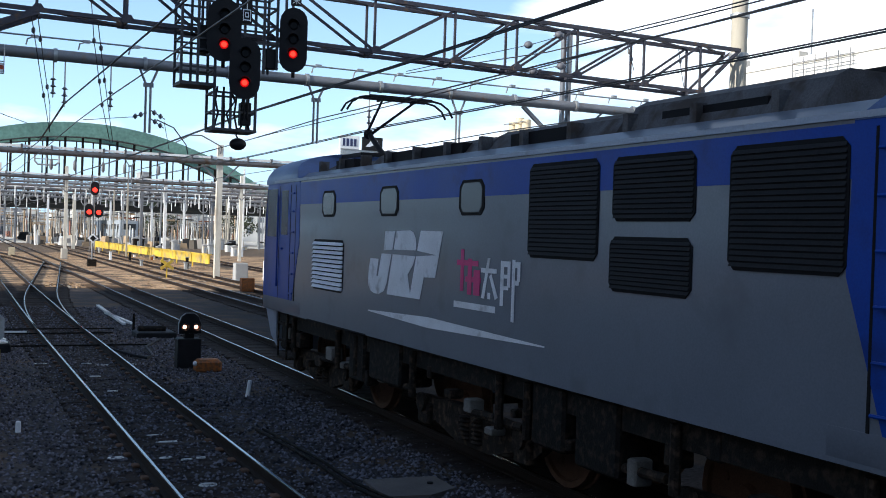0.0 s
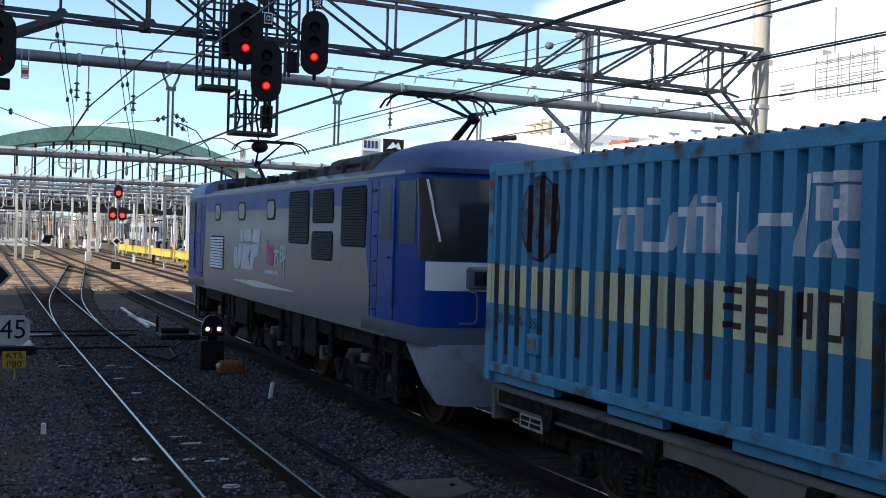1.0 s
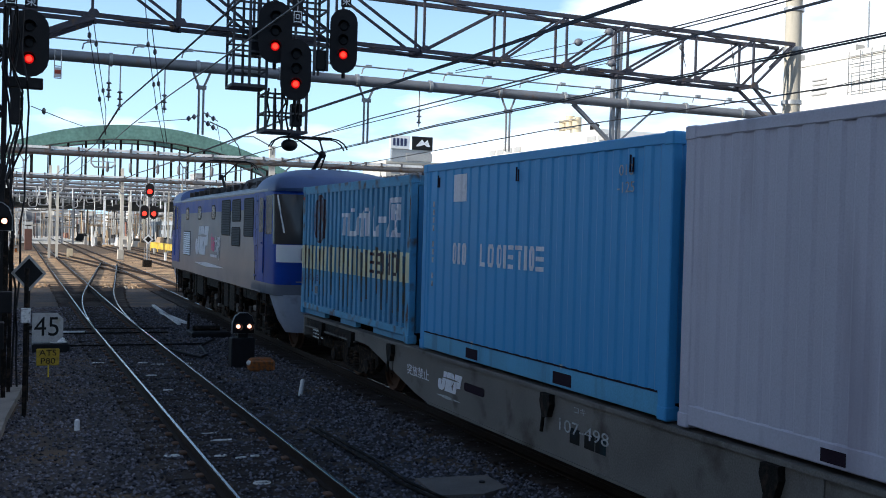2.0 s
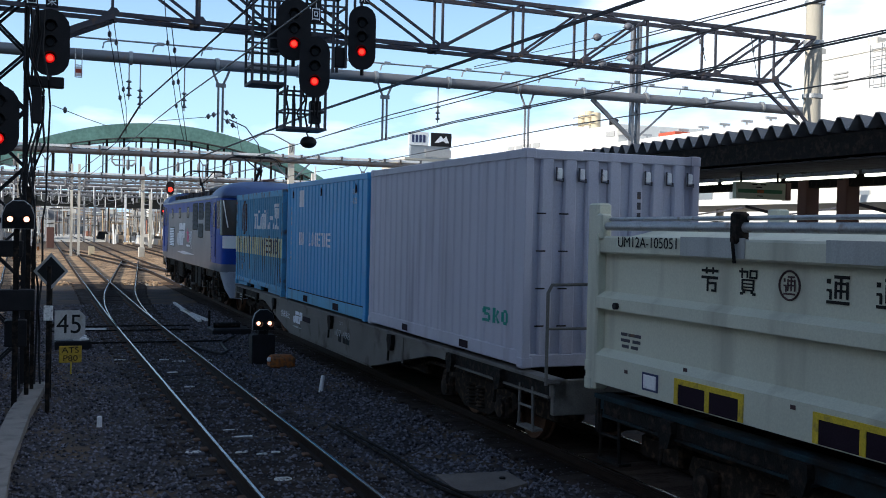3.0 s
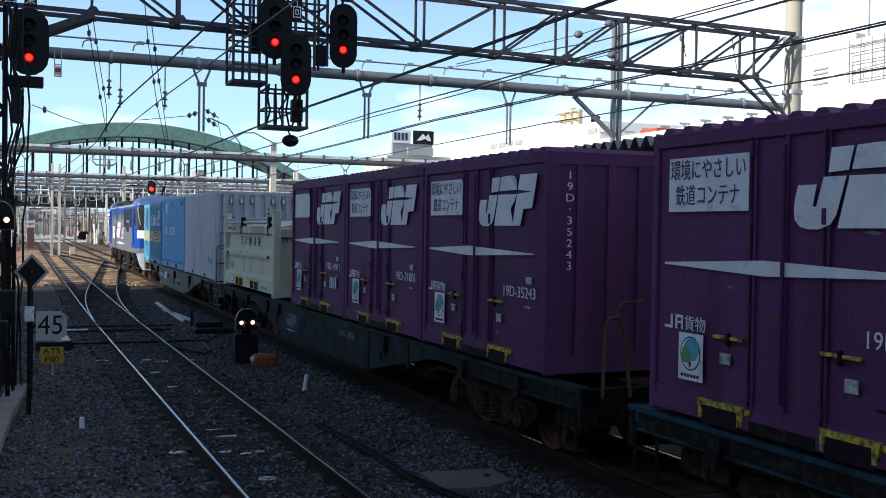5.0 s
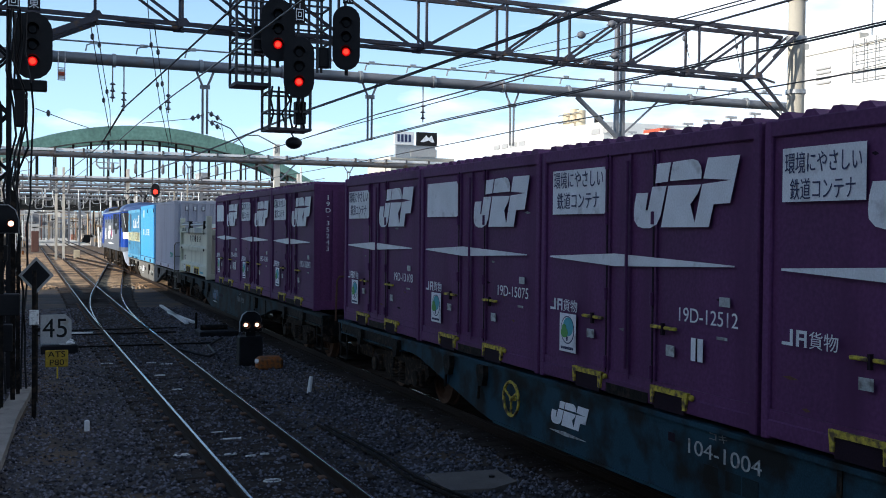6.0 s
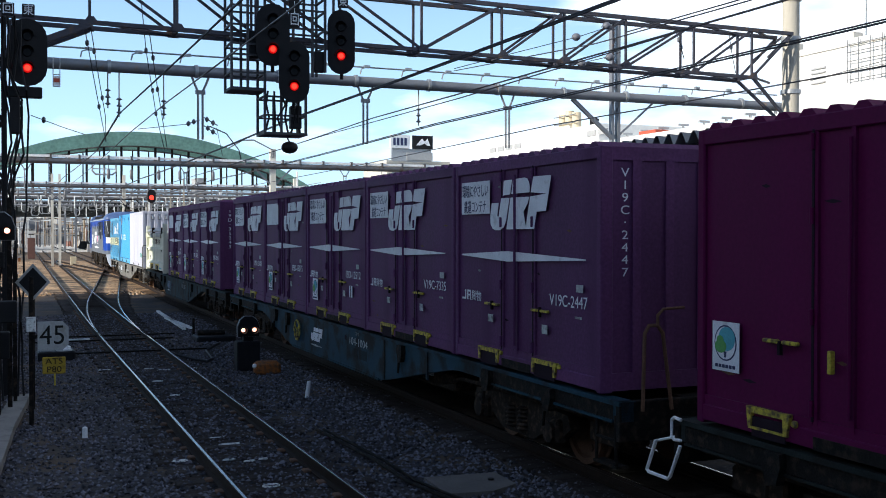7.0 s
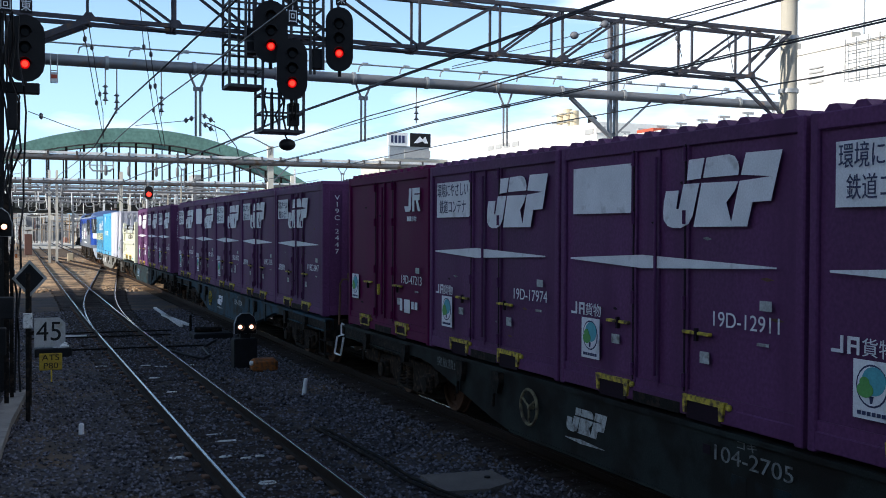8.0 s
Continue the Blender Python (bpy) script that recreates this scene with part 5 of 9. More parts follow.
for s, style, number in ROW:
    c, num = purple_container(style, number, s, "red" if style == "plain" else "purple",
                              "plum red rail container with a white block mark" if style == "plain" else
                              ("purple rail container with a white slogan panel" if style in ("slogan", "variant") else "purple rail container with a blank white panel"))
    if s in (35.04, 55.88):
        end_number(c, num)
    mover(c, s + 3.715 / 2)


def build_striped_container():
    """The weathered blue twenty-foot container with deep corrugations and a pale yellow band."""
    L, HX, H = 6.058, 1.225, 2.49
    HY = L / 2
    t = thing("container", (0, 0, 1.03), "weathered blue corrugated container with a pale yellow band", "container", group="twenty-foot containers")
    prof = wave(-HY + 0.12, HY - 0.12, -HX + 0.005, 0.115, 0.255, 0.54)
    part("side_wall", sheet(shape(), prof, 0.2, H - 0.14), M["seino"], t, "deeply corrugated blue wall", smooth=False)
    bm = shape()
    box(bm, -HX + 0.13, HX, -HY + 0.03, HY - 0.03, 0.15, H - 0.03)
    part("body", bm, M["seino"], t, smooth=False)
    for sx in (-1, 1):
        a, b = sorted((sx * HX, sx * (HX - 0.1)))
        blocks("top_rail", M["seino_top"], t, [(a, b, -HY, HY, H - 0.15, H, 0.012)], "lighter blue rail")
        blocks("bottom_rail", M["seino_top"], t, [(a, b, -HY, HY, 0.10, 0.22, 0.012)], "lighter blue rail")
        blocks("foot", M["seino"], t, [(*sorted((sx * (HX - 0.05), sx * (HX - 0.14))), y0, y1, 0.0, 0.12) for y0, y1 in ((1.5, 2.98), (-0.38, 0.5), (-2.98, -1.3))])
        blocks("corner_post", M["seino_top"], t, [(a - 0.004, b + 0.004, *sorted((sy * (HY + 0.003), sy * (HY - 0.13))), -0.002, H + 0.003, 0.012) for sy in (-1, 1)])
    blocks("end_rail", M["seino_top"], t, [(-HX + 0.05, HX - 0.05, *sorted((sy * (HY - 0.002), sy * (HY - 0.08))), H - 0.15, H - 0.004, 0.01) for sy in (-1, 1)])
    band_polys = [rect(HY - 0.02, -HY + 0.02, 0.89, 1.34)]
    line = [(-HY, -HX - 0.002), (-HY + 0.12, -HX - 0.002)] + prof + [(HY - 0.12, -HX - 0.002), (HY, -HX - 0.002)]
    for p, q in zip(line, line[1:]):
        if q[0] - p[0] > 1e-5 and max(p[1], q[1]) < -HX + 0.0061:
            part("band", paint(shape(), band_polys, [p, q], 0.004), M["yellow_band"], t, "pale yellow painted band", smooth=False)
    oval = [(HY - 1.206 - 0.42 * math.cos(k * 0.2244), 1.855 + 0.46 * math.sin(k * 0.2244)) for k in range(28)]
    for p, q in zip(prof, prof[1:]):
        if q[0] - p[0] > 1e-5 and q[0] > HY - 1.64 and p[0] < HY - 0.77:
            bm = paint(shape(), [oval[::-1]], [p, q], 0.004)
            if len(bm.verts):
                part("oval_mark", bm, M["brown_mark"], t, "faded dark brown oval", smooth=False)
            else:
                bm.free()
    a = lambda s, z: (HY - 0.606 - s, z - 1.03)
    q = lambda s0, s1, z0, z1: [a(s0, z0), a(s1, z0), a(s1, z1), a(s0, z1)]
    d = lambda s0, s1, w, z0, z1: [a(s0, z0), a(s0 + w, z0), a(s1 + w, z1), a(s1, z1)]
    letters = [q(2.0, 2.46, 2.91, 2.98), d(2.06, 2.15, 0.08, 2.59, 3.1), q(2.36, 2.45, 2.60, 2.94), q(2.36, 2.86, 2.58, 2.67), d(2.80, 2.88, 0.08, 2.6, 2.93), q(2.54, 2.70, 3.0, 3.06),
               d(3.08, 3.14, 0.10, 2.58, 3.08), q(3.0, 3.57, 2.89, 2.97), q(3.34, 3.43, 2.59, 2.93), q(3.48, 3.56, 2.59, 3.0), q(3.30, 3.47, 3.0, 3.06), q(3.67, 3.77, 2.6, 3.08), q(3.67, 3.92, 2.59, 2.68), d(3.85, 3.92, 0.07, 2.6, 2.9),
               q(3.97, 4.37, 2.81, 2.91), d(4.38, 4.43, 0.12, 2.59, 3.19), q(4.56, 5.01, 3.12, 3.2), q(4.60, 4.70, 2.85, 3.1), q(4.82, 4.92, 2.85, 3.1), q(4.7, 4.82, 2.94, 3.0), d(4.58, 4.74, 0.1, 2.59, 2.85), d(4.82, 4.68, 0.1, 2.59, 2.85), q(4.82, 4.98, 2.59, 2.66)]
    part("white_mark", paint(shape(), letters, prof, 0.005), M["mark"], t, "large white painted strokes", smooth=False)
    k = 0.05
    strokes = []
    for form, s0, s1 in (("rows", 3.62, 3.84), ("rows", 3.96, 4.13), ("bar", 4.24, 4.31), ("posts", 4.40, 4.60), ("ring", 4.68, 4.92)):
        z0, z1 = 2.0, 2.33
        if form == "rows":
            strokes += [q(s0, s1, z0, z0 + k), q(s0, s1, 2.145, 2.145 + k), q(s0, s1, z1 - k, z1)]
        elif form == "posts":
            strokes += [q(s0, s0 + k, z0, z1), q(s1 - k, s1, z0, z1), q(s0 + k, s1 - k, 2.14, 2.19)]
        elif form == "ring":
            strokes += [q(s0, s0 + k, z0 + 0.05, z1 - 0.05), q(s1 - k, s1, z0 + 0.05, z1 - 0.05), q(s0 + 0.04, s1 - 0.04, z0, z0 + k), q(s0 + 0.04, s1 - 0.04, z1 - k, z1)]
        else:
            strokes += [q(s0, s1, z0, z1)]
    part("dark_mark", paint(shape(), strokes, prof, 0.009), M["brown_mark"], t, "dark painted strokes on the band", smooth=False)
    inner_oval = [(HY - 1.206 - 0.39 * math.cos(k * 0.2618), 1.86 + 0.43 * math.sin(k * 0.2618)) for k in range(24)]
    part("oval_patch", paint(shape(), [inner_oval[::-1]], prof, 0.010, -HX + 0.006), M["seino_faded"], t, "faded patch inside the oval", smooth=False)
    part("red_label", paint(shape(), [rect(HY - 0.02, HY - 0.12, 2.24, 2.29)], [(-HY, -HX - 0.004), (HY, -HX - 0.004)], 0.003), M["roof_red"], t, "small red label", smooth=False)
    rib = (2 * HY - 0.24) / 23
    for k, word in ((1, "U"), (2, "30"), (3, "A-"), (4, "35")):
        writing("code_text", word, 0.13, M["ink"], t, Matrix.Translation((-HX - 0.008, HY - 0.12 - k * rib, 0.735)) @ FLANK, 0.075 * len(word), "dark painted code", height=0.115)
    # grime run down in the hollows, with their shade put into its colour
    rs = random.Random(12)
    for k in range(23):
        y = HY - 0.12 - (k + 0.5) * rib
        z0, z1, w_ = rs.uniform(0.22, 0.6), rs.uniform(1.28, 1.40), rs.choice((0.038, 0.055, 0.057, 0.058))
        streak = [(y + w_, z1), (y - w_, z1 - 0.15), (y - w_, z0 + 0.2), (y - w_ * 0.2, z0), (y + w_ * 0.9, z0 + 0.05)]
        part("grime_streak", paint(shape(), [streak[::-1]], prof, 0.011), M["groove_grime_shade"], t, "grime run in a hollow, darkened to hold its shade", smooth=False)
    corner_castings(t, M["seino_top"], HX, HY, H)
    bm = box(shape(), -HX - 0.02, -HX + 0.04, HY - 1.28, HY - 1.02, 0.40, 0.62, 0.012)
    dbox = part("document_box", bm, M["seino"], t, "small steel document box", smooth=False)
    part("box_lid", box(shape(), -HX - 0.024, -HX, HY - 1.24, HY - 1.06, 0.44, 0.58, 0.004), M["mark_worn"], dbox, "scuffed grey lid", smooth=False)
    for x in (-0.9, -0.35, 0.35, 0.9):
        part("lock_rod", rod(shape(), (x, -HY - 0.02, 0.15), (x, -HY - 0.02, H - 0.1), 0.02, 8), M["seino_top"], t)
    # rust and grime on the rear corner and along the lower rail
    for y0, y1, z0, z1 in ((-HY + 0.02, -HY + 0.10, 0.3, 0.62), (-HY + 0.01, -HY + 0.07, 1.55, 2.2)):
        part("rust_patch", paint(shape(), [[(y0, z0), (y1, z0 + 0.03), (y1 - 0.02, z1 - 0.05), ((y0 + y1) / 2, z1), (y0, z1 - 0.1)]], [(-HY, -HX), (HY, -HX)], 0.004), M["rust"], t, "brown rust patch", smooth=False)
    return mover(t, -0.55 + HY)


def build_bright_blue_container():
    L, HX, H = 6.058, 1.225, 2.60
    HY = L / 2
    t = thing("container", (0, 0, 1.03), "clean bright blue steel container with white block marks", "container", group="twenty-foot containers")
    prof = wave(-HY + 0.14, HY - 0.14, -HX + 0.006, 0.016, 0.27, 0.40)
    part("side_wall", sheet(shape(), prof, 0.24, H - 0.10), M["dic"], t, "shallow corrugated wall", smooth=False)
    part("body", box(shape(), -HX + 0.07, HX, -HY + 0.03, HY - 0.03, 0.15, H - 0.02), M["dic"], t, smooth=False)
    for sx in (-1, 1):
        a, b = sorted((sx * HX, sx * (HX - 0.1)))
        blocks("top_rail", M["dic"], t, [(a, b, -HY, HY, H - 0.11, H - 0.0, 0.012)])
        blocks("bottom_rail", M["dic_rail"], t, [(a, b, -HY + 0.02, HY - 0.02, 0.02, 0.235, 0.008)], "faded lighter blue rail")
        blocks("rail_gap", M["seam"], t, [(*sorted((sx * (HX + 0.0005), sx * (HX - 0.05))), -HY + 0.15, HY - 0.15, 0.235, 0.252)], "dark gap above the rail")
        blocks("corner_post", M["dic"], t, [(a - 0.004, b + 0.004, *sorted((sy * (HY + 0.003), sy * (HY - 0.14))), -0.002, H + 0.003, 0.012) for sy in (-1, 1)])
    corner_castings(t, M["dic"], HX, HY, H)
    for a0, a1 in ((1.62, 1.98), (3.95, 4.35)):
        # pocket openings are dark patches that stand for their inner shade
        part("fork_pocket", paint(shape(), [rect(HY - a0, HY - a1, 0.05, 0.18)], [(-HY, -HX), (HY, -HX)], 0.006), M["seam"], t, "flat dark patch for a shaded fork pocket", smooth=False)
        part("pocket_arrow", paint(shape(), [[(HY - a0 - 0.20, 0.27), (HY - a0 - 0.13, 0.27), (HY - a0 - 0.165, 0.20)]], [(-HY, -HX + 0.006), (HY, -HX + 0.006)], 0.006), M["mark_dim"], t, "small pale arrow", smooth=False)
    part("label_plate", paint(shape(), [rect(HY - 1.05, HY - 1.5, 2.06, 2.42)], prof, 0.006), M["mark"], t, "pale square label", smooth=False)
    # two rows of plain stencilled blocks
    k, low, top = 0.052, 1.235, 1.515
    mid = (low + top) / 2
    for form, a0, a1 in (("ring", 1.06, 1.215), ("bar", 1.264, 1.317), ("ring", 1.368, 1.535), ("post", 1.933, 2.113), ("ring", 2.164, 2.365), ("ring", 2.425, 2.581), ("bar", 2.635, 2.69), ("rows", 2.731, 2.901), ("mast", 2.944, 3.123),
                         ("bar", 3.181, 3.239), ("ring", 3.278, 3.433), ("rows", 3.471, 3.63)):
        y, y1 = HY - a0, HY - a1
        if form == "ring":
            strokes = [[(y, low + k), (y - k, low + k), (y - k, top - k), (y, top - k)], [(y1 + k, low + k), (y1, low + k), (y1, top - k), (y1 + k, top - k)], [(y, top - k), (y1, top - k), (y1 + 0.03, top), (y - 0.03, top)], [(y - 0.03, low), (y1 + 0.03, low), (y1, low + k), (y, low + k)]]
        elif form == "rows":
            strokes = [rect(y, y1, low, low + k), rect(y, y1, mid - k / 2, mid + k / 2), rect(y, y1, top - k, top)]
        elif form == "post":
            strokes = [rect(y, y - k, low, top), rect(y - k - 0.02, y1, low, low + k)]
        elif form == "mast":
            strokes = [rect(y, y1, top - k, top), rect(y - 0.065, y - 0.065 - k, low, top - k - 0.015)]
        else:
            strokes = [rect(y, y1, low, top)]
        part("block_mark", paint(shape(), strokes, prof, 0.006), M["mark"], t, "white stencilled block", smooth=False)
    for n in range(11):
        if n not in (4, 8):
            part("small_mark", paint(shape(), [rect(HY - 0.355, HY - 0.415, 2.0 - 0.11 * n, 2.075 - 0.11 * n)], prof, 0.006), M["mark_dim"], t, smooth=False)
    writing("end_code", "010\n-125", 0.15, M["mark_dim"], t, Matrix.Translation((-HX - 0.006, HY - 5.3, 2.2)) @ FLANK, 0.3, "white numbers", lines=1.1)
    for a_ in (0.58, 2.98, 5.4):
        part("tarpaulin_hook", pipe(shape(), [(-HX - 0.012, HY - a_ + 0.02, 2.43), (-HX - 0.014, HY - a_ + 0.02, 2.27), (-HX - 0.014, HY - a_ - 0.03, 2.27), (-HX - 0.012, HY - a_ - 0.03, 2.40)], 0.010, 6), M["seam"], t, "dark hook")
    blocks("roof_rib", M["dic"], t, [(-HX + 0.1, HX - 0.1, -HY + 0.2 + i * 0.415, -HY + 0.4 + i * 0.415, H - 0.02, H + 0.015) for i in range(14)])
    return mover(t, 6.0 + HY)


def build_grey_container():
    L, HX, H = 6.058, 1.225, 2.62
    HY = L / 2
    t = thing("container", (0, 0, 1.03), "pale lilac-grey steel container with ribbed end wall", "container", group="twenty-foot containers")
    prof = wave(-HY + 0.14, HY - 0.14, -HX + 0.006, 0.018, 0.28, 0.45)
    part("side_wall", sheet(shape(), prof, 0.2, H - 0.10), M["grey_box"], t, "corrugated wall", smooth=False)
    part("body", box(shape(), -HX + 0.07, HX - 0.03, -HY + 0.07, HY - 0.03, 0.12, H - 0.02), M["grey_box"], t, smooth=False)
    for sx in (-1, 1):
        a, b = sorted((sx * HX, sx * (HX - 0.1)))
        blocks("top_rail", M["grey_box"], t, [(a, b, -HY, HY, H - 0.11, H, 0.012)])
        blocks("bottom_rail", M["grey_box"], t, [(a, b, -HY + 0.02, HY - 0.02, 0.02, 0.2, 0.012)])
        blocks("corner_post", M["grey_box"], t, [(a - 0.004, b + 0.004, *sorted((sy * (HY + 0.003), sy * (HY - 0.14))), -0.002, H + 0.003, 0.012) for sy in (-1, 1)])
    blocks("end_rail", M["grey_box"], t, [(-HX + 0.05, HX - 0.05, *sorted((sy * (HY - 0.002), sy * (HY - 0.1))), z0, z1 - 0.004, 0.012) for sy in (-1, 1) for z0, z1 in ((H - 0.12, H), (0.0, 0.16))])
    for i in range(7):
        x = -0.93 + i * 0.31
        part("end_rib", box(shape(), x - 0.085, x + 0.085, -HY + 0.005, -HY + 0.09, 0.14, H - 0.1, 0.02), M["grey_box"], t, smooth=False)
    for i in (0, 1, 2, 4, 5, 6):
        x = -0.93 + i * 0.31 + 0.15
        h = part("end_hook", pipe(shape(), [(x - 0.045, -HY - 0.012, 2.41), (x - 0.05, -HY - 0.02, 2.25), (x + 0.045, -HY - 0.02, 2.24), (x + 0.045, -HY - 0.015, 2.28)], 0.012, 6), M["truss"], t, "dark L-shaped lashing hook")
        part("hook_plate", box(shape(), x - 0.03, x + 0.04, -HY - 0.008, -HY + 0.05, 2.27, 2.40, 0.008), M["white"], h, "pale plate", smooth=False)
    for k in range(3):
        part("code_bar", box(shape(), 0.315, 0.365, -HY + 0.001, -HY + 0.01, 2.06 - 0.13 * k, 2.15 - 0.13 * k), M["truss"], t, "small dark bar", smooth=False)
    corner_castings(t, M["grey_box"], HX, HY, H)
    for x in (-1.02, -0.72):
        for z in (0.5, 0.95, 1.4, 1.85):
            part("rung", rod(shape(), (x - 0.06, -HY - 0.02, z), (x + 0.06, -HY - 0.02, z), 0.010, 6), M["dark"], t, "thin rung")
    a = lambda u: HY - u
    q = lambda u0, u1, z0, z1: rect(a(u0), a(u1), z0, z1)
    curl = [q(4.88, 5.10, 0.615, 0.65), q(4.86, 4.93, 0.57, 0.625), q(4.90, 5.08, 0.545, 0.58), q(5.04, 5.11, 0.49, 0.555), q(4.86, 5.08, 0.465, 0.50),
            q(5.17, 5.23, 0.465, 0.655), [(a(5.22), 0.55), (a(5.34), 0.64), (a(5.38), 0.61), (a(5.27), 0.53)][::-1], [(a(5.24), 0.57), (a(5.28), 0.58), (a(5.40), 0.48), (a(5.35), 0.465)][::-1],
            q(5.44, 5.49, 0.50, 0.62), q(5.47, 5.60, 0.615, 0.65), q(5.47, 5.60, 0.465, 0.50), q(5.58, 5.63, 0.50, 0.62)]
    part("green_mark", paint(shape(), curl, prof, 0.006), M["green_mark"], t, "faded green mark", smooth=False)
    for a0, a1 in ((1.75, 2.0), (4.1, 4.4)):
        # the pocket is only a dark patch for its inner shade
        part("fork_pocket", paint(shape(), [rect(a(a0), a(a1), 0.05, 0.15)], [(-HY, -HX), (HY, -HX)], 0.006), M["seam"], t, "flat dark patch for a shaded fork pocket", smooth=False)
    return mover(t, 12.25 + HY)


def build_open_container():
    """The cream open-topped container with a rolled cover on a rail."""
    L, HX, H = 6.058, 1.225, 1.66
    HY = L / 2
    t = thing("container", (0, 0, 1.03), "cream open-topped steel container with a cover rail", "container", group="twenty-foot containers")
    bm = shape()
    box(bm, -HX + 0.10, HX - 0.10, -HY + 0.1, HY - 0.1, 0.15, H - 0.12)
    part("body", bm, M["cream"], t, smooth=False)
    for sx in (-1, 1):
        blocks("top_rib", M["cream"], t, [(*sorted((sx * HX, sx * (HX - 0.09))), -HY + 0.1, HY - 0.1, 1.42, 1.60, 0.02)])
        part("middle_rib", slab(shape(), [(sx * (HX - 0.1), 0.85), (sx * HX, 0.855), (sx * HX, 0.97), (sx * (HX - 0.1), 1.03)], "y", -HY + 0.15, HY - 0.15), M["cream"], t, "folded level rib", smooth=False)
        part("bottom_rib", slab(shape(), [(sx * (HX - 0.1), 0.08), (sx * HX, 0.08), (sx * HX, 0.37), (sx * (HX - 0.1), 0.44)], "y", -HY + 0.1, HY - 0.1), M["cream"], t, "folded level rib", smooth=False)
    blocks("corner_post", M["cream"], t, [(*sorted((sx * (HX + 0.006), sx * (HX - 0.16))), *sorted((sy * (HY + 0.006), sy * (HY - 0.2))), -0.002, 1.98 if sy < 0 else 1.94, 0.02) for sx in (-1, 1) for sy in (-1, 1)])
    blocks("end_post", M["cream"], t, [(x - 0.08, x + 0.08, -HY + 0.02, -HY + 0.14, 0.15, 1.4, 0.02) for x in (-0.45, 0.45)])
    blocks("end_rail", M["cream"], t, [(-HX, HX, -HY + 0.02, -HY + 0.16, 1.36, 1.56, 0.02), (-HX, HX, -HY, -HY + 0.16, 0.0, 0.2, 0.02), (-HX, HX, HY - 0.16, HY, 1.36, 1.56, 0.02)])
    corner_castings(t, M["cream"], HX, HY, 0.3)
    bm = shape()
    rod(bm, (-HX + 0.05, -HY + 0.2, 1.70), (-HX + 0.05, HY - 0.1, 1.70), 0.045, 10)
    rod(bm, (-HX + 0.08, -HY + 0.2, 1.79), (-HX + 0.08, HY - 0.1, 1.77), 0.02, 8)
    part("cover_rail", bm, M["galv"], t, "grey cover roller rail")
    for y in (-HY + 0.5, 0.55, HY - 0.25):
        bm = shape()
        box(bm, -HX - 0.03, -HX + 0.1, y - 0.06, y + 0.06, 1.56, 1.83, 0.02)
        rod(bm, (-HX - 0.04, y, 1.62), (-HX - 0.04, y - 0.04, 1.40), 0.015, 6)
        part("rail_clamp", bm, M["cream"] if y > 2 else M["dark"], t, "cover clamp")
    bm = shape()
    slab(bm, [(-HX + 0.1, 1.52), (-0.05, 1.76), (0.05, 1.76), (HX - 0.1, 1.52), (HX - 0.1, 1.50), (-HX + 0.1, 1.50)], "y", -HY + 0.1, HY - 0.1)
    part("cover", bm, M["cream"], t, "low pitched cover", smooth=False)
    bm = shape()
    for s_ in (-1, 1):
        rod(bm, (s_ * 0.04, -HY + 0.06, 1.78), (s_ * (HX - 0.1), -HY + 0.06, 1.56), 0.014, 8)
    part("cover_bow", bm, M["roof_red"], t, "reddish bow over the end")
    flat = [(-HY, -HX), (HY, -HX)]
    inner = [(-HY, -HX + 0.1), (HY, -HX + 0.1)]
    a = lambda s: HY + 19.84 - s
    for s0, s1 in ((21.49, 22.48), (23.31, 24.33)):
        bm = shape()
        y0, y1 = a(s0), a(s1)
        box(bm, -HX - 0.012, -HX + 0.03, y1, y0, 0.275, 0.325)
        for y in (y0 - 0.03, y1 + 0.03, (y0 + y1) / 2):
            box(bm, -HX - 0.012, -HX + 0.03, y - 0.03, y + 0.03, 0.09, 0.28)
        f = part("fork_pocket", bm, M["yellow"], t, "yellow frame of a fork pocket", smooth=False)
        # dark patch behind the yellow frame stands for the pocket's shade
        part("pocket_hollow", paint(shape(), [rect(y0 - 0.05, y1 + 0.05, 0.09, 0.275)], flat, 0.006), M["seam"], f, "flat dark patch for the shaded pocket hollow", smooth=False)
    for s0, form in ((21.72, 0), (22.25, 1), (23.30, 2), (23.80, 3)):
        y = a(s0)
        strokes = [(0.0, 0.12, 0.185, 0.205), (0.03, 0.05, 0.14, 0.225), (0.10, 0.12, 0.145, 0.2), (0.14, 0.24, 0.195, 0.212), (0.14, 0.158, 0.145, 0.2), (0.222, 0.24, 0.145, 0.2), (0.14, 0.24, 0.14, 0.156),
                   (0.04, 0.20, 0.118, 0.134), (0.04, 0.06, 0.04, 0.13), (0.18, 0.20, 0.04, 0.13), (0.05, 0.19, 0.088, 0.10), (0.05, 0.19, 0.06, 0.072), (0.05, 0.19, 0.034, 0.048), (0.02, 0.06, 0.0, 0.022), (0.05, 0.085, 0.014, 0.04), (0.16, 0.19, 0.014, 0.04), (0.185, 0.225, 0.0, 0.022)]
        if form == 0:
            strokes = [(0, 0.24, 0.17, 0.195), (0.06, 0.085, 0.155, 0.215), (0.155, 0.18, 0.155, 0.215), (0.0, 0.24, 0.11, 0.135), (0.08, 0.105, 0.0, 0.115), (0.10, 0.22, 0.065, 0.085), (0.195, 0.22, 0.0, 0.07), (0.15, 0.2, 0.0, 0.02)]
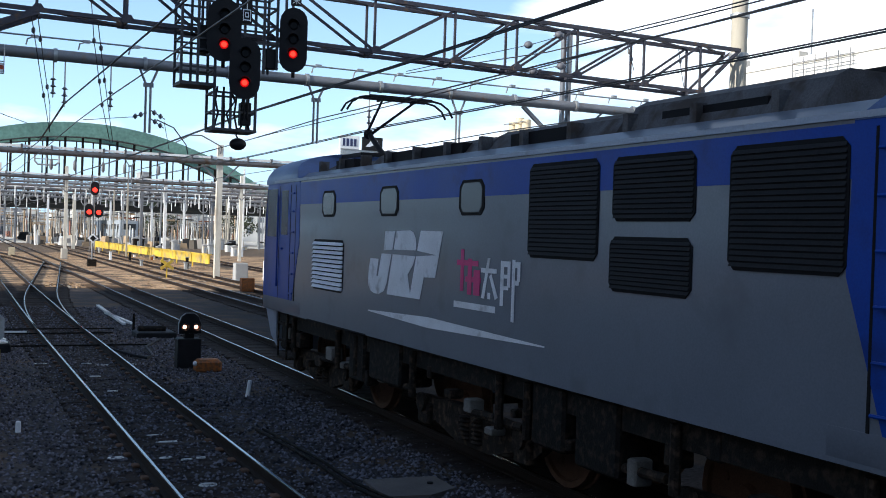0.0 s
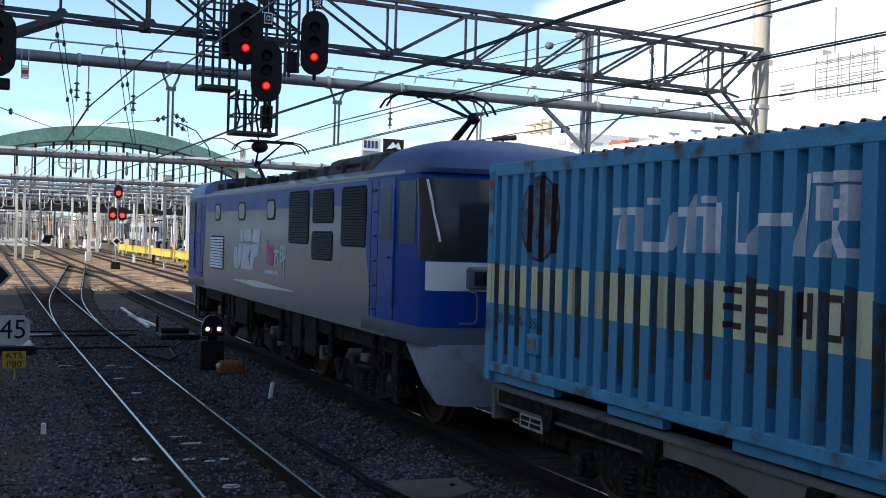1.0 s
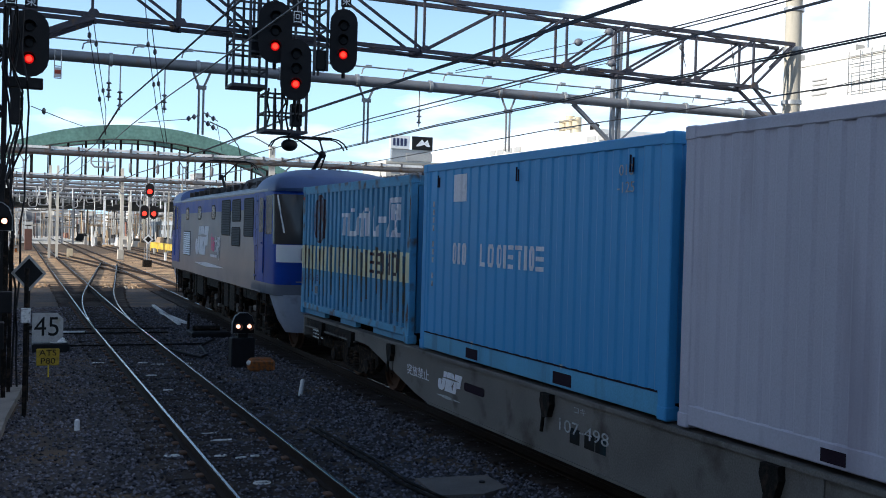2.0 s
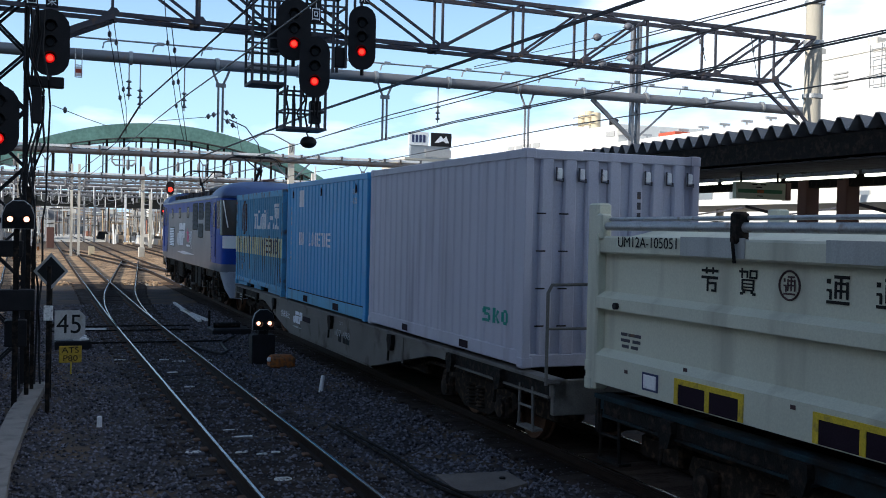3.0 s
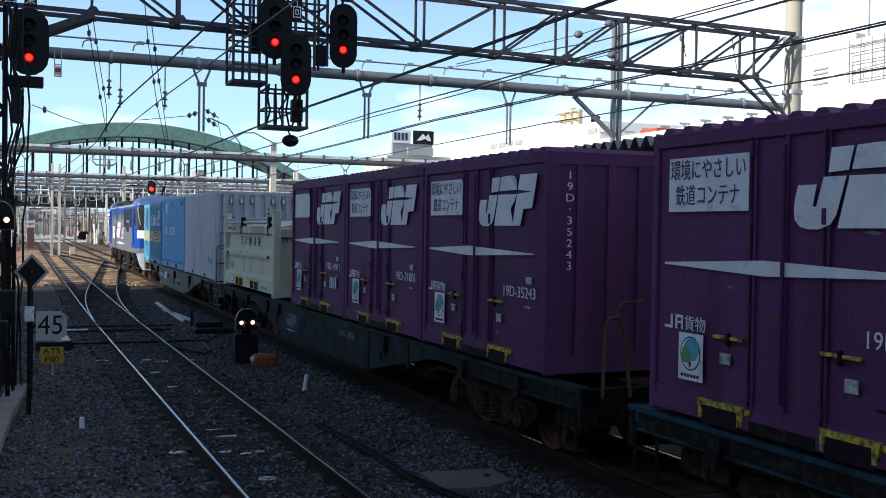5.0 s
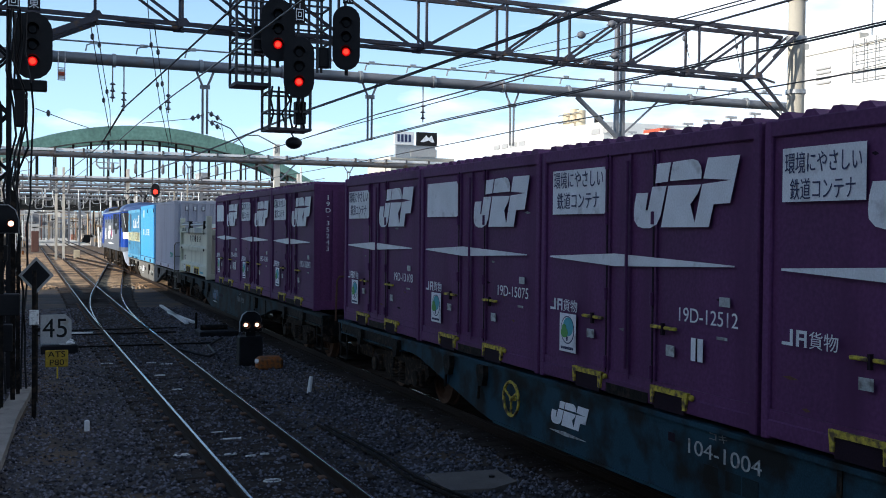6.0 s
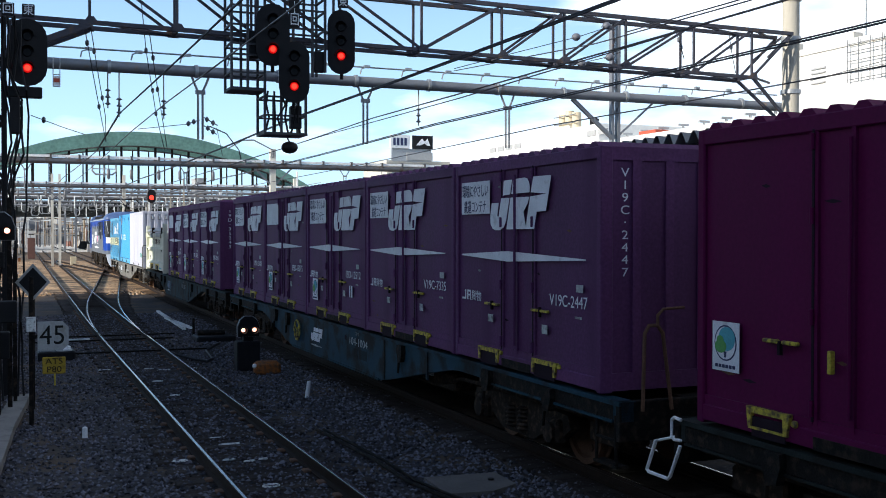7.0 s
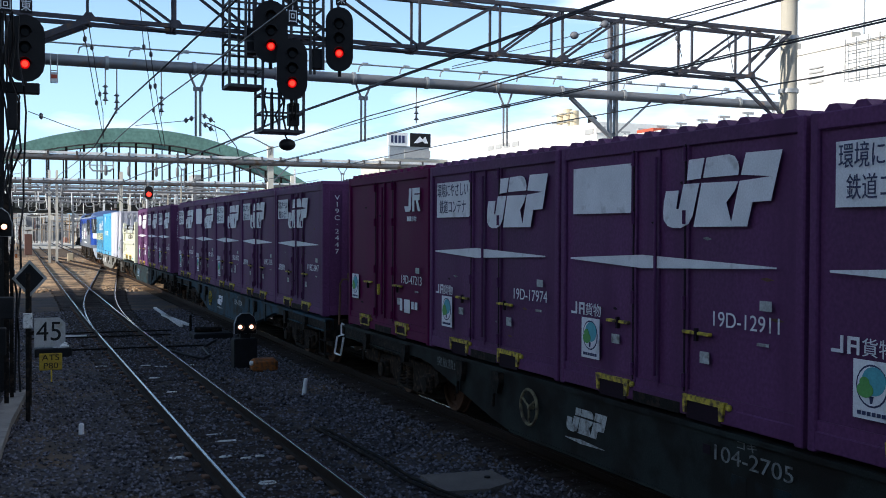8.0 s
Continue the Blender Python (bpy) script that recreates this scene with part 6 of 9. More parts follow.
        if form > 1:
            strokes = [(0, 0.04, 0.15, 0.185), (0.0, 0.05, 0.09, 0.11), (0.03, 0.055, 0.03, 0.1), (0.0, 0.24, 0.0, 0.024), (0.08, 0.24, 0.19, 0.215), (0.085, 0.11, 0.04, 0.17), (0.205, 0.23, 0.04, 0.17), (0.14, 0.165, 0.04, 0.2), (0.09, 0.22, 0.145, 0.165), (0.09, 0.22, 0.09, 0.108)]
        part("black_mark", paint(shape(), [rect(y - u0, y - u1, 1.135 + v0, 1.135 + v1) for u0, u1, v0, v1 in strokes], inner, 0.006), M["ink_black"], t, "black painted strokes", smooth=False)
    c = a(22.885)
    part("ring_mark", pipe(shape(), [(-HX + 0.094, c + 0.12 * math.cos(k * math.pi / 10), 1.245 + 0.115 * math.sin(k * math.pi / 10)) for k in range(21)], 0.009, 5), M["brown_mark"], t, "dark oval ring")
    part("ring_strokes", paint(shape(), [rect(c + 0.07, c + 0.05, 1.27, 1.30), rect(c + 0.07, c + 0.04, 1.235, 1.25), rect(c + 0.05, c + 0.035, 1.19, 1.245), rect(c + 0.07, c - 0.07, 1.17, 1.185), rect(c + 0.02, c - 0.06, 1.305, 1.32), rect(c + 0.025, c + 0.01, 1.20, 1.295), rect(c - 0.055, c - 0.07, 1.20, 1.295), rect(c - 0.015, c - 0.03, 1.20, 1.31), rect(c + 0.015, c - 0.06, 1.275, 1.288), rect(c + 0.015, c - 0.06, 1.24, 1.252)], inner, 0.006), M["brown_mark"], t, "dark strokes inside the ring", smooth=False)
    writing("side_code", "UM12A-105051", 0.15, M["ink_black"], t, Matrix.Translation((-HX - 0.008, a(20.97), 1.545)) @ FLANK, 1.02, "dark container code", height=0.10)
    for z, ends in ((0.48, (20.40, 20.53, 20.57, 20.70)), (0.54, (20.38, 20.55, 20.60, 20.74)), (0.60, (20.38, 20.50, 20.52, 20.75))):
        for u0, u1 in (ends[:2], ends[2:]):
            part("small_bar", paint(shape(), [rect(a(u0), a(u1), z, z + 0.032)], inner, 0.006), M["truss"], t, "small dim bar", smooth=False)
    for s_, z in ((20.62, 0.25), (21.62, 0.40), (23.05, 0.30)):
        part("rust_spot", paint(shape(), [rect(a(s_), a(s_ + 0.06), z, z + 0.035)], flat, 0.006), M["brown_mark"], t, "small rusty scrape", smooth=False)
    for s0, s1 in ((21.53, 22.45), (23.4, 24.9)):
        part("cover_flap", paint(shape(), [rect(a(s0), a(s1), 1.44, 1.61)], flat, 0.010), M["cover_grey"], t, "grey cover flap", smooth=False)
    part("square_label", paint(shape(), [rect(a(20.95), a(21.22), 0.14, 0.31)], flat, 0.008), M["ink"], t, "dark framed label", smooth=False)
    part("square_label_paper", paint(shape(), [rect(a(20.98), a(21.19), 0.16, 0.29)], flat, 0.013), M["white"], t, "white paper", smooth=False)
    part("teal_bar", paint(shape(), [rect(a(24.55), a(25.25), 0.14, 0.2)], flat, 0.007), M["teal_mark"], t, "pale teal bar", smooth=False)
    for s_, z in ((20.45, 0.90), (25.4, 0.90)):
        part("knob", rod(shape(), (-HX - 0.04, a(s_), z), (-HX + 0.02, a(s_), z), 0.035, 10), M["black"], t, "black knob")
    writing("end_code", "UM12   A-", 0.2, M["ink"], t, Matrix.Translation((-0.66, -HY + 0.095, 1.31)) @ HEADON, 0.74, "dark code", height=0.12)
    return mover(t, 19.84 + HY)


build_striped_container()
build_bright_blue_container()
build_grey_container()
build_open_container()


# ---- the locomotive ----
def plan_ring(z, half, y_in, y_side, bulge, inset=0.0):
    """Plan of a cab end (towards -y) at one height: from the inner edge round the nose to the other side."""
    h = half - inset
    return [(-h, y_in, z), (-h, y_side, z), (-h + 0.05, y_side - 0.10, z), (-h + 0.16, y_side - 0.2 - bulge * 0.1, z), (-h * 0.5, y_side - 0.24 - bulge * 0.7, z), (0, y_side - 0.25 - bulge, z),
            (h * 0.5, y_side - 0.24 - bulge * 0.7, z), (h - 0.16, y_side - 0.2 - bulge * 0.1, z), (h - 0.05, y_side - 0.10, z), (h, y_side, z), (h, y_in, z)]


def mirrored(bm, flip):
    if flip:
        bmesh.ops.transform(bm, matrix=Matrix.Diagonal((-1, -1, 1, 1)), verts=bm.verts[:])
    return bm


def grille(parent, y0, y1, z0, z1, n, x, bright=False):
    """A louvred opening on the side that faces -x (or +x when x > 0)."""
    sx = -1 if x < 0 else 1
    k, e = 0.07, 0.025
    outline = [(y1 - e + k, z0 - e), (y0 + e - k, z0 - e), (y0 + e, z0 - e + k), (y0 + e, z1 + e - k), (y0 + e - k, z1 + e), (y1 - e + k, z1 + e), (y1 - e, z1 + e - k), (y1 - e, z0 - e + k)]
    g = part("grille", slab(shape(), outline, "x", *sorted((x - sx * 0.02, x + sx * 0.003))), M["seam_dark"], parent, "dark louvred grille with rounded corners", smooth=False)
    step = (z1 - z0) / n
    for i in range(n):
        z = z0 + i * step
        bm = shape()
        quad_strip(bm, [[(x + sx * 0.003, y, z + 0.1 * step), (x + sx * (0.035 if bright else 0.016), y, z + 0.1 * step), (x + sx * (0.022 if bright else 0.012), y, z + 0.3 * step), (x + sx * 0.003, y, z + 0.8 * step)] for y in (y1, y0)])
        part("slat", bm, M["sky_toned_slats"] if bright else M["black"], g, smooth=False)


def build_locomotive():
    t = thing("locomotive", (0, 0, 0), "blue and grey electric freight locomotive with raised pantographs", "locomotive")
    H, ZB, ZT = 1.44, 1.26, 3.55
    c = lambda s: -(s + 9.9)          # place along the body from distance behind the reference point
    bm = shape()
    box(bm, -H, H, c(-3.2), c(-16.6), ZB, 3.50)
    quad_strip(bm, [[(-H, y, 3.50), (-H + 0.05, y, ZT), (-H + 0.22, y, ZT + 0.10), (H - 0.22, y, ZT + 0.10), (H - 0.05, y, ZT), (H, y, 3.50)] for y in (c(-3.2), c(-16.6))])
    part("body", bm, M["loco_grey"], t, "grey body side", smooth=False)
    # upper blue band, both sides
    for sx in (-1, 1):
        bm = shape()
        y0, y1 = c(-16.4), c(-3.6)
        box(bm, *sorted((sx * (H + 0.004), sx * (H - 0.02))), y1, y0, 3.11, 3.47)
        part("upper_band", bm, M["loco_blue"], t, "blue upper band", smooth=False)
        bm = shape()
        box(bm, *sorted((sx * (H + 0.02), sx * (H - 0.02))), c(-2.6), c(-17.2), 3.50, 3.545)
        part("rain_strip", bm, M["loco_light"], t, "pale rain strip", smooth=False)
    for flip in (False, True):
        # lower sill, blue cab, white band, glass, forehead, dome, skirt
        e = lambda s: c(s)
        bm = quad_strip(shape(), [plan_ring(z, H + 0.002, c(-4.2), c(-2.02), 0.10, i) for z, i in ((ZB, 0.02), (1.30, 0.0), (1.50, 0.0))])
        part("front_sill", mirrored(bm, flip), M["loco_grey"], t)
        rings = []
        for z, s_in, s_out in ((1.50, -3.74, -2.02), (2.02, -3.92, -2.02), (2.48, -4.08, -2.03), (3.05, -4.06, -2.08), (3.46, -4.05, -2.16), (3.54, -4.05, -2.2)):
            rings.append(plan_ring(z, H + 0.006, c(s_in), c(s_out), 0.10))
        part("cab", mirrored(quad_strip(shape(), rings), flip), M["loco_blue"], t, "blue cab end")
        # white band across the nose
        rings = []
        for z in (1.975, 2.345):
            rr = plan_ring(z, H + 0.012, c(-2.2), c(-2.02), 0.10)[2:9]
            rings.append([(x, y - 0.006, zz) for x, y, zz in rr] + [(x, y + 0.03, zz) for x, y, zz in rr[::-1]])
        part("white_band", mirrored(quad_strip(shape(), rings), flip), M["band_white"], t, "white band across the nose")
        # windscreen, wrapped round the corners
        rings = []
        for z, s_out in ((2.36, -2.03), (3.0, -2.07), (3.42, -2.15)):
            rr = plan_ring(z, H + 0.012, c(-2.2), c(s_out), 0.10)[1:10]
            rings.append([(x, y - 0.008, zz) for x, y, zz in rr] + [(x, y + 0.03, zz) for x, y, zz in rr[::-1]])
        w = part("windscreen", mirrored(quad_strip(shape(), rings), flip), M["glass"], t, "dark wraparound windscreen")
        bm = shape()
        for x0, x1, y0, y1 in ((-1.27, -1.385, -1.795, -1.99), (1.27, 1.385, -1.795, -1.99)):
            bar(bm, (x0, c(y0), 2.60), (x1, c(y1), 3.40), 0.03, 0.02)
        part("screen_pillar", mirrored(bm, flip), M["white"], w, "thin bright screen pillars", smooth=False)
        for x0, x1 in ((-0.55, -0.2), (0.6, 0.3)):
            part("wiper", mirrored(bar(shape(), (x0, c(-1.66), 2.36), (x1, c(-1.74), 2.95), 0.03, 0.03), flip), M["black"], w, smooth=False)
        # side cab window
        for sx in (-1, 1):
            bm = shape()
            box(bm, *sorted((sx * (H + 0.012), sx * (H - 0.01))), c(-2.2), c(-2.78), 2.56, 3.40, 0.0)
            part("side_window", mirrored(bm, flip), M["cab_glass"], t, "dark cab side window", smooth=False)
            bm = shape()
            box(bm, *sorted((sx * (H + 0.010), sx * (H - 0.03))), c(-2.95), c(-3.56), 1.52, 3.46, 0.0)
            d = part("door", mirrored(bm, flip), M["loco_blue"], t, "blue cab door", smooth=False)
            bm = shape()
            box(bm, *sorted((sx * (H + 0.014), sx * (H - 0.02))), c(-3.06), c(-3.44), 2.6, 3.36, 0.0)
            part("door_window", mirrored(bm, flip), M["cab_glass"], d, smooth=False)
            bm = shape()
            for y in (c(-2.93), c(-3.58), c(-3.86)):
                box(bm, *sorted((sx * (H + 0.008), sx * (H - 0.02))), y - 0.012, y + 0.012, 1.5, 3.44)
            part("door_seam", mirrored(bm, flip), M["seam_dark"], d, "dark seams beside the door", smooth=False)
            for z in (1.62, 1.95, 2.3, 2.65, 3.0, 3.3):
                part("step_rung", mirrored(rod(shape(), (sx * (H + 0.03), c(-3.62), z), (sx * (H + 0.03), c(-3.82), z), 0.014, 6), flip), M["loco_blue"], d)
            bm = shape()
            rod(bm, (sx * (H + 0.03), c(-2.9), 1.7), (sx * (H + 0.03), c(-2.9), 3.3), 0.015, 6)
            rod(bm, (sx * (H + 0.03), c(-3.08), 2.36), (sx * (H + 0.03), c(-3.18), 2.36), 0.02, 6)
            part("grab_rail", mirrored(bm, flip), M["loco_blue"], d)
        # headlights
        for sx in (-1, 1):
            bm = shape()
            x = sx * 0.575
            y = c(-1.655)
            box(bm, x - 0.34, x + 0.34, y - 0.02, y + 0.14, 2.0, 2.29, 0.03)
            h = part("headlight", mirrored(bm, flip), M["loco_grey"], t, "grey headlight frame", smooth=False)
            part("headlight_glass", mirrored(box(shape(), x - 0.29, x + 0.29, y - 0.028, y + 0.10, 2.03, 2.26, 0.025), flip), M["glass"], h, "dark headlight glass", smooth=False)
            bm = shape()
            turned(bm, [(0.075, y - 0.042), (0.075, y + 0.02)], "y", (x - 0.1, 0, 2.145), 14)
            turned(bm, [(0.075, y - 0.042), (0.075, y + 0.02)], "y", (x + 0.12, 0, 2.145), 14)
            part("reflector", mirrored(bm, flip), M["lens_off"], h)
            bm = shape()
            pipe(bm, [(sx * 0.88, y + 0.03, 1.97), (sx * 0.84, y - 0.05, 1.96), (sx * 0.82, y - 0.06, 1.90), (sx * 0.82, y - 0.06, 1.62), (sx * 0.85, y - 0.05, 1.57), (sx * 1.02, y + 0.03, 1.565)], 0.014, 6)
            part("nose_rail", mirrored(bm, flip), M["loco_grey"], t)
        # roof dome over the cab
        rings = []
        for s, hx, z, back in ((-2.10, H + 0.015, 3.49, -4.05), (-2.06, H + 0.01, 3.55, -3.95), (-2.08, H - 0.02, 3.65, -3.80), (-2.14, H - 0.08, 3.75, -3.66), (-2.28, H - 0.17, 3.83, -3.55), (-2.50, H - 0.31, 3.90, -3.48), (-2.76, H - 0.52, 3.965, -3.45), (-2.98, H - 0.80, 4.015, -3.47), (-3.16, H - 1.05, 4.035, -3.5)):
            rings.append(plan_ring(z, hx, c(back), c(s), 0.10))
        part("cab_roof", mirrored(quad_strip(shape(), rings), flip), M["loco_roofblue"], t, "smooth blue cab roof")
        # skirt below the nose
        rings = []
        for z, i, s in ((0.48, 0.30, -2.05), (0.75, 0.16, -1.99), (1.28, 0.05, -1.97)):
            rr = plan_ring(z, H - 0.02, c(-2.1 - (z - 0.48) * 0.7), c(s), 0.10, i)
            rings.append(rr)
        part("skirt", mirrored(quad_strip(shape(), rings), flip), M["loco_light"], t, "pale grey front skirt")
        bm = shape()
        rod(bm, (0, c(-1.7), 0.88), (0, c(-1.15), 0.88), 0.12, 10)
        box(bm, -0.17, 0.17, c(-1.25), c(-0.95), 0.70, 1.06, 0.03)
        part("coupler", mirrored(bm, flip), M["dark"], t)
        bm = shape()
        pipe(bm, [(-0.58, c(-2.0), 0.95), (-0.58, c(-1.90), 0.93), (-0.54, c(-1.85), 0.80), (-0.46, c(-1.82), 0.64), (-0.30, c(-1.8), 0.52)], 0.03, 8)
        k = part("brake_hose", mirrored(bm, flip), M["black"], t)
        bm = ball(shape(), (-0.58, c(-1.93), 0.95), 0.055)
        part("hose_cock", mirrored(bm, flip), M["chrome"], k)
    # side details on both flanks
    for sx in (-1, 1):
        x = sx * H
        for s0, s1 in ((-14.59, -13.98), (-12.21, -11.56), (-9.79, -9.17)):
            bm = shape()
            y0, y1 = c(s0), c(s1)
            outline = [(y1 + 0.08, 2.90), (y0 - 0.08, 2.90), (y0, 2.98), (y0, 3.22), (y0 - 0.08, 3.30), (y1 + 0.08, 3.30), (y1, 3.22), (y1, 2.98)]
            slab(bm, outline, "x", *sorted((x + sx * 0.008, x - sx * 0.02)))
            w = part("window", bm, M["seam_dark"], t, "small window with rounded corners", smooth=False)
            cy, cz = (y0 + y1) / 2, 3.10
            bm = slab(shape(), [(cy + (u - cy) * 0.82, cz + (v - cz) * 0.82) for u, v in outline], "x", *sorted((x + sx * 0.012, x - sx * 0.01)))
            part("pane", bm, M["pane_bright"], w, smooth=False)
        grille(t, c(-14.95), c(-13.6), 1.80, 2.53, 11, x + sx * 0.004, True)
        grille(t, c(-8.18), c(-6.98), 2.50, 3.38, 20, x + sx * 0.006)
        grille(t, c(-6.72), c(-5.64), 2.86, 3.37, 12, x + sx * 0.006)
        grille(t, c(-6.74), c(-5.66), 2.25, 2.68, 11, x + sx * 0.006)
        grille(t, c(-5.2), c(-4.1), 2.50, 3.37, 20, x + sx * 0.006)
        bm = shape()
        box(bm, *sorted((x + sx * 0.006, x - sx * 0.02)), c(-12.6), c(-15.2), 1.255, 1.275)
        part("sill_seam", bm, M["seam_dark"], t, smooth=False)
    flat = [(-9, -H), (9, -H)]
    part("operator_mark", paint(shape(), slant_mark(c(-12.55), 1.86, 2.36, 0.86), flat, 0.006), M["mark"], t, "white slanted block mark", smooth=False)
    part("stripe", paint(shape(), swoosh(c(-12.52), 1.55, 4.7, 0.13), flat, 0.006), M["mark"], t, "tapered white stripe", smooth=False)
    y = c(-9.82)
    pink = [rect(y - 0.02, y - 0.55, 2.34, 2.40), rect(y - 0.12, y - 0.2, 2.05, 2.52), rect(y - 0.3, y - 0.4, 2.02, 2.42), rect(y - 0.45, y - 0.6, 2.02, 2.3), rect(y - 0.25, y - 0.62, 2.16, 2.22)]
    part("pink_mark", paint(shape(), pink, flat, 0.006), M["pink"], t, "pink painted strokes", smooth=False)
    y = c(-9.2)
    wht = [rect(y, y - 0.36, 2.28, 2.33), [(y - 0.02, 2.0), (y - 0.09, 2.0), (y - 0.21, 2.44), (y - 0.15, 2.44)][::-1], [(y - 0.2, 2.24), (y - 0.34, 2.0), (y - 0.40, 2.03), (y - 0.24, 2.28)][::-1],
           rect(y - 0.45, y - 0.52, 1.95, 2.4), rect(y - 0.45, y - 0.66, 2.36, 2.42), rect(y - 0.6, y - 0.66, 2.15, 2.42), rect(y - 0.7, y - 0.76, 1.80, 2.44), rect(y - 0.76, y - 0.87, 2.36, 2.42), rect(y - 0.81, y - 0.87, 2.22, 2.37), rect(y - 0.76, y - 0.84, 2.18, 2.23), rect(y - 0.52, y - 0.62, 2.24, 2.28), rect(y - 0.52, y - 0.62, 2.12, 2.16), rect(y - 0.17, y - 0.23, 2.0, 2.07)]
    part("white_strokes", paint(shape(), wht, flat, 0.006), M["mark"], t, "white painted strokes", smooth=False)
    part("mark_underline", paint(shape(), [rect(c(-9.85), c(-8.85), 1.86, 1.93)], flat, 0.006), M["mark"], t, "white bar", smooth=False)
    # roof equipment
    for s0, s1, hx, z in ((-15.8, -13.6, 0.95, 3.78), (-13.4, -9.9, 1.0, 3.85), (-9.7, -7.2, 1.02, 3.88), (-7.0, -4.6, 1.05, 3.95)):
        bm = quad_strip(shape(), [[(-hx - 0.15, y, 3.6), (-hx, y, z - 0.06), (-hx + 0.12, y, z), (hx - 0.12, y, z), (hx, y, z - 0.06), (hx + 0.15, y, 3.6)] for y in (c(s1), c(s0))])
        part("roof_cover", bm, M["loco_roof"], t, "sooty roof cover", smooth=False)
    for s0, s1 in ((-12.9, -11.9), (-11.6, -10.4), (-9.2, -8.0), (-6.5, -5.2), (-14.9, -14.1)):
        for sx in (-1, 1):
            part("roof_louvre", box(shape(), *sorted((sx * 1.13, sx * 0.9)), c(s1), c(s0), 3.64, 3.80), M["seam_dark"], t, "dark roof louvre", smooth=False)
    for sx in (-1, 1):
        for s in [-15.5 + 0.95 * i for i in range(12)]:
            part("cover_rib", box(shape(), *sorted((sx * 1.2, sx * 1.05)), c(s) - 0.04, c(s) + 0.04, 3.6, 3.82), M["loco_roof"], t, smooth=False)
    for s, x in ((-4.75, -0.55), (-4.75, 0.0), (-4.9, 0.5), (-15.9, -0.5), (-15.9, 0.4)):
        rows = []
        for i in range(5):
            rows += [(0.05, 0.06 * i), (0.10, 0.06 * i + 0.02), (0.05, 0.06 * i + 0.05)]
        part("roof_insulator", turned(shape(), rows, "z", (x, c(s), 3.64), 10), M["porcelain"], t)
    bm = shape()
    rod(bm, (0.10, c(-2.8), 3.9), (0.10, c(-2.8), 4.08), 0.02, 8)
    rod(bm, (-0.06, c(-2.8), 4.06), (0.30, c(-2.8), 4.10), 0.030, 10, 0.04)
    turned(bm, [(0.10, 0.0), (0.10, 0.03), (0.06, 0.06)], "z", (-0.22, c(-2.85), 3.98), 14)
    part("horn", bm, M["brown"], t, "dark red air horn")
    # pantographs: single arm, knee towards the middle
    for s_base, s_knee, s_head in ((-15.9, -16.45, -15.15), (-4.35, -3.58, -4.85)):
        yb, yh, yk = c(s_base), c(s_head), c(s_knee)
        side = 1 if yk > yb else -1
        bm = shape()
        for sx in (-0.5, 0.5):
            bar(bm, (sx, yb - 0.5, 3.98), (sx, yb + 0.5, 3.98), 0.06, 0.06)
        for d in (-0.5, 0.5):
            bar(bm, (-0.5, yb + d, 3.98), (0.5, yb + d, 3.98), 0.06, 0.06)
        p = part("pantograph", bm, M["black"], t, "dark single-arm pantograph", smooth=False)
        bm = shape()
        rod(bm, (0, yb - side * 0.2, 4.0), (0, yk, 4.44), 0.055, 10, 0.045)
        rod(bm, (0.12, yb + side * 0.1, 4.0), (0.05, yk + side * 0.10, 4.40), 0.02, 6)
        ball(bm, (0, yk, 4.42), 0.09)
        part("lower_arm", bm, M["black"], p)
        bm = shape()
        rod(bm, (-0.04, yk, 4.42), (-0.28, yh, 4.86), 0.028, 8, 0.02)
        rod(bm, (0.04, yk, 4.42), (0.28, yh, 4.86), 0.028, 8, 0.02)
        part("upper_arm", bm, M["black"], p)
        bm = shape()
        for d in (-0.14, 0.14):
            bar(bm, (-0.55, yh + d, 4.90), (0.55, yh + d, 4.90), 0.05, 0.05)
            for sx in (-1, 1):
                pipe(bm, [(sx * 0.55, yh + d, 4.90), (sx * 0.72, yh + d, 4.87), (sx * 0.86, yh + d, 4.78), (sx * 0.94, yh + d, 4.65)], 0.018, 6)
        bar(bm, (-0.3, yh - 0.16, 4.87), (-0.3, yh + 0.16, 4.87), 0.04, 0.04)
        bar(bm, (0.3, yh - 0.16, 4.87), (0.3, yh + 0.16, 4.87), 0.04, 0.04)
        part("pan_head", bm, M["black"], p)
    # underframe gear and three bogies
    for s0, s1, z in ((-13.5, -12.9, 0.55), (-12.7, -11.6, 0.66), (-8.2, -7.6, 0.6), (-7.4, -6.7, 0.55), (-16.9, -16.6, 0.6), (-3.2, -2.9, 0.6)):
        for sx in (-1, 1):
            part("equipment_box", box(shape(), *sorted((sx * 1.34, sx * 0.85)), c(s1), c(s0), z, 1.24, 0.03), M["dark"], t, "dark equipment box", smooth=False)
    part("frame", box(shape(), -1.3, 1.3, c(-2.5), c(-17.3), 1.0, 1.27), M["dark"], t, smooth=False)
    r6 = random.Random(21)
    for s in (-16.2, -14.0, -13.2, -11.2, -8.9, -8.3, -5.9, -3.9):
        for sx in (-1, 1):
            part("damper", rod(shape(), (sx * 1.33, c(s), 1.2), (sx * 1.33, c(s), 0.62), 0.05, 8), M["bogie"], t, "dusty upright damper")
            part("brake_pipe", rod(shape(), (sx * 1.25, c(s) + 0.2, 0.7), (sx * 1.25, c(s) + 0.9, 0.66), 0.045, 8), M["bogie"], t)
    for k in range(26):
        s = -16.6 + k * 0.53
        sx = -1
        w_, h_ = r6.uniform(0.1, 0.3), r6.uniform(0.08, 0.25)
        z = r6.uniform(0.45, 1.0)
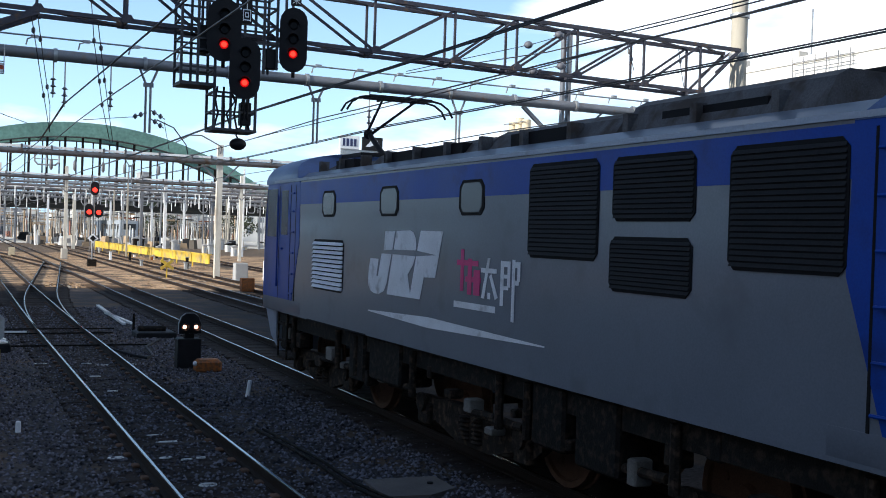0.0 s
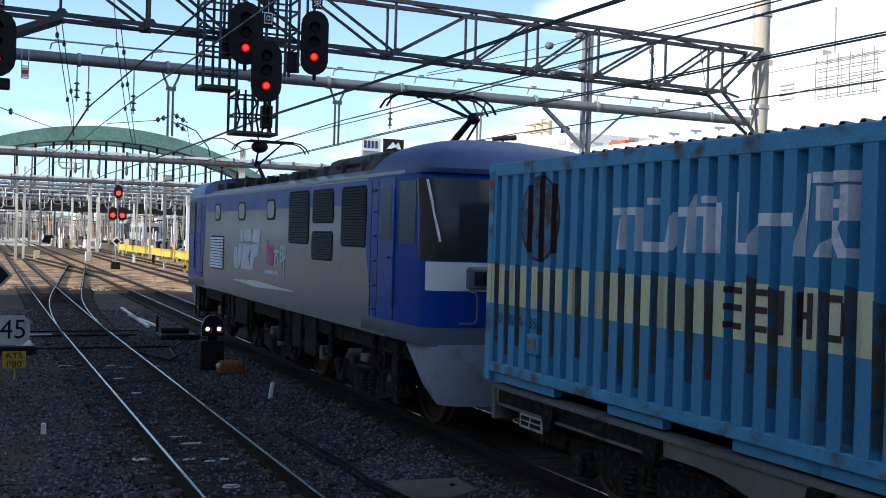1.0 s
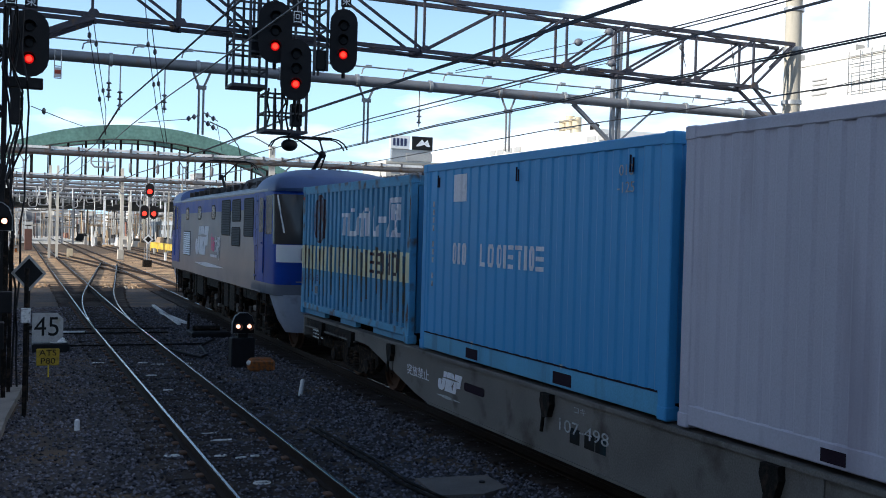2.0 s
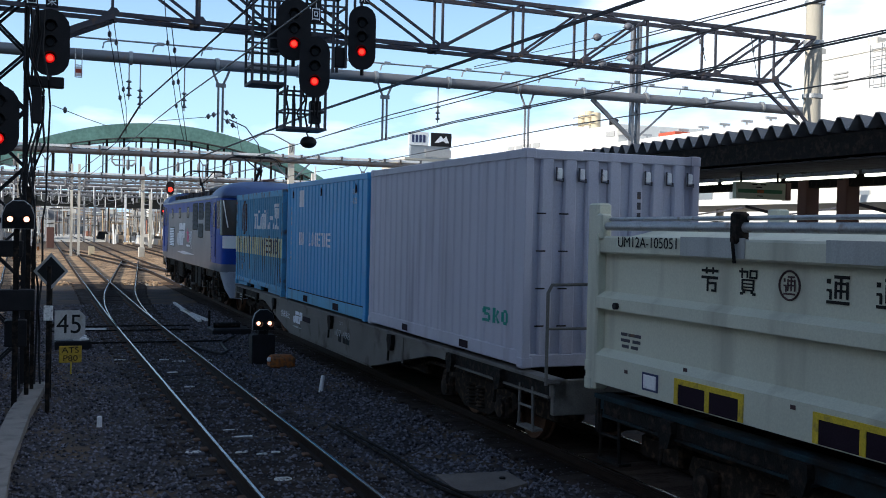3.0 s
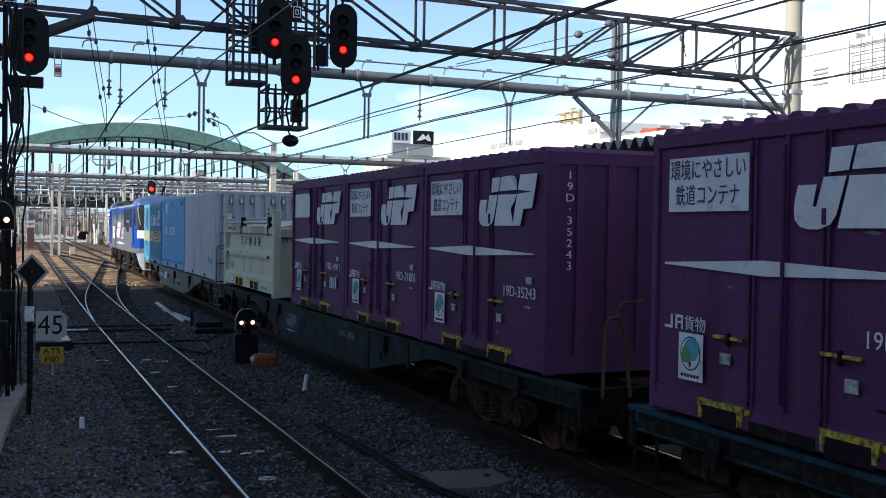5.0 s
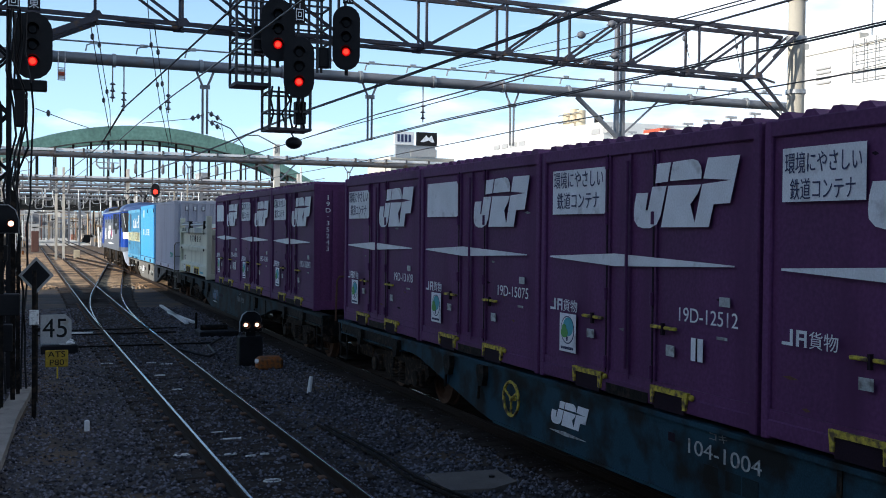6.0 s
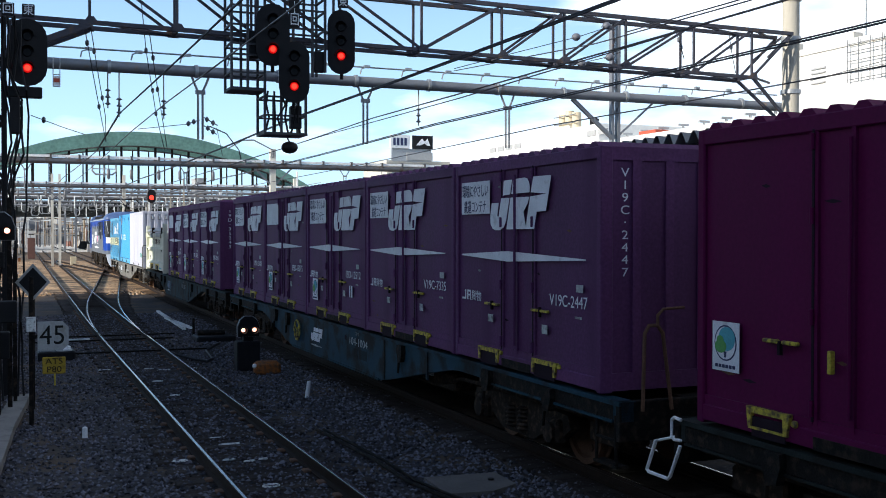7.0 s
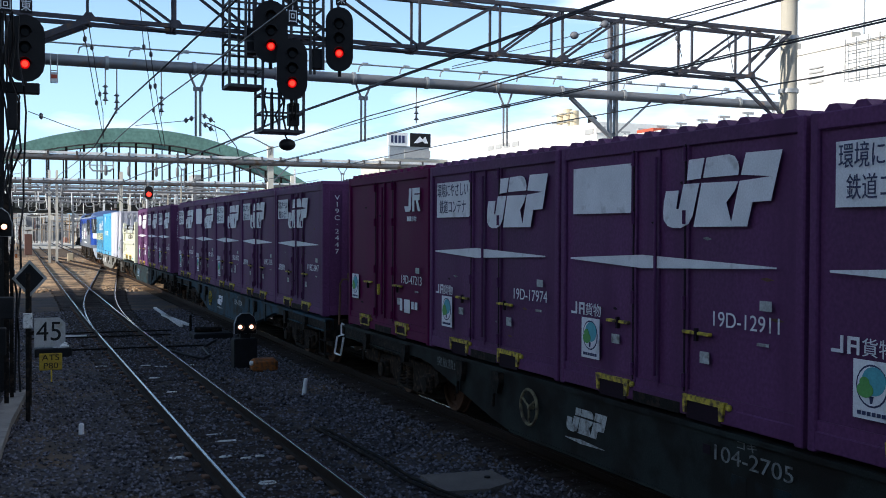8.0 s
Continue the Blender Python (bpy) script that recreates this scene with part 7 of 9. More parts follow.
        part("fitting", box(shape(), sx * 1.31, sx * 1.12, c(s) - w_ / 2, c(s) + w_ / 2, z, z + h_, 0.015), M[r6.choice(["dark", "bogie", "bogie", "wagon_grey"])], t, smooth=False)
    for s in (-15.2, -9.9, -4.6):
        bogie(t, c(s), 2.5, 0.56, 1.08)
    for flip in (False, True):
        for sx in (-1, 1):
            bm = shape()
            for z in (0.45, 0.75, 1.05):
                box(bm, *sorted((sx * 1.40, sx * 1.22)), c(-3.35), c(-2.85), z, z + 0.03)
            for s in (-3.35, -2.85):
                rod(bm, (sx * 1.38, c(s), 0.45), (sx * 1.38, c(s), 1.26), 0.018, 6)
            part("cab_steps", mirrored(bm, flip), M["bogie"], t, "dusty steel steps below the cab door", smooth=False)
    return mover(t, -9.9)


# pale slat colour stands for sky reflected in the louvre
M["sky_toned_slats"] = surface("sky_toned_slat_paint", (0.72, 0.74, 0.78), 0.4, vary=0.08, bump=0)
M["seam_dark"] = surface("dark_opening", (0.012, 0.012, 0.014), 0.7, vary=0.2, bump=0, spec=0.1)
M["pane_bright"] = glazing("window_glass", (0.06, 0.07, 0.08), 0.25)
M["loco_roofblue"] = surface("loco_roof_blue", (0.085, 0.135, 0.285), 0.4, vary=0.18, scale=1.1, bump=0.02, dirt=(0.075, 0.105, 0.20), dirt_at=0.6)
build_locomotive()


# ---- signals ----
def stadium(cx, cz, w, h, n=8):
    """Outline of an upright oval plate."""
    r, pts = w / 2, []
    for k in range(n + 1):
        a = math.pi * k / n
        pts.append((cx + r * math.cos(a), cz + h / 2 - r + r * math.sin(a)))
    for k in range(n + 1):
        a = math.pi + math.pi * k / n
        pts.append((cx + r * math.cos(a), cz - h / 2 + r + r * math.sin(a)))
    return pts


def colour_light(x, y, z, w, h, lit, label, lamps=3, turn=0.0, colour="lamp_red"):
    """A colour light signal that faces the camera; lit counts from the top."""
    t = thing("colour_light_signal", (x, y, z), label, "signal", group="colour light signals")
    t.rotation_euler = (0, 0, radians(turn))
    plate = slab(shape(), stadium(0, 0, w, h), "y", -0.02, 0.02)
    part("backplate", plate, M["black"], t, "black oval backplate", smooth=False)
    part("housing", box(shape(), -w * 0.26, w * 0.26, 0.02, 0.26, -h * 0.36, h * 0.36, 0.03), M["black"], t, smooth=False)
    for i in range(lamps):
        zz = (lamps - 1) / 2 * 0.27 - i * 0.27
        on = i == lit
        bm = turned(shape(), [(0.001, -0.06), (0.066, -0.056), (0.080, -0.035), (0.080, -0.01)], "y", (0, 0, zz), 18)
        lens = part("lens", bm, M["lamp_rim"] if on else M["lens_off"], t, "lit red lens" if on else "dark unlit lens")
        if on:
            part("core", turned(shape(), [(0.001, -0.070), (0.040, -0.067), (0.052, -0.058)], "y", (0, 0, zz), 16), M[colour], lens, "bright red core")
        bm = shape()
        rings = []
        for d, rr in ((-0.01, 0.115), (-0.17, 0.11)):
            rings.append([(math.cos(a) * rr, d, zz + math.sin(a) * rr) for a in [radians(5 + 170 * k / 10) for k in range(11)]] +
                         [(math.cos(a) * (rr - 0.008), d, zz + math.sin(a) * (rr - 0.008)) for a in [radians(5 + 170 * k / 10) for k in range(10, -1, -1)]])
        quad_strip(bm, rings)
        part("hood", bm, M["black"], lens, "black lamp hood")
    bm = shape()
    rod(bm, (0, 0.14, -h * 0.36), (0, 0.14, -h * 0.36 - 0.25), 0.035, 8)
    part("bracket", bm, M["black"], t)
    return t


colour_light(0.32, 19.25, 5.71, 0.64, 1.14, 2, "black oval signal on a lattice post showing red")
colour_light(4.56, 19.3, 6.32, 0.62, 1.16, 2, "black oval signal in the gantry cage showing red", turn=-11)
colour_light(4.90, 19.05, 5.62, 0.56, 1.12, 2, "black oval signal below the gantry showing red", turn=-12)
colour_light(5.88, 19.3, 6.28, 0.52, 1.22, 2, "black oval signal beside the cage showing red", turn=-20)
colour_light(-0.42, 17.0, 4.14, 0.58, 1.05, 2, "black oval signal low on the post showing red")


def twin_lamp(x, y, z, label, post):
    """A low black shunting signal with two warm lamps."""
    t = thing("shunting_signal", (x, y, z), label, "signal", group="shunting signals")
    outline = [(-0.22, -0.14), (0.22, -0.14), (0.22, 0.06), (0.17, 0.2), (0.08, 0.27), (-0.08, 0.27), (-0.17, 0.2), (-0.22, 0.06)]
    part("head", slab(shape(), outline, "y", -0.05, 0.14), M["black"], t, "round-topped black head", smooth=False)
    rim = [(u * 1.06, v * 1.05) for u, v in outline]
    part("rim", slab(shape(), rim, "y", 0.0, 0.03), M["galv"], t, "thin grey rim", smooth=False)
    for s in (-0.115, 0.115):
        bm = turned(shape(), [(0.001, -0.075), (0.033, -0.072), (0.042, -0.055), (0.042, -0.04)], "y", (s, 0, 0), 16)
        part("lamp", bm, M["lamp_warm"], t, "lit warm lamp")
        bm = turned(shape(), [(0.075, -0.05), (0.075, -0.16), (0.07, -0.16), (0.07, -0.05)], "y", (s, 0, 0), 16)
        part("hood", bm, M["black"], t)
    if post:
        part("base_box", box(shape(), -0.24, 0.24, -0.05, 0.28, -z - 0.24, -0.24, 0.02), M["black"], t, "black base box", smooth=False)
        part("neck", box(shape(), -0.1, 0.1, 0.0, 0.14, -0.26, -0.12, 0.01), M["black"], t, smooth=False)
    else:
        part("arm", box(shape(), -0.35, 0.05, 0.08, 0.16, -0.06, 0.02), M["black"], t, smooth=False)
    return t


twin_lamp(4.56, 21.5, 0.66, "low black shunting signal with two warm lamps on the ballast", True)
twin_lamp(-0.125, 17.0, 2.68, "black twin-lamp signal on the lattice post", False)

# plates, boxes and cables on the left post
post_gear = thing("post_equipment", (0, 18, 0), "dark boxes, plates and cables on the lattice post", "equipment")
for x0, x1, z0, z1, y0, y1 in ((-0.05, 0.55, 4.92, 5.10, 1.0, 1.2), (-0.5, 0.12, 1.30, 1.62, -1.0, -0.7), (-0.3, 0.02, 0.75, 1.15, -0.9, -0.6), (-0.45, -0.05, 2.1, 2.35, -0.6, -0.4), (0.04, 0.2, 4.3, 4.9, 0.9, 1.1)):
    part("box", box(shape(), x0, x1, y0, y1, z0, z1, 0.015), M["black"], post_gear, "black equipment box", smooth=False)
for x0, x1, w in ((-0.08, 0.12, "回"), (0.24, 0.44, "東")):
    p = part("plate", box(shape(), x0, x1, 1.20, 1.22, 6.30, 6.52, 0.004), M["black"], post_gear, "dark plate", smooth=False)
    writing("plate_sign", w, 0.2, M["mark"], p, Matrix.Translation(((x0 + x1) / 2, 1.192, 6.41)) @ HEADON, 0.16, "white sign")
for k in range(7):
    bm, r2 = shape(), random.Random(40 + k)
    x, pts, z = r2.uniform(-0.1, 0.28), [], 6.2
    while z > 0.3:
        pts.append((x + r2.uniform(-0.06, 0.06) + (0.12 if 3.9 < z < 4.9 else 0), r2.uniform(0.6, 1.3), z))
        z -= r2.uniform(0.35, 0.7)
    pts.append((x, 0.9, -0.15))
    pipe(bm, pts, 0.018, 6)
    part("cable", bm, M["black"], post_gear, "hanging black cable")
for x, y, top, w in ((0.02, -0.2, 3.2, 0.07), (-0.15, -0.9, 3.0, 0.08), (0.10, 0.4, 2.3, 0.06)):
    bm = shape()
    bar(bm, (x, y, -0.2), (x, y, top), w, w)
    part("stanchion", bm, M["dark"], post_gear, "dark steel stanchion", smooth=False)

# the signal cage under the truss
cage = thing("signal_cage", (0, 19.75, 0), "dark steel maintenance cage hanging under the gantry", "cage")
for x, z0, z1 in ((3.82, 5.33, 7.3), (4.12, 5.33, 7.3), (4.44, 4.52, 7.3), (5.22, 4.52, 5.35), (4.75, 4.52, 5.3), (4.98, 5.9, 7.5), (5.35, 5.6, 7.5), (5.6, 5.7, 7.5)):
    for d in (-0.32, 0.3):
        bm = shape()
        bar(bm, (x, d, z0), (x, d, z1), 0.045, 0.045)
        part("upright", bm, M["cage"], cage, smooth=False)
for x0, x1, z in ((3.82, 4.44, 5.33), (3.82, 4.44, 5.62), (3.82, 4.44, 5.95), (3.82, 4.44, 6.15), (3.82, 5.6, 6.5), (3.82, 5.6, 6.85), (4.44, 5.22, 4.52), (4.44, 5.22, 4.85), (4.44, 5.22, 5.2), (4.6, 5.6, 6.18), (5.0, 5.6, 7.1)):
    bm = shape()
    for d in (-0.32, 0.3):
        bar(bm, (x0, d, z), (x1, d, z), 0.035, 0.035)
    for x in (x0, x1):
        bar(bm, (x, -0.32, z), (x, 0.3, z), 0.035, 0.035)
    part("rail", bm, M["cage"], cage, smooth=False)
part("floor_grating", box(shape(), 4.42, 5.25, -0.34, 0.32, 4.49, 4.53), M["cage"], cage, smooth=False)
part("upper_grating", box(shape(), 3.80, 4.46, -0.34, 0.32, 5.29, 5.33), M["cage"], cage, smooth=False)
for k in range(6):
    bm, r2 = shape(), random.Random(60 + k)
    x = 4.5 + k * 0.12
    pipe(bm, [(x, -0.3, 5.3), (x + r2.uniform(-0.1, 0.1), -0.33, 5.05), (x + r2.uniform(-0.1, 0.1), -0.33, 4.8), (x + r2.uniform(-0.06, 0.06), -0.2, 4.54)], 0.02, 6)
    part("cable", bm, M["black"], cage, "looping black cable")
for x0, z0, h, words, size in ((4.86, 6.48, 0.78, "10\n|\n回", 0.70), (5.80, 6.92, 0.26, "東", 0.2), (4.40, 6.95, 0.5, "東\n回", 0.44)):
    p = part("plate", box(shape(), x0, x0 + 0.2, -0.5, -0.48, z0, z0 + h, 0.004), M["black"], cage, "dark plate", smooth=False)
    writing("plate_sign", words, 0.2, M["mark"], p, Matrix.Translation((x0 + 0.1, -0.508, z0 + h / 2)) @ HEADON, 0.16, "white sign", height=size)
for x0, x1, z0, z1 in ((4.95, 5.15, 4.62, 5.05), (5.4, 5.62, 5.72, 6.1), (4.15, 4.32, 5.9, 6.4)):
    part("relay_box", box(shape(), x0, x1, -0.3, -0.1, z0, z1, 0.015), M["black"], cage, "black relay box", smooth=False)

bell = thing("track_bell", (4.95, 19.6, 4.27), "dark round bell hanging on a hook below the cage", "bell")
part("bell", ball(shape(), (0, 0, 0), 0.16, 0.72, 16), M["black"], bell)
part("hook", pipe(shape(), [(0, 0, 0.1), (-0.04, 0, 0.17), (0.03, 0, 0.24), (0, 0, 0.3)], 0.016, 6), M["black"], bell)


# ---- small wires and insulators near the gantry ----
for x, z in ((0.569 * 19.5, 0.212 * 19.5), (0.607 * 19.5, 0.227 * 19.5), (0.576 * 19.5, 0.184 * 19.5), (0.611 * 19.5, 0.193 * 19.5)):
    t = thing("wire_insulator", (x, 19.5, EYE_Z + z), "round grey insulator on a stay wire", "insulator", group="round insulators")
    part("ball", ball(shape(), (0, 0, 0), 0.095, 0.85, 14), M["porcelain_grey"], t)
    part("clip", rod(shape(), (-0.14, -0.02, -0.04), (0.14, 0.02, 0.04), 0.015, 6), M["galv"], t)


def wire(pts, r=0.008, mat="wire", label="thin stay wire by the gantry"):
    bm = shape()
    pipe(bm, pts, r, 5)
    return solo("stay_wire", bm, M[mat], label=label, category="wire", group="stay wires")


def beads(t, pts):
    """Dark egg insulators strung on a stay wire."""
    for p in pts:
        part("bead", turned(shape(), [(0.012, -0.06), (0.035, -0.03), (0.035, 0.03), (0.012, 0.06)], "z", p, 8), M["porcelain"], t, "dark egg insulator")


wire([(8.3, 19.5, 5.95), (9.56, 19.5, 6.33), (11.17, 19.5, 6.80), (11.87, 19.5, 7.05), (12.25, 19.5, 7.17)])
wire([(8.3, 19.5, 5.33), (10.34, 19.5, 6.0), (11.18, 19.5, 6.23), (11.91, 19.5, 6.43), (12.19, 19.5, 6.54)])
for pts, eggs in (([(1.3, 20, 6.30), (1.7, 23, 5.65), (2.19, 26.5, 4.83)], [(1.37, 20.5, 6.15), (1.85, 24.1, 5.40)]),
                  ([(1.4, 20, 6.34), (1.76, 23, 5.89), (2.14, 26, 5.39), (2.19, 26.5, 4.83)], [(1.55, 21.3, 6.14), (1.95, 24.5, 5.64)]),
                  ([(2.28, 20, 6.90), (2.6, 22, 6.33), (3.17, 25, 5.40), (3.63, 27, 4.72)], [(2.6, 22, 6.33), (3.17, 25, 5.40), (2.95, 23.8, 5.77)]),
                  ([(2.42, 20, 6.36), (2.77, 22, 5.93), (3.7, 27, 4.72)], [(2.65, 21.3, 6.08), (2.95, 23, 5.69)]),
                  ([(13.9, 20, 7.30), (14.06, 20, 6.94), (14.17, 20, 6.60)], [(14.02, 20, 7.02), (14.09, 20, 6.85)]),
                  ([(15.40, 20, 7.28), (15.51, 20, 6.72), (15.60, 20, 6.36)], [(15.47, 20, 6.95)])):
    beads(wire(pts, 0.009), eggs)
beads(wire([(0.38, 19.5, 4.67), (1.1, 23, 4.80), (1.75, 26.3, 4.96)], 0.008), [(0.62, 20.7, 4.72)])
wire([(2.91, 26.3, 5.15), (4.05, 26.3, 5.31)], 0.008)
wire([(4.80, 26.3, 5.25), (6.2, 33, 5.05)], 0.008)
wire([(11.55, 59.7, 7.44), (12.35, 59.7, 7.91), (12.99, 59.7, 7.94), (13.55, 59.7, 7.67), (14.17, 59.7, 7.37), (14.17, 60.0, 7.0)], 0.04, "tube", "bent registration tube over the tracks")
wire([(6.73, -20, 4.90), (6.73, 15.4, 4.82), (6.73, 23.4, 4.89), (6.8, 60, 4.88)], 0.009, "copper", "second thin contact wire")
wire([(11.06, 26, 6.99), (10.08, 17, 6.16), (9.8, 15.5, 6.04)], 0.012)
for dz in (0.0, 0.05):
    wire([(9.8, 15.5, 6.04 + dz), (9.56, 12, 5.89 + dz), (9.3, 8, 5.75 + dz)], 0.011)
wire([(26.68, 30, 8.13), (24.28, 24, 7.83), (22, 18, 7.6)], 0.012)
wire([(3.7, 21, 4.75), (4.6, 24, 4.9), (5.35, 26.3, 4.72), (5.4, 26.3, 4.5)], 0.014)


# ---- signs and small things on the ground ----
def build_speed_sign():
    t = thing("speed_sign", (0.61, 16.5, 0), "pale worn speed board with black 45 beside the track", "sign")
    w, z = 0.215, 1.13
    outline = [(-w, z - w), (w * 0.6, z - w), (w, z - w * 0.6), (w, z + w * 0.6), (w * 0.6, z + w), (-w, z + w)]
    b = part("board", slab(shape(), outline, "y", -0.01, 0.01), M["sign_white"], t, "dirty white board", smooth=False)
    writing("number", "45", 0.40, M["ink_black"], b, Matrix.Translation((-0.01, -0.014, z)) @ HEADON, 0.34, "black digits")
    part("post", rod(shape(), (-0.30, 0.05, -0.2), (-0.30, 0.05, 2.0), 0.035, 10), M["dark"], t, "dark steel post")
    part("arm", box(shape(), -0.30, 0.1, 0.012, 0.04, 1.1, 1.15), M["dark"], t, smooth=False)
    y = part("yellow_tag", box(shape(), -0.15, 0.17, -0.012, 0.012, 0.57, 0.82, 0.01), M["sign_yellow"], t, "dirty yellow plate", smooth=False)
    writing("tag_text", "ATS\nP80", 0.12, M["ink_black"], y, Matrix.Translation((0.01, -0.016, 0.695)) @ HEADON, 0.24, "dark writing", lines=1.0)
    part("tag_pin", rod(shape(), (0.02, 0, 0.4), (0.02, 0, 0.58), 0.012, 6), M["yellow"], t)
    part("white_fitting", box(shape(), -0.37, -0.24, -0.05, 0.0, 1.2, 1.42, 0.01), M["chalk"], t, "small white fitting", smooth=False)


def build_diamond_sign():
    t = thing("diamond_sign", (0.365, 18.0, 1.86), "black diamond board with a pale rim on a post", "sign")
    o = lambda r: [(0, -r * 1.12), (r, 0), (0, r * 1.12), (-r, 0)]
    part("rim", slab(shape(), o(0.265), "y", 0.0, 0.02), M["sign_white"], t, "pale rim", smooth=False)
    part("face", slab(shape(), o(0.21), "y", -0.008, 0.0), M["black"], t, "black face", smooth=False)
    part("post", rod(shape(), (0, 0.05, -2.05), (0, 0.05, 0.1), 0.03, 10), M["dark"], t)


build_speed_sign()
build_diamond_sign()

bm = shape()
quad_strip(bm, [[(x - 0.16, y, -0.3), (x + 0.16, y + 0.02, -0.3), (x + 0.15, y + 0.02, -0.08), (x - 0.15, y, -0.08)] for x, y in ((-0.36, 6), (-0.34, 10), (-0.28, 12.8), (-0.19, 14.2), (-0.07, 16.2), (0.10, 18.0), (0.18, 19.1))])
solo("cable_trough", bm, M["concrete"], label="pale concrete cable trough curving beside the track", category="cable trough", kind="structure", smooth=False)

for x, y, h, lean in ((4.75, 17.67, 0.27, 0.05), (0.97, 15.28, 0.15, 0.0)):
    t = thing("marker_post", (x, y, -0.2), "short white concrete marker post in the ballast", "post", group="marker posts")
    bm = shape()
    rod(bm, (0, 0, -0.1), (lean, 0, h), 0.04, 10, 0.036)
    turned(bm, [(0.036, 0), (0.03, 0.015), (0.012, 0.022)], "z", (lean, 0, h), 10)
    part("post", bm, M["white"], t)

cover = thing("pit_cover", (4.95, 10.7, -0.2), "flat grey concrete pit cover with a lifting hole", "pit cover")
part("slab", slab(shape(), [(-0.57, 0.46), (-0.62, -0.34), (-0.12, -0.42), (0.27, -0.21), (0.29, 0.38)], "z", 0.0, 0.06), M["old_slab"], cover, smooth=False)
part("lifting_hole", turned(shape(), [(0.035, 0.0), (0.035, 0.079)], "z", (0.08, 0.05, 0), 10), M["black"], cover)
for off, r in ((0.0, 0.022), (0.10, 0.018)):
    bm = shape()
    pipe(bm, [(4.05 + off, 14.5, -0.15), (4.14 + off, 12.2, -0.13), (4.12 + off, 11.0, -0.13), (4.22 + off, 10.3, -0.13), (4.5 + off, 9.2, -0.14)], r, 8)
    solo("cable_pipe", bm, M["dark"], label="grey cable pipe lying on the ballast", category="pipe", group="cable pipes")

orange = thing("orange_cover", (4.83, 21.0, -0.2), "worn orange cover beside the shunting signal", "cover")
part("shell", box(shape(), -0.26, 0.26, -0.18, 0.18, -0.02, 0.26, 0.06), M["orange"], orange)
part("white_cap", ball(shape(), (-0.27, -0.1, 0.18), 0.05), M["white"], orange, "white cap")

MARKS = [(1.8, 22.4, 0.24, 0.06), (2.66, 22.25, 0.2, 0.07), (2.92, 21.95, 0.26, 0.06), (2.59, 20.33, 0.2, 0.08), (2.64, 18.46, 0.18, 0.07), (1.93, 13.1, 0.20, 0.09), (2.7, 13.9, 0.3, 0.07), (2.62, 14.4, 0.2, 0.04), (2.5, 12.95, 0.16, 0.06), (2.72, 12.78, 0.15, 0.05), (2.9, 12.83, 0.12, 0.05), (3.5, 22.0, 0.2, 0.06), (2.67, 11.42, 0.2, 0.05)]
for i, (x, y, w, d) in enumerate(MARKS):
    bm, r2 = shape(), random.Random(90 + i)
    if i == len(MARKS) - 1:
        for k in range(14):
            p, q = k * math.pi / 7, (k + 1) * math.pi / 7
            rod(bm, (0.09 * math.cos(p), 0.06 * math.sin(p), 0), (0.09 * math.cos(q), 0.06 * math.sin(q), 0), 0.012, 5)
    else:
        slab(bm, [(-w / 2, -d / 2 * r2.uniform(0.6, 1)), (w / 4, -d / 2), (w / 2, -d / 4), (w / 2 * r2.uniform(0.6, 1), d / 2), (-w / 3, d / 2 * r2.uniform(0.5, 1))], "z", -0.01, 0.006)
    solo("paint_mark", bm, M["chalk"], (x, y, -0.139), "splash of white paint on the track bed", "paint mark", "paint marks", smooth=False)

# point gear across the near track
point = thing("point_machine", (1.1, 25.2, -0.2), "dark point machine with pale round caps beside the track", "point machine")
part("case", box(shape(), -0.5, 0.28, -0.5, 0.5, 0.0, 0.22, 0.03), M["black"], point, smooth=False)
for y in (-0.3, 0.3):
    part("cap", turned(shape(), [(0.17, 0.22), (0.17, 0.25), (0.1, 0.28)], "z", (0.05, y, 0), 18), M["chalk"], point, "pale round cap")
for y, x0, x1, mt in ((28.6, 1.3, 1.95, "white"), (28.2, 0.6, 4.0, "dark"), (29.4, 0.9, 4.2, "dark"), (25.3, 1.3, 4.4, "dark")):
    bm = shape()
    bar(bm, (x0, y, -0.10), (x1, y, -0.10), 0.06, 0.035)
    solo("point_rod", bm, M[mt], label="steel point rod lying across the sleepers", category="rod", group="point rods", smooth=False)
second = thing("point_machine", (5.0, 27.9, -0.2), "dark point machine between the tracks", "point machine")
part("case", box(shape(), -0.5, 0.5, -0.45, 0.45, 0.0, 0.16, 0.03), M["black"], second, smooth=False)
part("motor", rod(shape(), (-0.4, 0.1, 0.2), (0.3, 0.1, 0.2), 0.09, 12), M["dark"], second)
part("post", rod(shape(), (-0.3, 1.4, 0.0), (-0.3, 1.4, 0.5), 0.035, 8), M["dark"], second)
bm = shape()
pipe(bm, [(3.4, 25.1, -0.13), (3.75, 23.4, -0.12), (3.95, 22.8, -0.12), (4.15, 23.3, -0.12), (4.3, 25.0, -0.12), (4.9, 26.6, -0.12)], 0.03, 8)
solo("loose_cable", bm, M["black"], label="black cable looping over the ballast", category="cable")
for p, q in (((4.9, 38.3), (4.71, 31.0)), ((4.75, 35.2), (4.95, 31.2))):
    bm = shape()
    bar(bm, (p[0], p[1], -0.13), (q[0], q[1], -0.13), 0.1, 0.06)
    solo("fouling_beam", bm, M["chalk"], label="white painted clearance beam between two tracks", category="beam", group="clearance beams", smooth=False)


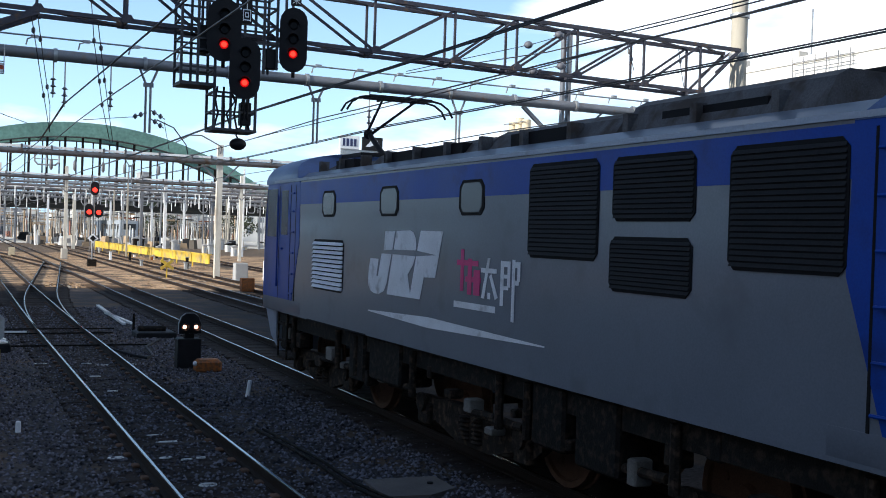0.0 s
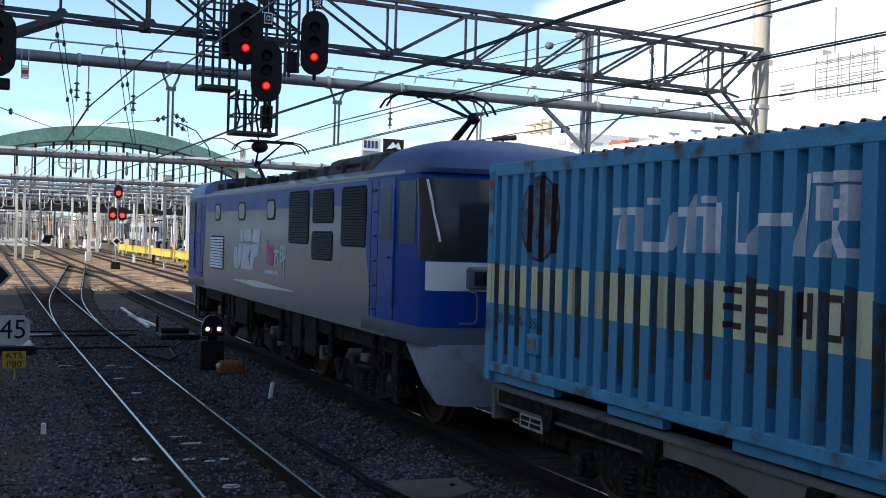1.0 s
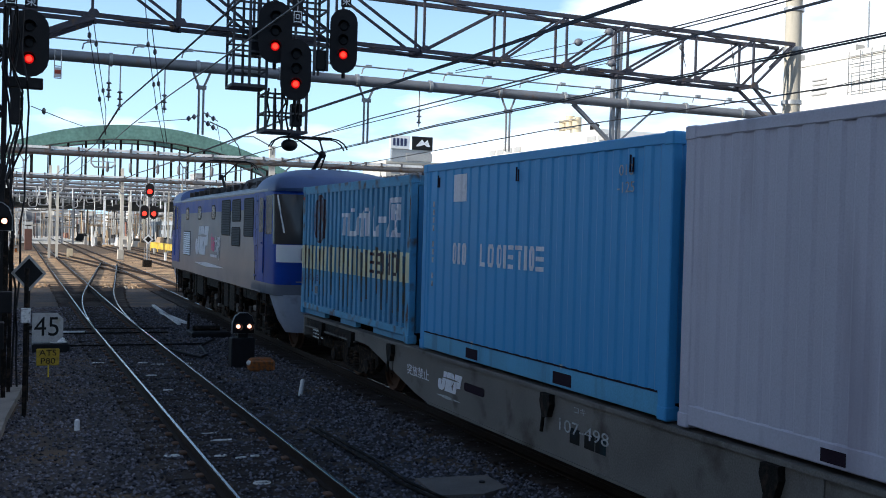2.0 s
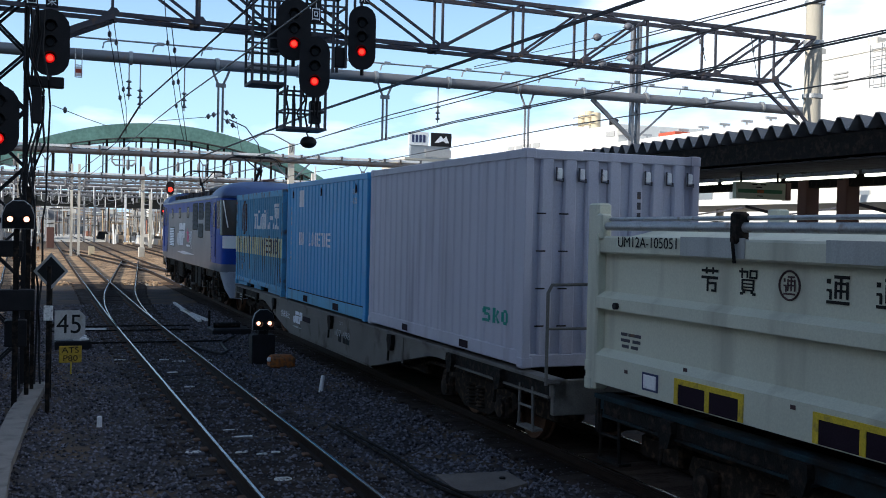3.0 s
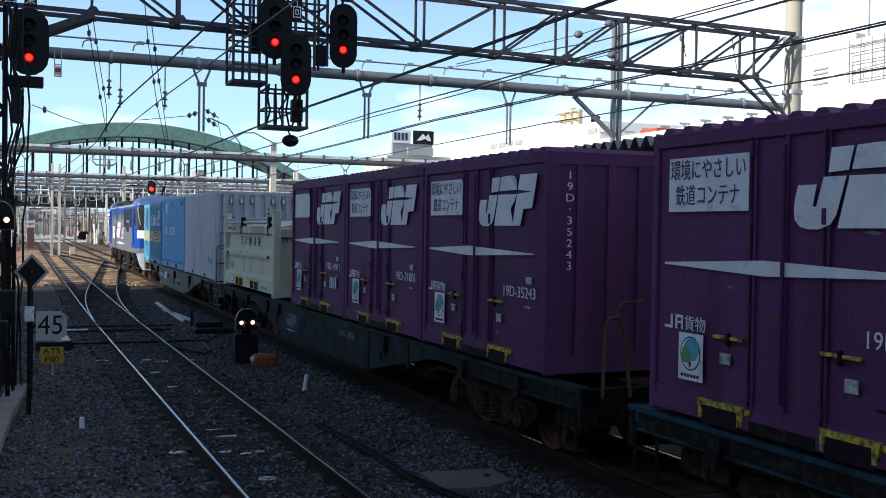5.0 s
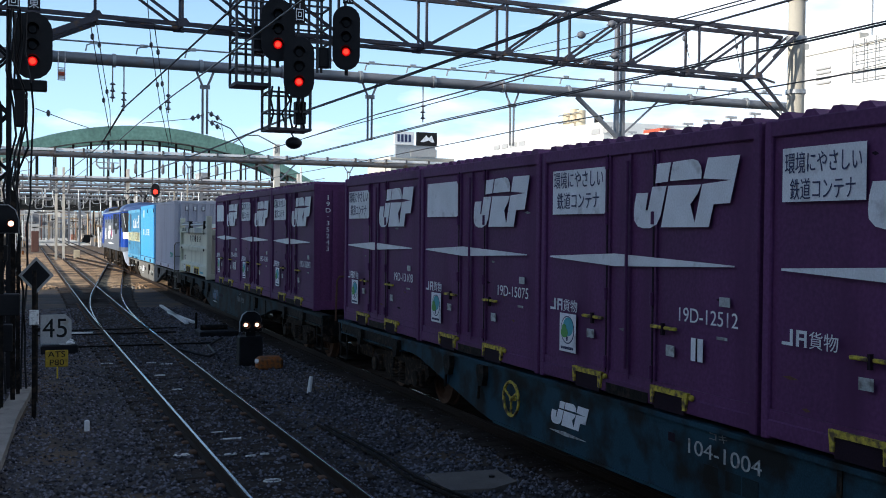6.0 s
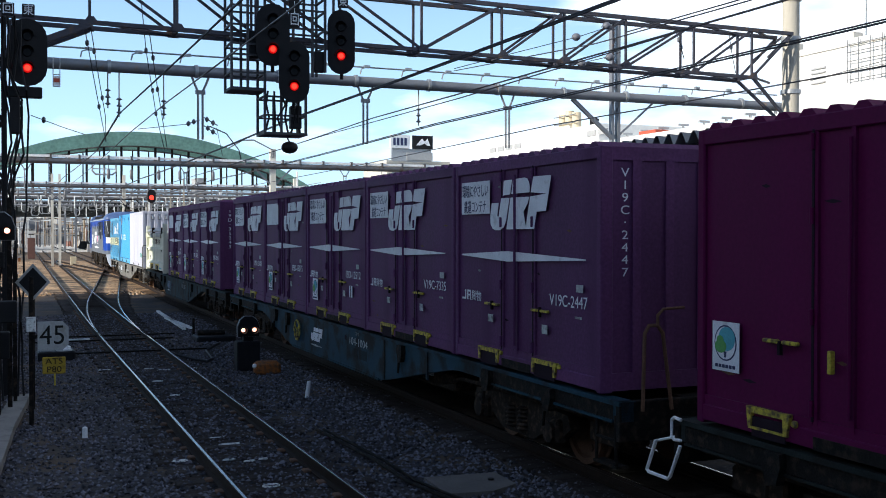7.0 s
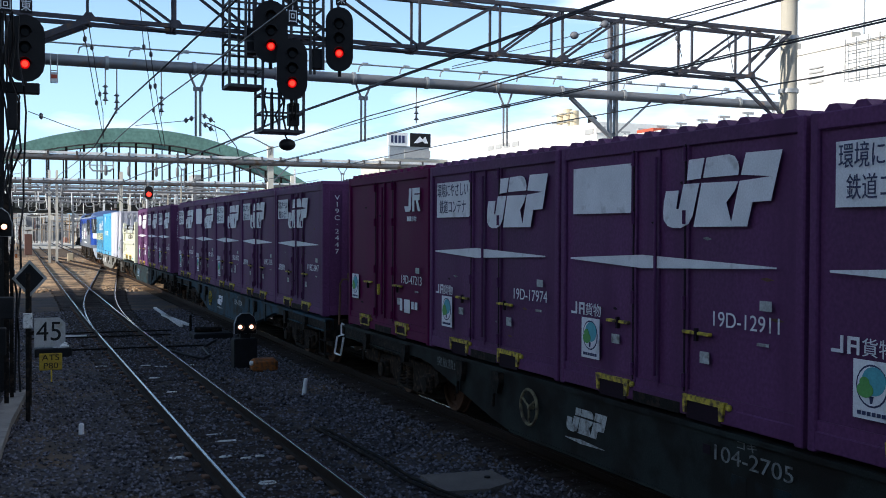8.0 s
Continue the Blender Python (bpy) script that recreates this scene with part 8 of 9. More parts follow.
# ---- the island platform and its canopy ----
def build_island_platform():
    bm = box(shape(), 12.25, 19.0, -30, 40, -0.2, 1.1, 0.02)
    solo("island_platform", bm, M["concrete"], label="grey concrete island platform", category="platform", kind="structure")
    t = thing("canopy", (12.25, 0, 0), "platform canopy with a folded metal roof on brown columns", "canopy")
    y0, y1, pitch = -24.0, 40.0, 0.42
    n = int((y1 - y0) / pitch)
    pts = []
    for i in range(n):
        a = y0 + i * pitch
        pts += [(a, 4.43), (a + 0.06, 4.43), (a + 0.19, 4.64), (a + 0.27, 4.64)]
    pts += [(y0 + n * pitch, 4.43)]
    rings = []
    for x, lift in ((0.0, 0.0), (3.3, -0.25), (6.6, 0.0)):
        rings.append([(x, y, z + lift) for y, z in pts] + [(x, y, z + lift - 0.02) for y, z in pts[::-1]])
    part("folded_roof", quad_strip(shape(), rings), M["canopy"], t, "folded grey sheet roof", smooth=False)
    bm = shape()
    slab(bm, [(y0, 4.02), (y1, 4.02), (y1, 4.38), (y0, 4.38)], "x", 0.12, 0.2)
    part("edge_girder", bm, M["dark"], t, "dark edge girder", smooth=False)
    bm = shape()
    slab(bm, [(y0, 3.72), (y1, 3.72), (y1, 4.1), (y0, 4.1)], "x", 3.2, 3.4)
    part("ridge_girder", bm, M["dark"], t, "dark girder", smooth=False)
    k = y0 + 1
    while k < y1:
        bm = shape()
        bar(bm, (0.15, k, 4.3), (3.3, k, 3.95), 0.12, 0.24)
        bar(bm, (6.5, k, 4.3), (3.3, k, 3.95), 0.12, 0.24)
        part("rafter", bm, M["dark"], t, "dark cantilever rafter", smooth=False)
        k += 4.0
    for k in (-18.0, -10.0, -2.0, 6.0, 11.5, 16.97, 18.15, 26.0, 33.0, 39.0):
        part("column", box(shape(), 3.15, 3.5, k - 0.15, k + 0.15, 1.1, 3.95, 0.02), M["brown"], t, "brown steel column", smooth=False)
    part("soffit", box(shape(), 0.25, 6.3, y0, y1, 3.96, 3.985), M["loco_roof"], t, "dark ceiling sheet", smooth=False)
    s = thing("station_sign", (13.70, 17.4, 3.59), "pale green hanging station name sign with a green stripe", "sign")
    part("board", box(shape(), -0.61, 0.61, -0.06, 0.06, -0.17, 0.16, 0.01), M["sign_pale"], s, "pale board", smooth=False)
    part("stripe", box(shape(), -0.56, 0.52, -0.066, -0.06, -0.055, 0.02), M["sign_green"], s, "green stripe", smooth=False)
    part("stripe_middle", box(shape(), -0.10, 0.06, -0.070, -0.066, -0.05, 0.015), M["orange"], s, "orange middle of the stripe", smooth=False)
    for u0, u1, v0, v1 in ((-0.22, -0.10, 0.105, 0.13), (-0.02, 0.12, 0.105, 0.13), (-0.12, 0.02, 0.05, 0.075), (-0.10, 0.04, -0.12, -0.10)):
        part("text_bar", box(shape(), u0, u1, -0.065, -0.06, v0, v1), M["ink_black"], s, "dark bar", smooth=False)
    part("end_frame", box(shape(), 0.61, 0.73, -0.08, 0.08, -0.18, 0.18, 0.01), M["brown"], s, "dark end frame", smooth=False)
    for u in (-0.45, 0.45):
        part("hanger", rod(shape(), (u, 0, 0.15), (u, 0, 0.38), 0.02, 6), M["dark"], s)
    for y in (11.2, 13.4, 15.6, 17.75, 19.9, 22.1, 24.3):
        f = thing("strip_light", (14.55, y, 3.85), "lit fluorescent strip light under the dark canopy", "lamp", group="canopy strip lights")
        part("housing", box(shape(), -0.07, 0.07, 0.05, 2.05, 0.03, 0.11, 0.01), M["white"], f, "white housing", smooth=False)
        part("tube", rod(shape(), (0, 0.08, 0.0), (0, 2.02, 0.0), 0.03, 10), M["tube_lit"], f, "glowing tube")
    # the next canopy, in the sun
    t = thing("canopy", (26, 0, 0), "sunlit white platform canopy on pale posts", "canopy")
    part("roof", box(shape(), 0, 7, -10, 75, 3.9, 4.15), M["facade"], t, smooth=False)
    for k in range(-8, 75, 6):
        part("post", box(shape(), 3.3, 3.55, k, k + 0.25, -0.2, 3.9), M["facade"], t, smooth=False)
        bm = shape()
        bar(bm, (0.2, k + 0.1, 3.85), (3.4, k + 0.1, 3.3), 0.1, 0.1)
        bar(bm, (0.1, k + 0.1, 3.8), (0.1, k + 6, 3.3), 0.06, 0.06)
        part("brace", bm, M["truss"], t, smooth=False)
    bm = shape()
    for z in (1.9, 2.3, 2.9, 3.3):
        rod(bm, (-0.5, -10, z), (-0.5, 75, z), 0.05, 8)
    part("pipes", bm, M["facade"], t, "pale service pipes")
    bm = box(shape(), 25, 34, -10, 78, -0.2, 1.1)
    solo("island_platform_far", bm, M["concrete"], label="sunlit concrete platform", category="platform", kind="structure")


build_island_platform()


# ---- buildings ----
def facade_windows(t, axis, at, u0, u1, z0, z1, cols, rows, w, h):
    """Rows of framed windows let into one wall. axis 'x': the wall faces -x at x = at, u runs along y; 'y': it faces -y."""
    for r in range(rows):
        for k in range(cols):
            u = u0 + (u1 - u0) * (k + 0.5) / cols
            z = z0 + (z1 - z0) * (r + 0.5) / rows
            bm = shape()
            if axis == "x":
                box(bm, at - 0.03, at + 0.08, u - w / 2, u + w / 2, z - h / 2, z + h / 2)
                f = part("window", bm, M["facade_c"], t, smooth=False)
                part("pane", box(shape(), at - 0.05, at - 0.02, u - w / 2 + 0.08, u + w / 2 - 0.08, z - h / 2 + 0.08, z + h / 2 - 0.08), M["pane"], f, smooth=False)
            else:
                box(bm, u - w / 2, u + w / 2, at - 0.03, at + 0.08, z - h / 2, z + h / 2)
                f = part("window", bm, M["facade_c"], t, smooth=False)
                part("pane", box(shape(), u - w / 2 + 0.08, u + w / 2 - 0.08, at - 0.05, at - 0.02, z - h / 2 + 0.08, z + h / 2 - 0.08), M["pane"], f, smooth=False)


def building(x0, x1, y0, y1, h, mat, label, wins=(), parapet=0.5):
    t = thing("building", (0, 0, -0.2), label, "building", group="town buildings")
    part("wall", box(shape(), x0, x1, y0, y1, 0, h), M[mat], t, smooth=False)
    bm = shape()
    box(bm, x0 - 0.15, x1 + 0.15, y0 - 0.15, y1 + 0.15, h, h + parapet)
    part("roof", bm, M[mat], t, smooth=False)
    for wdw in wins:
        facade_windows(t, *wdw)
    return t


big = building(60, 90, 40, 69, 17.3, "facade", "large overexposed white building with few windows", [("x", 60, 42, 66, 2, 10, 6, 3, 2, 1.4)])
for z in (14.9, 15.3, 15.7, 16.05):
    part("louvre", box(shape(), 59.85, 60.1, 65.7, 67.3, z - 0.08, z + 0.05), M["facade_c"], big, "grey louvre blade", smooth=False)
for i in range(6):
    y = 57.2 + i * 1.16
    part("scaffold_post", rod(shape(), (59.6, y, 14.4), (59.6, y, 17.2 + 0.5 * (i < 6)), 0.04, 6), M["canopy"], big)
for z in (14.6, 15.3, 16.0, 16.7, 17.3):
    part("scaffold_rail", rod(shape(), (59.6, 56.8, z), (59.6, 63.0, z), 0.035, 6), M["canopy"], big)
for y, h in ((70.2, 18.6), (63.6, 18.4), (58.0, 18.0)):
    part("roof_vent", box(shape(), 60.3, 61.3, y - 0.5, y + 0.5, 17.3, h, 0.05), M["facade_b"], big, "beige roof vent", smooth=False)
part("mast", rod(shape(), (60.5, 62, 17.6), (60.5, 62, 21.5), 0.07, 6), M["galv"], big)

low = building(60, 84, 70.5, 132, 12.4, "facade", "long pale building with rooftop vents", [("x", 60, 122, 131, 12.0, 13.0, 2, 1, 2.6, 0.6), ("x", 60, 72, 130, 2, 11, 12, 3, 2.4, 1.4)])
for i in range(8):
    y = 74 + i * 3.4
    bm = shape()
    rod(bm, (62, y, 12.8), (62, y, 13.5), 0.12, 8)
    bar(bm, (61.4, y, 13.6), (62.6, y, 13.6), 0.25, 0.2)
    part("vent", bm, M["facade_c"], low, "grey roof vent", smooth=False)
part("upper_storey", box(shape(), 60.4, 80, 101, 131, 12.4, 15.0), M["facade"], low, "pale upper storey", smooth=False)
part("stair_head", box(shape(), 60.6, 66, 108, 119, 15.0, 15.4), M["facade"], low, "pale stair head", smooth=False)
for y in (107.4, 109.0, 110.6):
    part("roof_tank", rod(shape(), (61.2, y, 15.0), (61.2, y, 17.2 - 0.2 * abs(y - 109)), 0.55, 14), M["tan"], low, "tan rooftop tank")
for z in (15.7, 16.6):
    part("tank_rail", rod(shape(), (60.5, 106.4, z), (60.5, 111.6, z), 0.06, 6), M["galv"], low)
part("dish", rod(shape(), (61, 103.4, 15.0), (61, 103.0, 15.7), 0.35, 12, 0.55), M["black"], low, "dark rooftop dish")
for y in (100.2, 102.6, 121.0, 123.5, 126.0, 128.5):
    part("vent_slot", box(shape(), 60.3, 60.5, y - 0.9, y + 0.9, 13.7, 14.3), M["facade_c"], low, "grey vent slot", smooth=False)
part("red_hut", box(shape(), 60.5, 62.5, 90.2, 93.2, 12.8, 13.35), M["roof_red"], low, "red rooftop hut", smooth=False)
tower = building(70.5, 84, 200, 215, 17.0, "facade_b", "pale building with two rooftop sign boards", [("y", 200, 71, 83, 12.5, 16.5, 4, 2, 2.0, 1.3)])
for x0, x1, m1, m2 in ((71.0, 75.2, "white", "ink"), (75.8, 80.2, "black", "mark")):
    b = part("sign_board", box(shape(), x0, x1, 199.4, 199.9, 19.9, 22.6, 0.05), M[m1], tower, "rooftop sign board", smooth=False)
    bm = shape()
    if m1 == "white":
        for k in range(4):
            u = x0 + 0.6 + k * 0.8
            box(bm, u, u + 0.5, 199.33, 199.39, 20.5, 22.0)
    else:
        slab(bm, [(x0 + 0.7, 20.6), (x0 + 2.0, 22.0), (x0 + 2.6, 21.4), (x0 + 3.2, 22.0), (x0 + 3.8, 20.6), (x0 + 3.1, 20.6), (x0 + 2.6, 21.0), (x0 + 1.5, 20.6)], "y", 199.33, 199.39)
    part("board_mark", bm, M[m2], b, "plain shapes on the board", smooth=False)
part("sign_frame", box(shape(), 71.5, 80, 199.8, 200.6, 17.3, 19.9), M["galv"], tower, smooth=False)
part("dark_band", box(shape(), 74.6, 80.2, 199.5, 199.8, 17.6, 19.2), M["facade_c"], tower, smooth=False)

r5 = random.Random(11)
for x0, x1, y, h, mat in ((62, 74, 260, 13, "facade"), (88, 112, 190, 17, "facade"), (69, 72.5, 420, 24, "facade_c"), (90, 125, 140, 17, "facade")):
    building(x0, x1, y, y + 14, h, mat, "distant pale town building with rows of windows", [("y", y, x0 + 0.5, x1 - 0.5, 1.5, h - 0.5, max(3, int((x1 - x0) / 3)), max(2, int(h / 3.2)), 1.7, 1.3)])

# ---- the arch bridge ----
bridge = thing("arch_bridge", (0, 180, 0), "green steel arch road bridge over the yard", "bridge")
CX, HALF, RISE, ZD = 20.0, 32.5, 10.65, 7.5
for d in (0.0, 9.0):
    rings, flange = [], []
    for i in range(41):
        u = -1 + 2 * i / 40
        x = CX + u * HALF
        z = ZD + RISE * (1 - u * u)
        top, low = z + 1.12, z + 1.12 - 2.3 * (1 - 0.72 * u * u)
        rings.append([(x, d - 0.6, low), (x, d + 0.6, low), (x, d + 0.6, top), (x, d - 0.6, top)])
        flange.append([(x, d - 0.75, low - 0.14), (x, d + 0.75, low - 0.14), (x, d + 0.75, low), (x, d - 0.75, low)])
    part("arch_rib", quad_strip(shape(), rings), M["green_steel"], bridge, "green arch rib", smooth=False)
    part("arch_flange", quad_strip(shape(), flange), M["bridge_grey"], bridge, "dark lower flange", smooth=False)
    for i in range(1, 24):
        u = -1 + 2 * i / 24
        x = CX + u * HALF
        z = ZD + RISE * (1 - u * u)
        bm = shape()
        bar(bm, (x, d, ZD - 0.5), (x, d, z), 0.35 if d == 0 else 0.2, 0.35 if d == 0 else 0.2)
        part("hanger", bm, M["dark"], bridge, "dark hanger", smooth=False)
for i in range(3, 22, 3):
    u = -1 + 2 * i / 24
    bm = shape()
    bar(bm, (CX + u * HALF, 0, ZD + RISE * (1 - u * u)), (CX + u * HALF + 2, 9, ZD + RISE * (1 - u * u)), 0.7, 0.7)
    part("arch_brace", bm, M["green_steel"], bridge, smooth=False)
part("deck", box(shape(), -120, 150, -1.0, 10.5, ZD - 2.2, ZD + 0.25), M["bridge_dark"], bridge, "dark bridge deck", smooth=False)
rd = random.Random(29)
x = -30.0
while x < 75:
    w, z = rd.uniform(0.8, 3.6), rd.uniform(ZD - 1.5, ZD - 0.9)
    part("deck_panel", box(shape(), x, x + w, -1.0 - rd.uniform(0.04, 0.3), -1.0, z, ZD - rd.uniform(0.1, 0.5)), M[rd.choice(["bridge_grey", "bridge_grey", "bridge_dark", "leaf"])], bridge, smooth=False)
    x += w + rd.uniform(0.1, 1.4)
part("edge_beam", box(shape(), -120, 150, -1.25, -1.0, ZD - 0.55, ZD - 0.35), M["truss"], bridge, "pale edge beam", smooth=False)
for z in (ZD + 0.8, ZD + 1.4):
    part("parapet_rail", bar(shape(), (-120, -1.1, z), (150, -1.1, z), 0.12, 0.12), M["galv"], bridge, "pale parapet rail", smooth=False)
for i in range(90):
    part("parapet_post", bar(shape(), (-40 + i * 1.5, -1.1, ZD - 0.7), (-40 + i * 1.5, -1.1, ZD + 1.45), 0.14, 0.14), M["galv"], bridge, "pale parapet post", smooth=False)
for x in (-60, -24, 62.5, 100):
    part("pier", box(shape(), x - 1.2, x + 1.2, 0, 9, -0.3, ZD - 1.8), M["concrete"], bridge, smooth=False)

# ---- the sunlit yard ----
far_signal = thing("far_signal", (9.15, 75, 0), "three red lights on a dark yard signal mast", "signal")
part("mast", rod(shape(), (0, 0.2, -0.2), (0, 0.2, 5.9), 0.06, 10), M["tube"], far_signal)
for x, z in ((0.05, 5.08), (-0.28, 3.56), (0.34, 3.56)):
    h = part("head", slab(shape(), stadium(x, z + 0.1, 0.55, 0.95), "y", -0.02, 0.05), M["black"], far_signal, "black head", smooth=False)
    part("lamp", turned(shape(), [(0.001, -0.11), (0.145, -0.10), (0.16, -0.05)], "y", (x, 0, z), 14), M["lamp_red"], h, "lit red lamp")
for x in (-0.17, 0.17):
    part("ladder_rail", rod(shape(), (x, 0.34, 0.0), (x, 0.34, 3.2), 0.018, 6), M["tube"], far_signal)
for k in range(9):
    part("rung", rod(shape(), (-0.17, 0.34, 0.25 + 0.34 * k), (0.17, 0.34, 0.25 + 0.34 * k), 0.012, 5), M["tube"], far_signal)
board = part("diamond_board", slab(shape(), [(-0.33, 1.78), (0.02, 1.43), (0.37, 1.78), (0.02, 2.13)], "y", 0.05, 0.09), M["white"], far_signal, "white diamond board", smooth=False)
part("diamond_centre", slab(shape(), [(-0.19, 1.78), (0.02, 1.57), (0.23, 1.78), (0.02, 1.99)], "y", 0.035, 0.05), M["ink_black"], board, "black middle", smooth=False)
part("foot_box", box(shape(), -0.3, 0.3, 0.0, 0.4, -0.2, 0.35, 0.03), M["dark"], far_signal, "dark box at the foot", smooth=False)

fence = thing("yellow_barrier", (0, 0, 0), "long yellow steel barrier beside the sunlit yard tracks", "barrier")
for i in range(10):
    k0, k1 = i / 10, (i + 0.94) / 10
    p, q = Vector((15.8, 127, 0)).lerp(Vector((17.0, 74, 0)), k0), Vector((15.8, 127, 0)).lerp(Vector((17.0, 74, 0)), k1)
    bm = shape()
    bar(bm, (p.x, p.y, 0.50), (q.x, q.y, 0.50), 0.10, 0.62)
    bar(bm, (p.x, p.y, 0.86), (q.x, q.y, 0.86), 0.30, 0.08)
    part("panel", bm, M["yellow_lit"], fence, smooth=False)
    part("post", rod(shape(), (p.x, p.y, -0.2), (p.x, p.y, 0.86), 0.06, 8), M["yellow_lit"], fence)

for x, y, w, d, h, mat in ((5.2, 96, 0.5, 0.5, 0.8, "tan"), (14.5, 56, 0.7, 0.6, 1.1, "facade_c"), (16.4, 57, 0.6, 0.6, 1.2, "white"), (17.6, 60, 0.9, 0.7, 0.9, "facade"), (-2.4, 58, 1.1, 0.8, 1.2, "facade_c"), (2.3, 120, 0.75, 0.6, 2.3, "brown"), (8.9, 91, 0.5, 0.5, 0.9, "facade_b"), (12.5, 47, 0.6, 0.4, 0.7, "orange")):
    t = thing("relay_cabinet", (x, y, -0.2), "small trackside equipment cabinet in the sunlit yard", "cabinet", group="trackside cabinets")
    part("body", box(shape(), -w / 2, w / 2, -d / 2, d / 2, 0.08, h, 0.03), M[mat], t, smooth=False)
    part("plinth", box(shape(), -w / 2 - 0.05, w / 2 + 0.05, -d / 2 - 0.05, d / 2 + 0.05, -0.1, 0.08), M["concrete"], t, smooth=False)
    part("door", box(shape(), -w / 2 + 0.06, w / 2 - 0.06, -d / 2 - 0.015, -d / 2 + 0.01, 0.16, h - 0.08), M[mat], t, smooth=False)

for i in range(70):
    y = r5.uniform(98, 240)
    x = r5.uniform(-0.16, 0.33) * y
    if abs(x - 6.73) < 2.6 or abs(x - 2.75) < 2.2 or 176 < y < 194:
        continue
    h = r5.uniform(6.5, 9.5)
    t = thing("catenary_mast", (x, y, -0.2), "pale steel mast with a bracket in the yard", "mast", group="yard masts")
    part("mast", box(shape(), -0.075, 0.075, -0.075, 0.075, 0, h), M[r5.choice(["white", "tube", "pole", "galv"])], t, smooth=False)
    bm = shape()
    bar(bm, (0, 0, h - 1.6), (r5.choice([-2.6, 2.6]), 0, h - 1.1), 0.07, 0.07)
    part("bracket", bm, M["galv"], t, smooth=False)

for x, y, L, mat in ((25.5, 166, 30, "far_grey"), (-9.5, 142, 34, "facade_c")):
    t = thing("parked_train", (x, y, 0), "pale parked train cars standing in the yard", "train", group="parked trains")
    part("body", box(shape(), -1.4, 1.4, 0, L, 1.0, 3.6, 0.12), M[mat], t, smooth=False)
    part("underframe", box(shape(), -1.2, 1.2, 0.2, L - 0.2, 0.25, 1.0), M["dark"], t, smooth=False)
    for k in range(int(L / 3)):
        part("window", box(shape(), -1.43, -1.38, k * 3 + 0.8, k * 3 + 2.4, 2.2, 3.0), M["glass"], t, smooth=False)
    part("front_window", box(shape(), -1.0, 1.0, -0.04, 0.02, 2.2, 3.1), M["glass"], t, smooth=False)


# ---- the clutter of the sunlit yard ----
def build_yard_gantry(y, z, x0, x1, r, seed):
    """A tube beam with brackets, hanging loops, insulators and posts."""
    rng = random.Random(seed)
    g = thing("yard_gantry", (0, y, 0), "pale grey gantry with hanging tubes across the yard", "gantry", group="yard gantries")
    part("tube_beam", rod(shape(), (x0, 0, z), (x1, 0, z), r, 10), M["tube"], g)
    part("cable_rail", rod(shape(), (x0, -0.1, z + 0.5), (x1, -0.1, z + 0.5), 0.05, 6), M["galv"], g)
    x = x0 + 0.5
    while x < x1:
        part("bracket", pipe(shape(), [(x, 0, z), (x, -0.1, z + 0.35), (x + 0.3, -0.1, z + 0.5)], 0.045, 5), M["galv"], g)
        x += rng.uniform(1.4, 2.4)
    x = x0 + rng.uniform(1, 3)
    while x < x1:
        kind = rng.random()
        if kind < 0.45:
            w, d = rng.uniform(0.35, 0.6), rng.uniform(0.9, 1.5)
            part("loop", pipe(shape(), [(x - w, 0, z), (x - w, 0, z - d + 0.25), (x - w + 0.2, 0, z - d), (x + w - 0.2, 0, z - d), (x + w, 0, z - d + 0.25), (x + w, 0, z)], 0.06, 6), M["galv"], g, "hanging bent tube")
        elif kind < 0.8:
            part("dropper", rod(shape(), (x, 0, z), (x, 0, z - rng.uniform(1.0, 1.8)), 0.06, 6), M["white"], g, "pale hanging tube")
        else:
            part("insulator", turned(shape(), [(0.03, -1.2), (0.14, -1.1), (0.14, -0.7), (0.03, -0.6), (0.03, 0)], "z", (x, 0, z), 8), M["porcelain"], g, "dark insulator")
        x += rng.uniform(1.2, 3.2)
    for x in [x0 + 3 + k * 17 + rng.uniform(-3, 3) for k in range(int((x1 - x0) / 17))]:
        if min(abs(x - q) for q in (2.75, 6.73, 10.65, 15.9, 21.8)) < 1.6:
            x += 2.1
        part("post", bar(shape(), (x, 0.2, -0.25), (x, 0.2, z + 1.2), 0.28, 0.28), M[rng.choice(["white", "pole", "tube"])], g, "pale steel post", smooth=False)
        part("knee_brace", bar(shape(), (x, 0.1, z - 1.1), (x + 1.0, 0.1, z - 0.1), 0.09, 0.09), M["tube"], g, smooth=False)


for y, z, x0, x1, r, seed in ((106, 6.3, -18, 46, 0.13, 1), (114, 6.9, -20, 50, 0.14, 2), (139, 6.5, -24, 56, 0.15, 3), (150, 7.4, -26, 60, 0.15, 4), (161, 6.6, -28, 62, 0.16, 5), (172, 7.9, -30, 66, 0.17, 6)):
    build_yard_gantry(y, z, x0, x1, r, seed)

frame_u = thing("hanging_frame", (0, 60, 0), "pale U-shaped tube frame hanging under a gantry", "frame")
part("outer_tube", pipe(shape(), [(4.25, 0, 6.6), (4.25, 0, 6.0), (4.42, 0, 5.82), (5.3, 0, 5.82), (5.48, 0, 6.0), (5.48, 0, 6.6)], 0.05, 8), M["galv"], frame_u)
part("inner_bar", rod(shape(), (4.25, 0, 6.12), (5.48, 0, 6.12), 0.03, 6), M["galv"], frame_u)
part("stem", rod(shape(), (4.85, 0, 6.6), (4.85, 0, 5.7), 0.03, 6), M["galv"], frame_u)

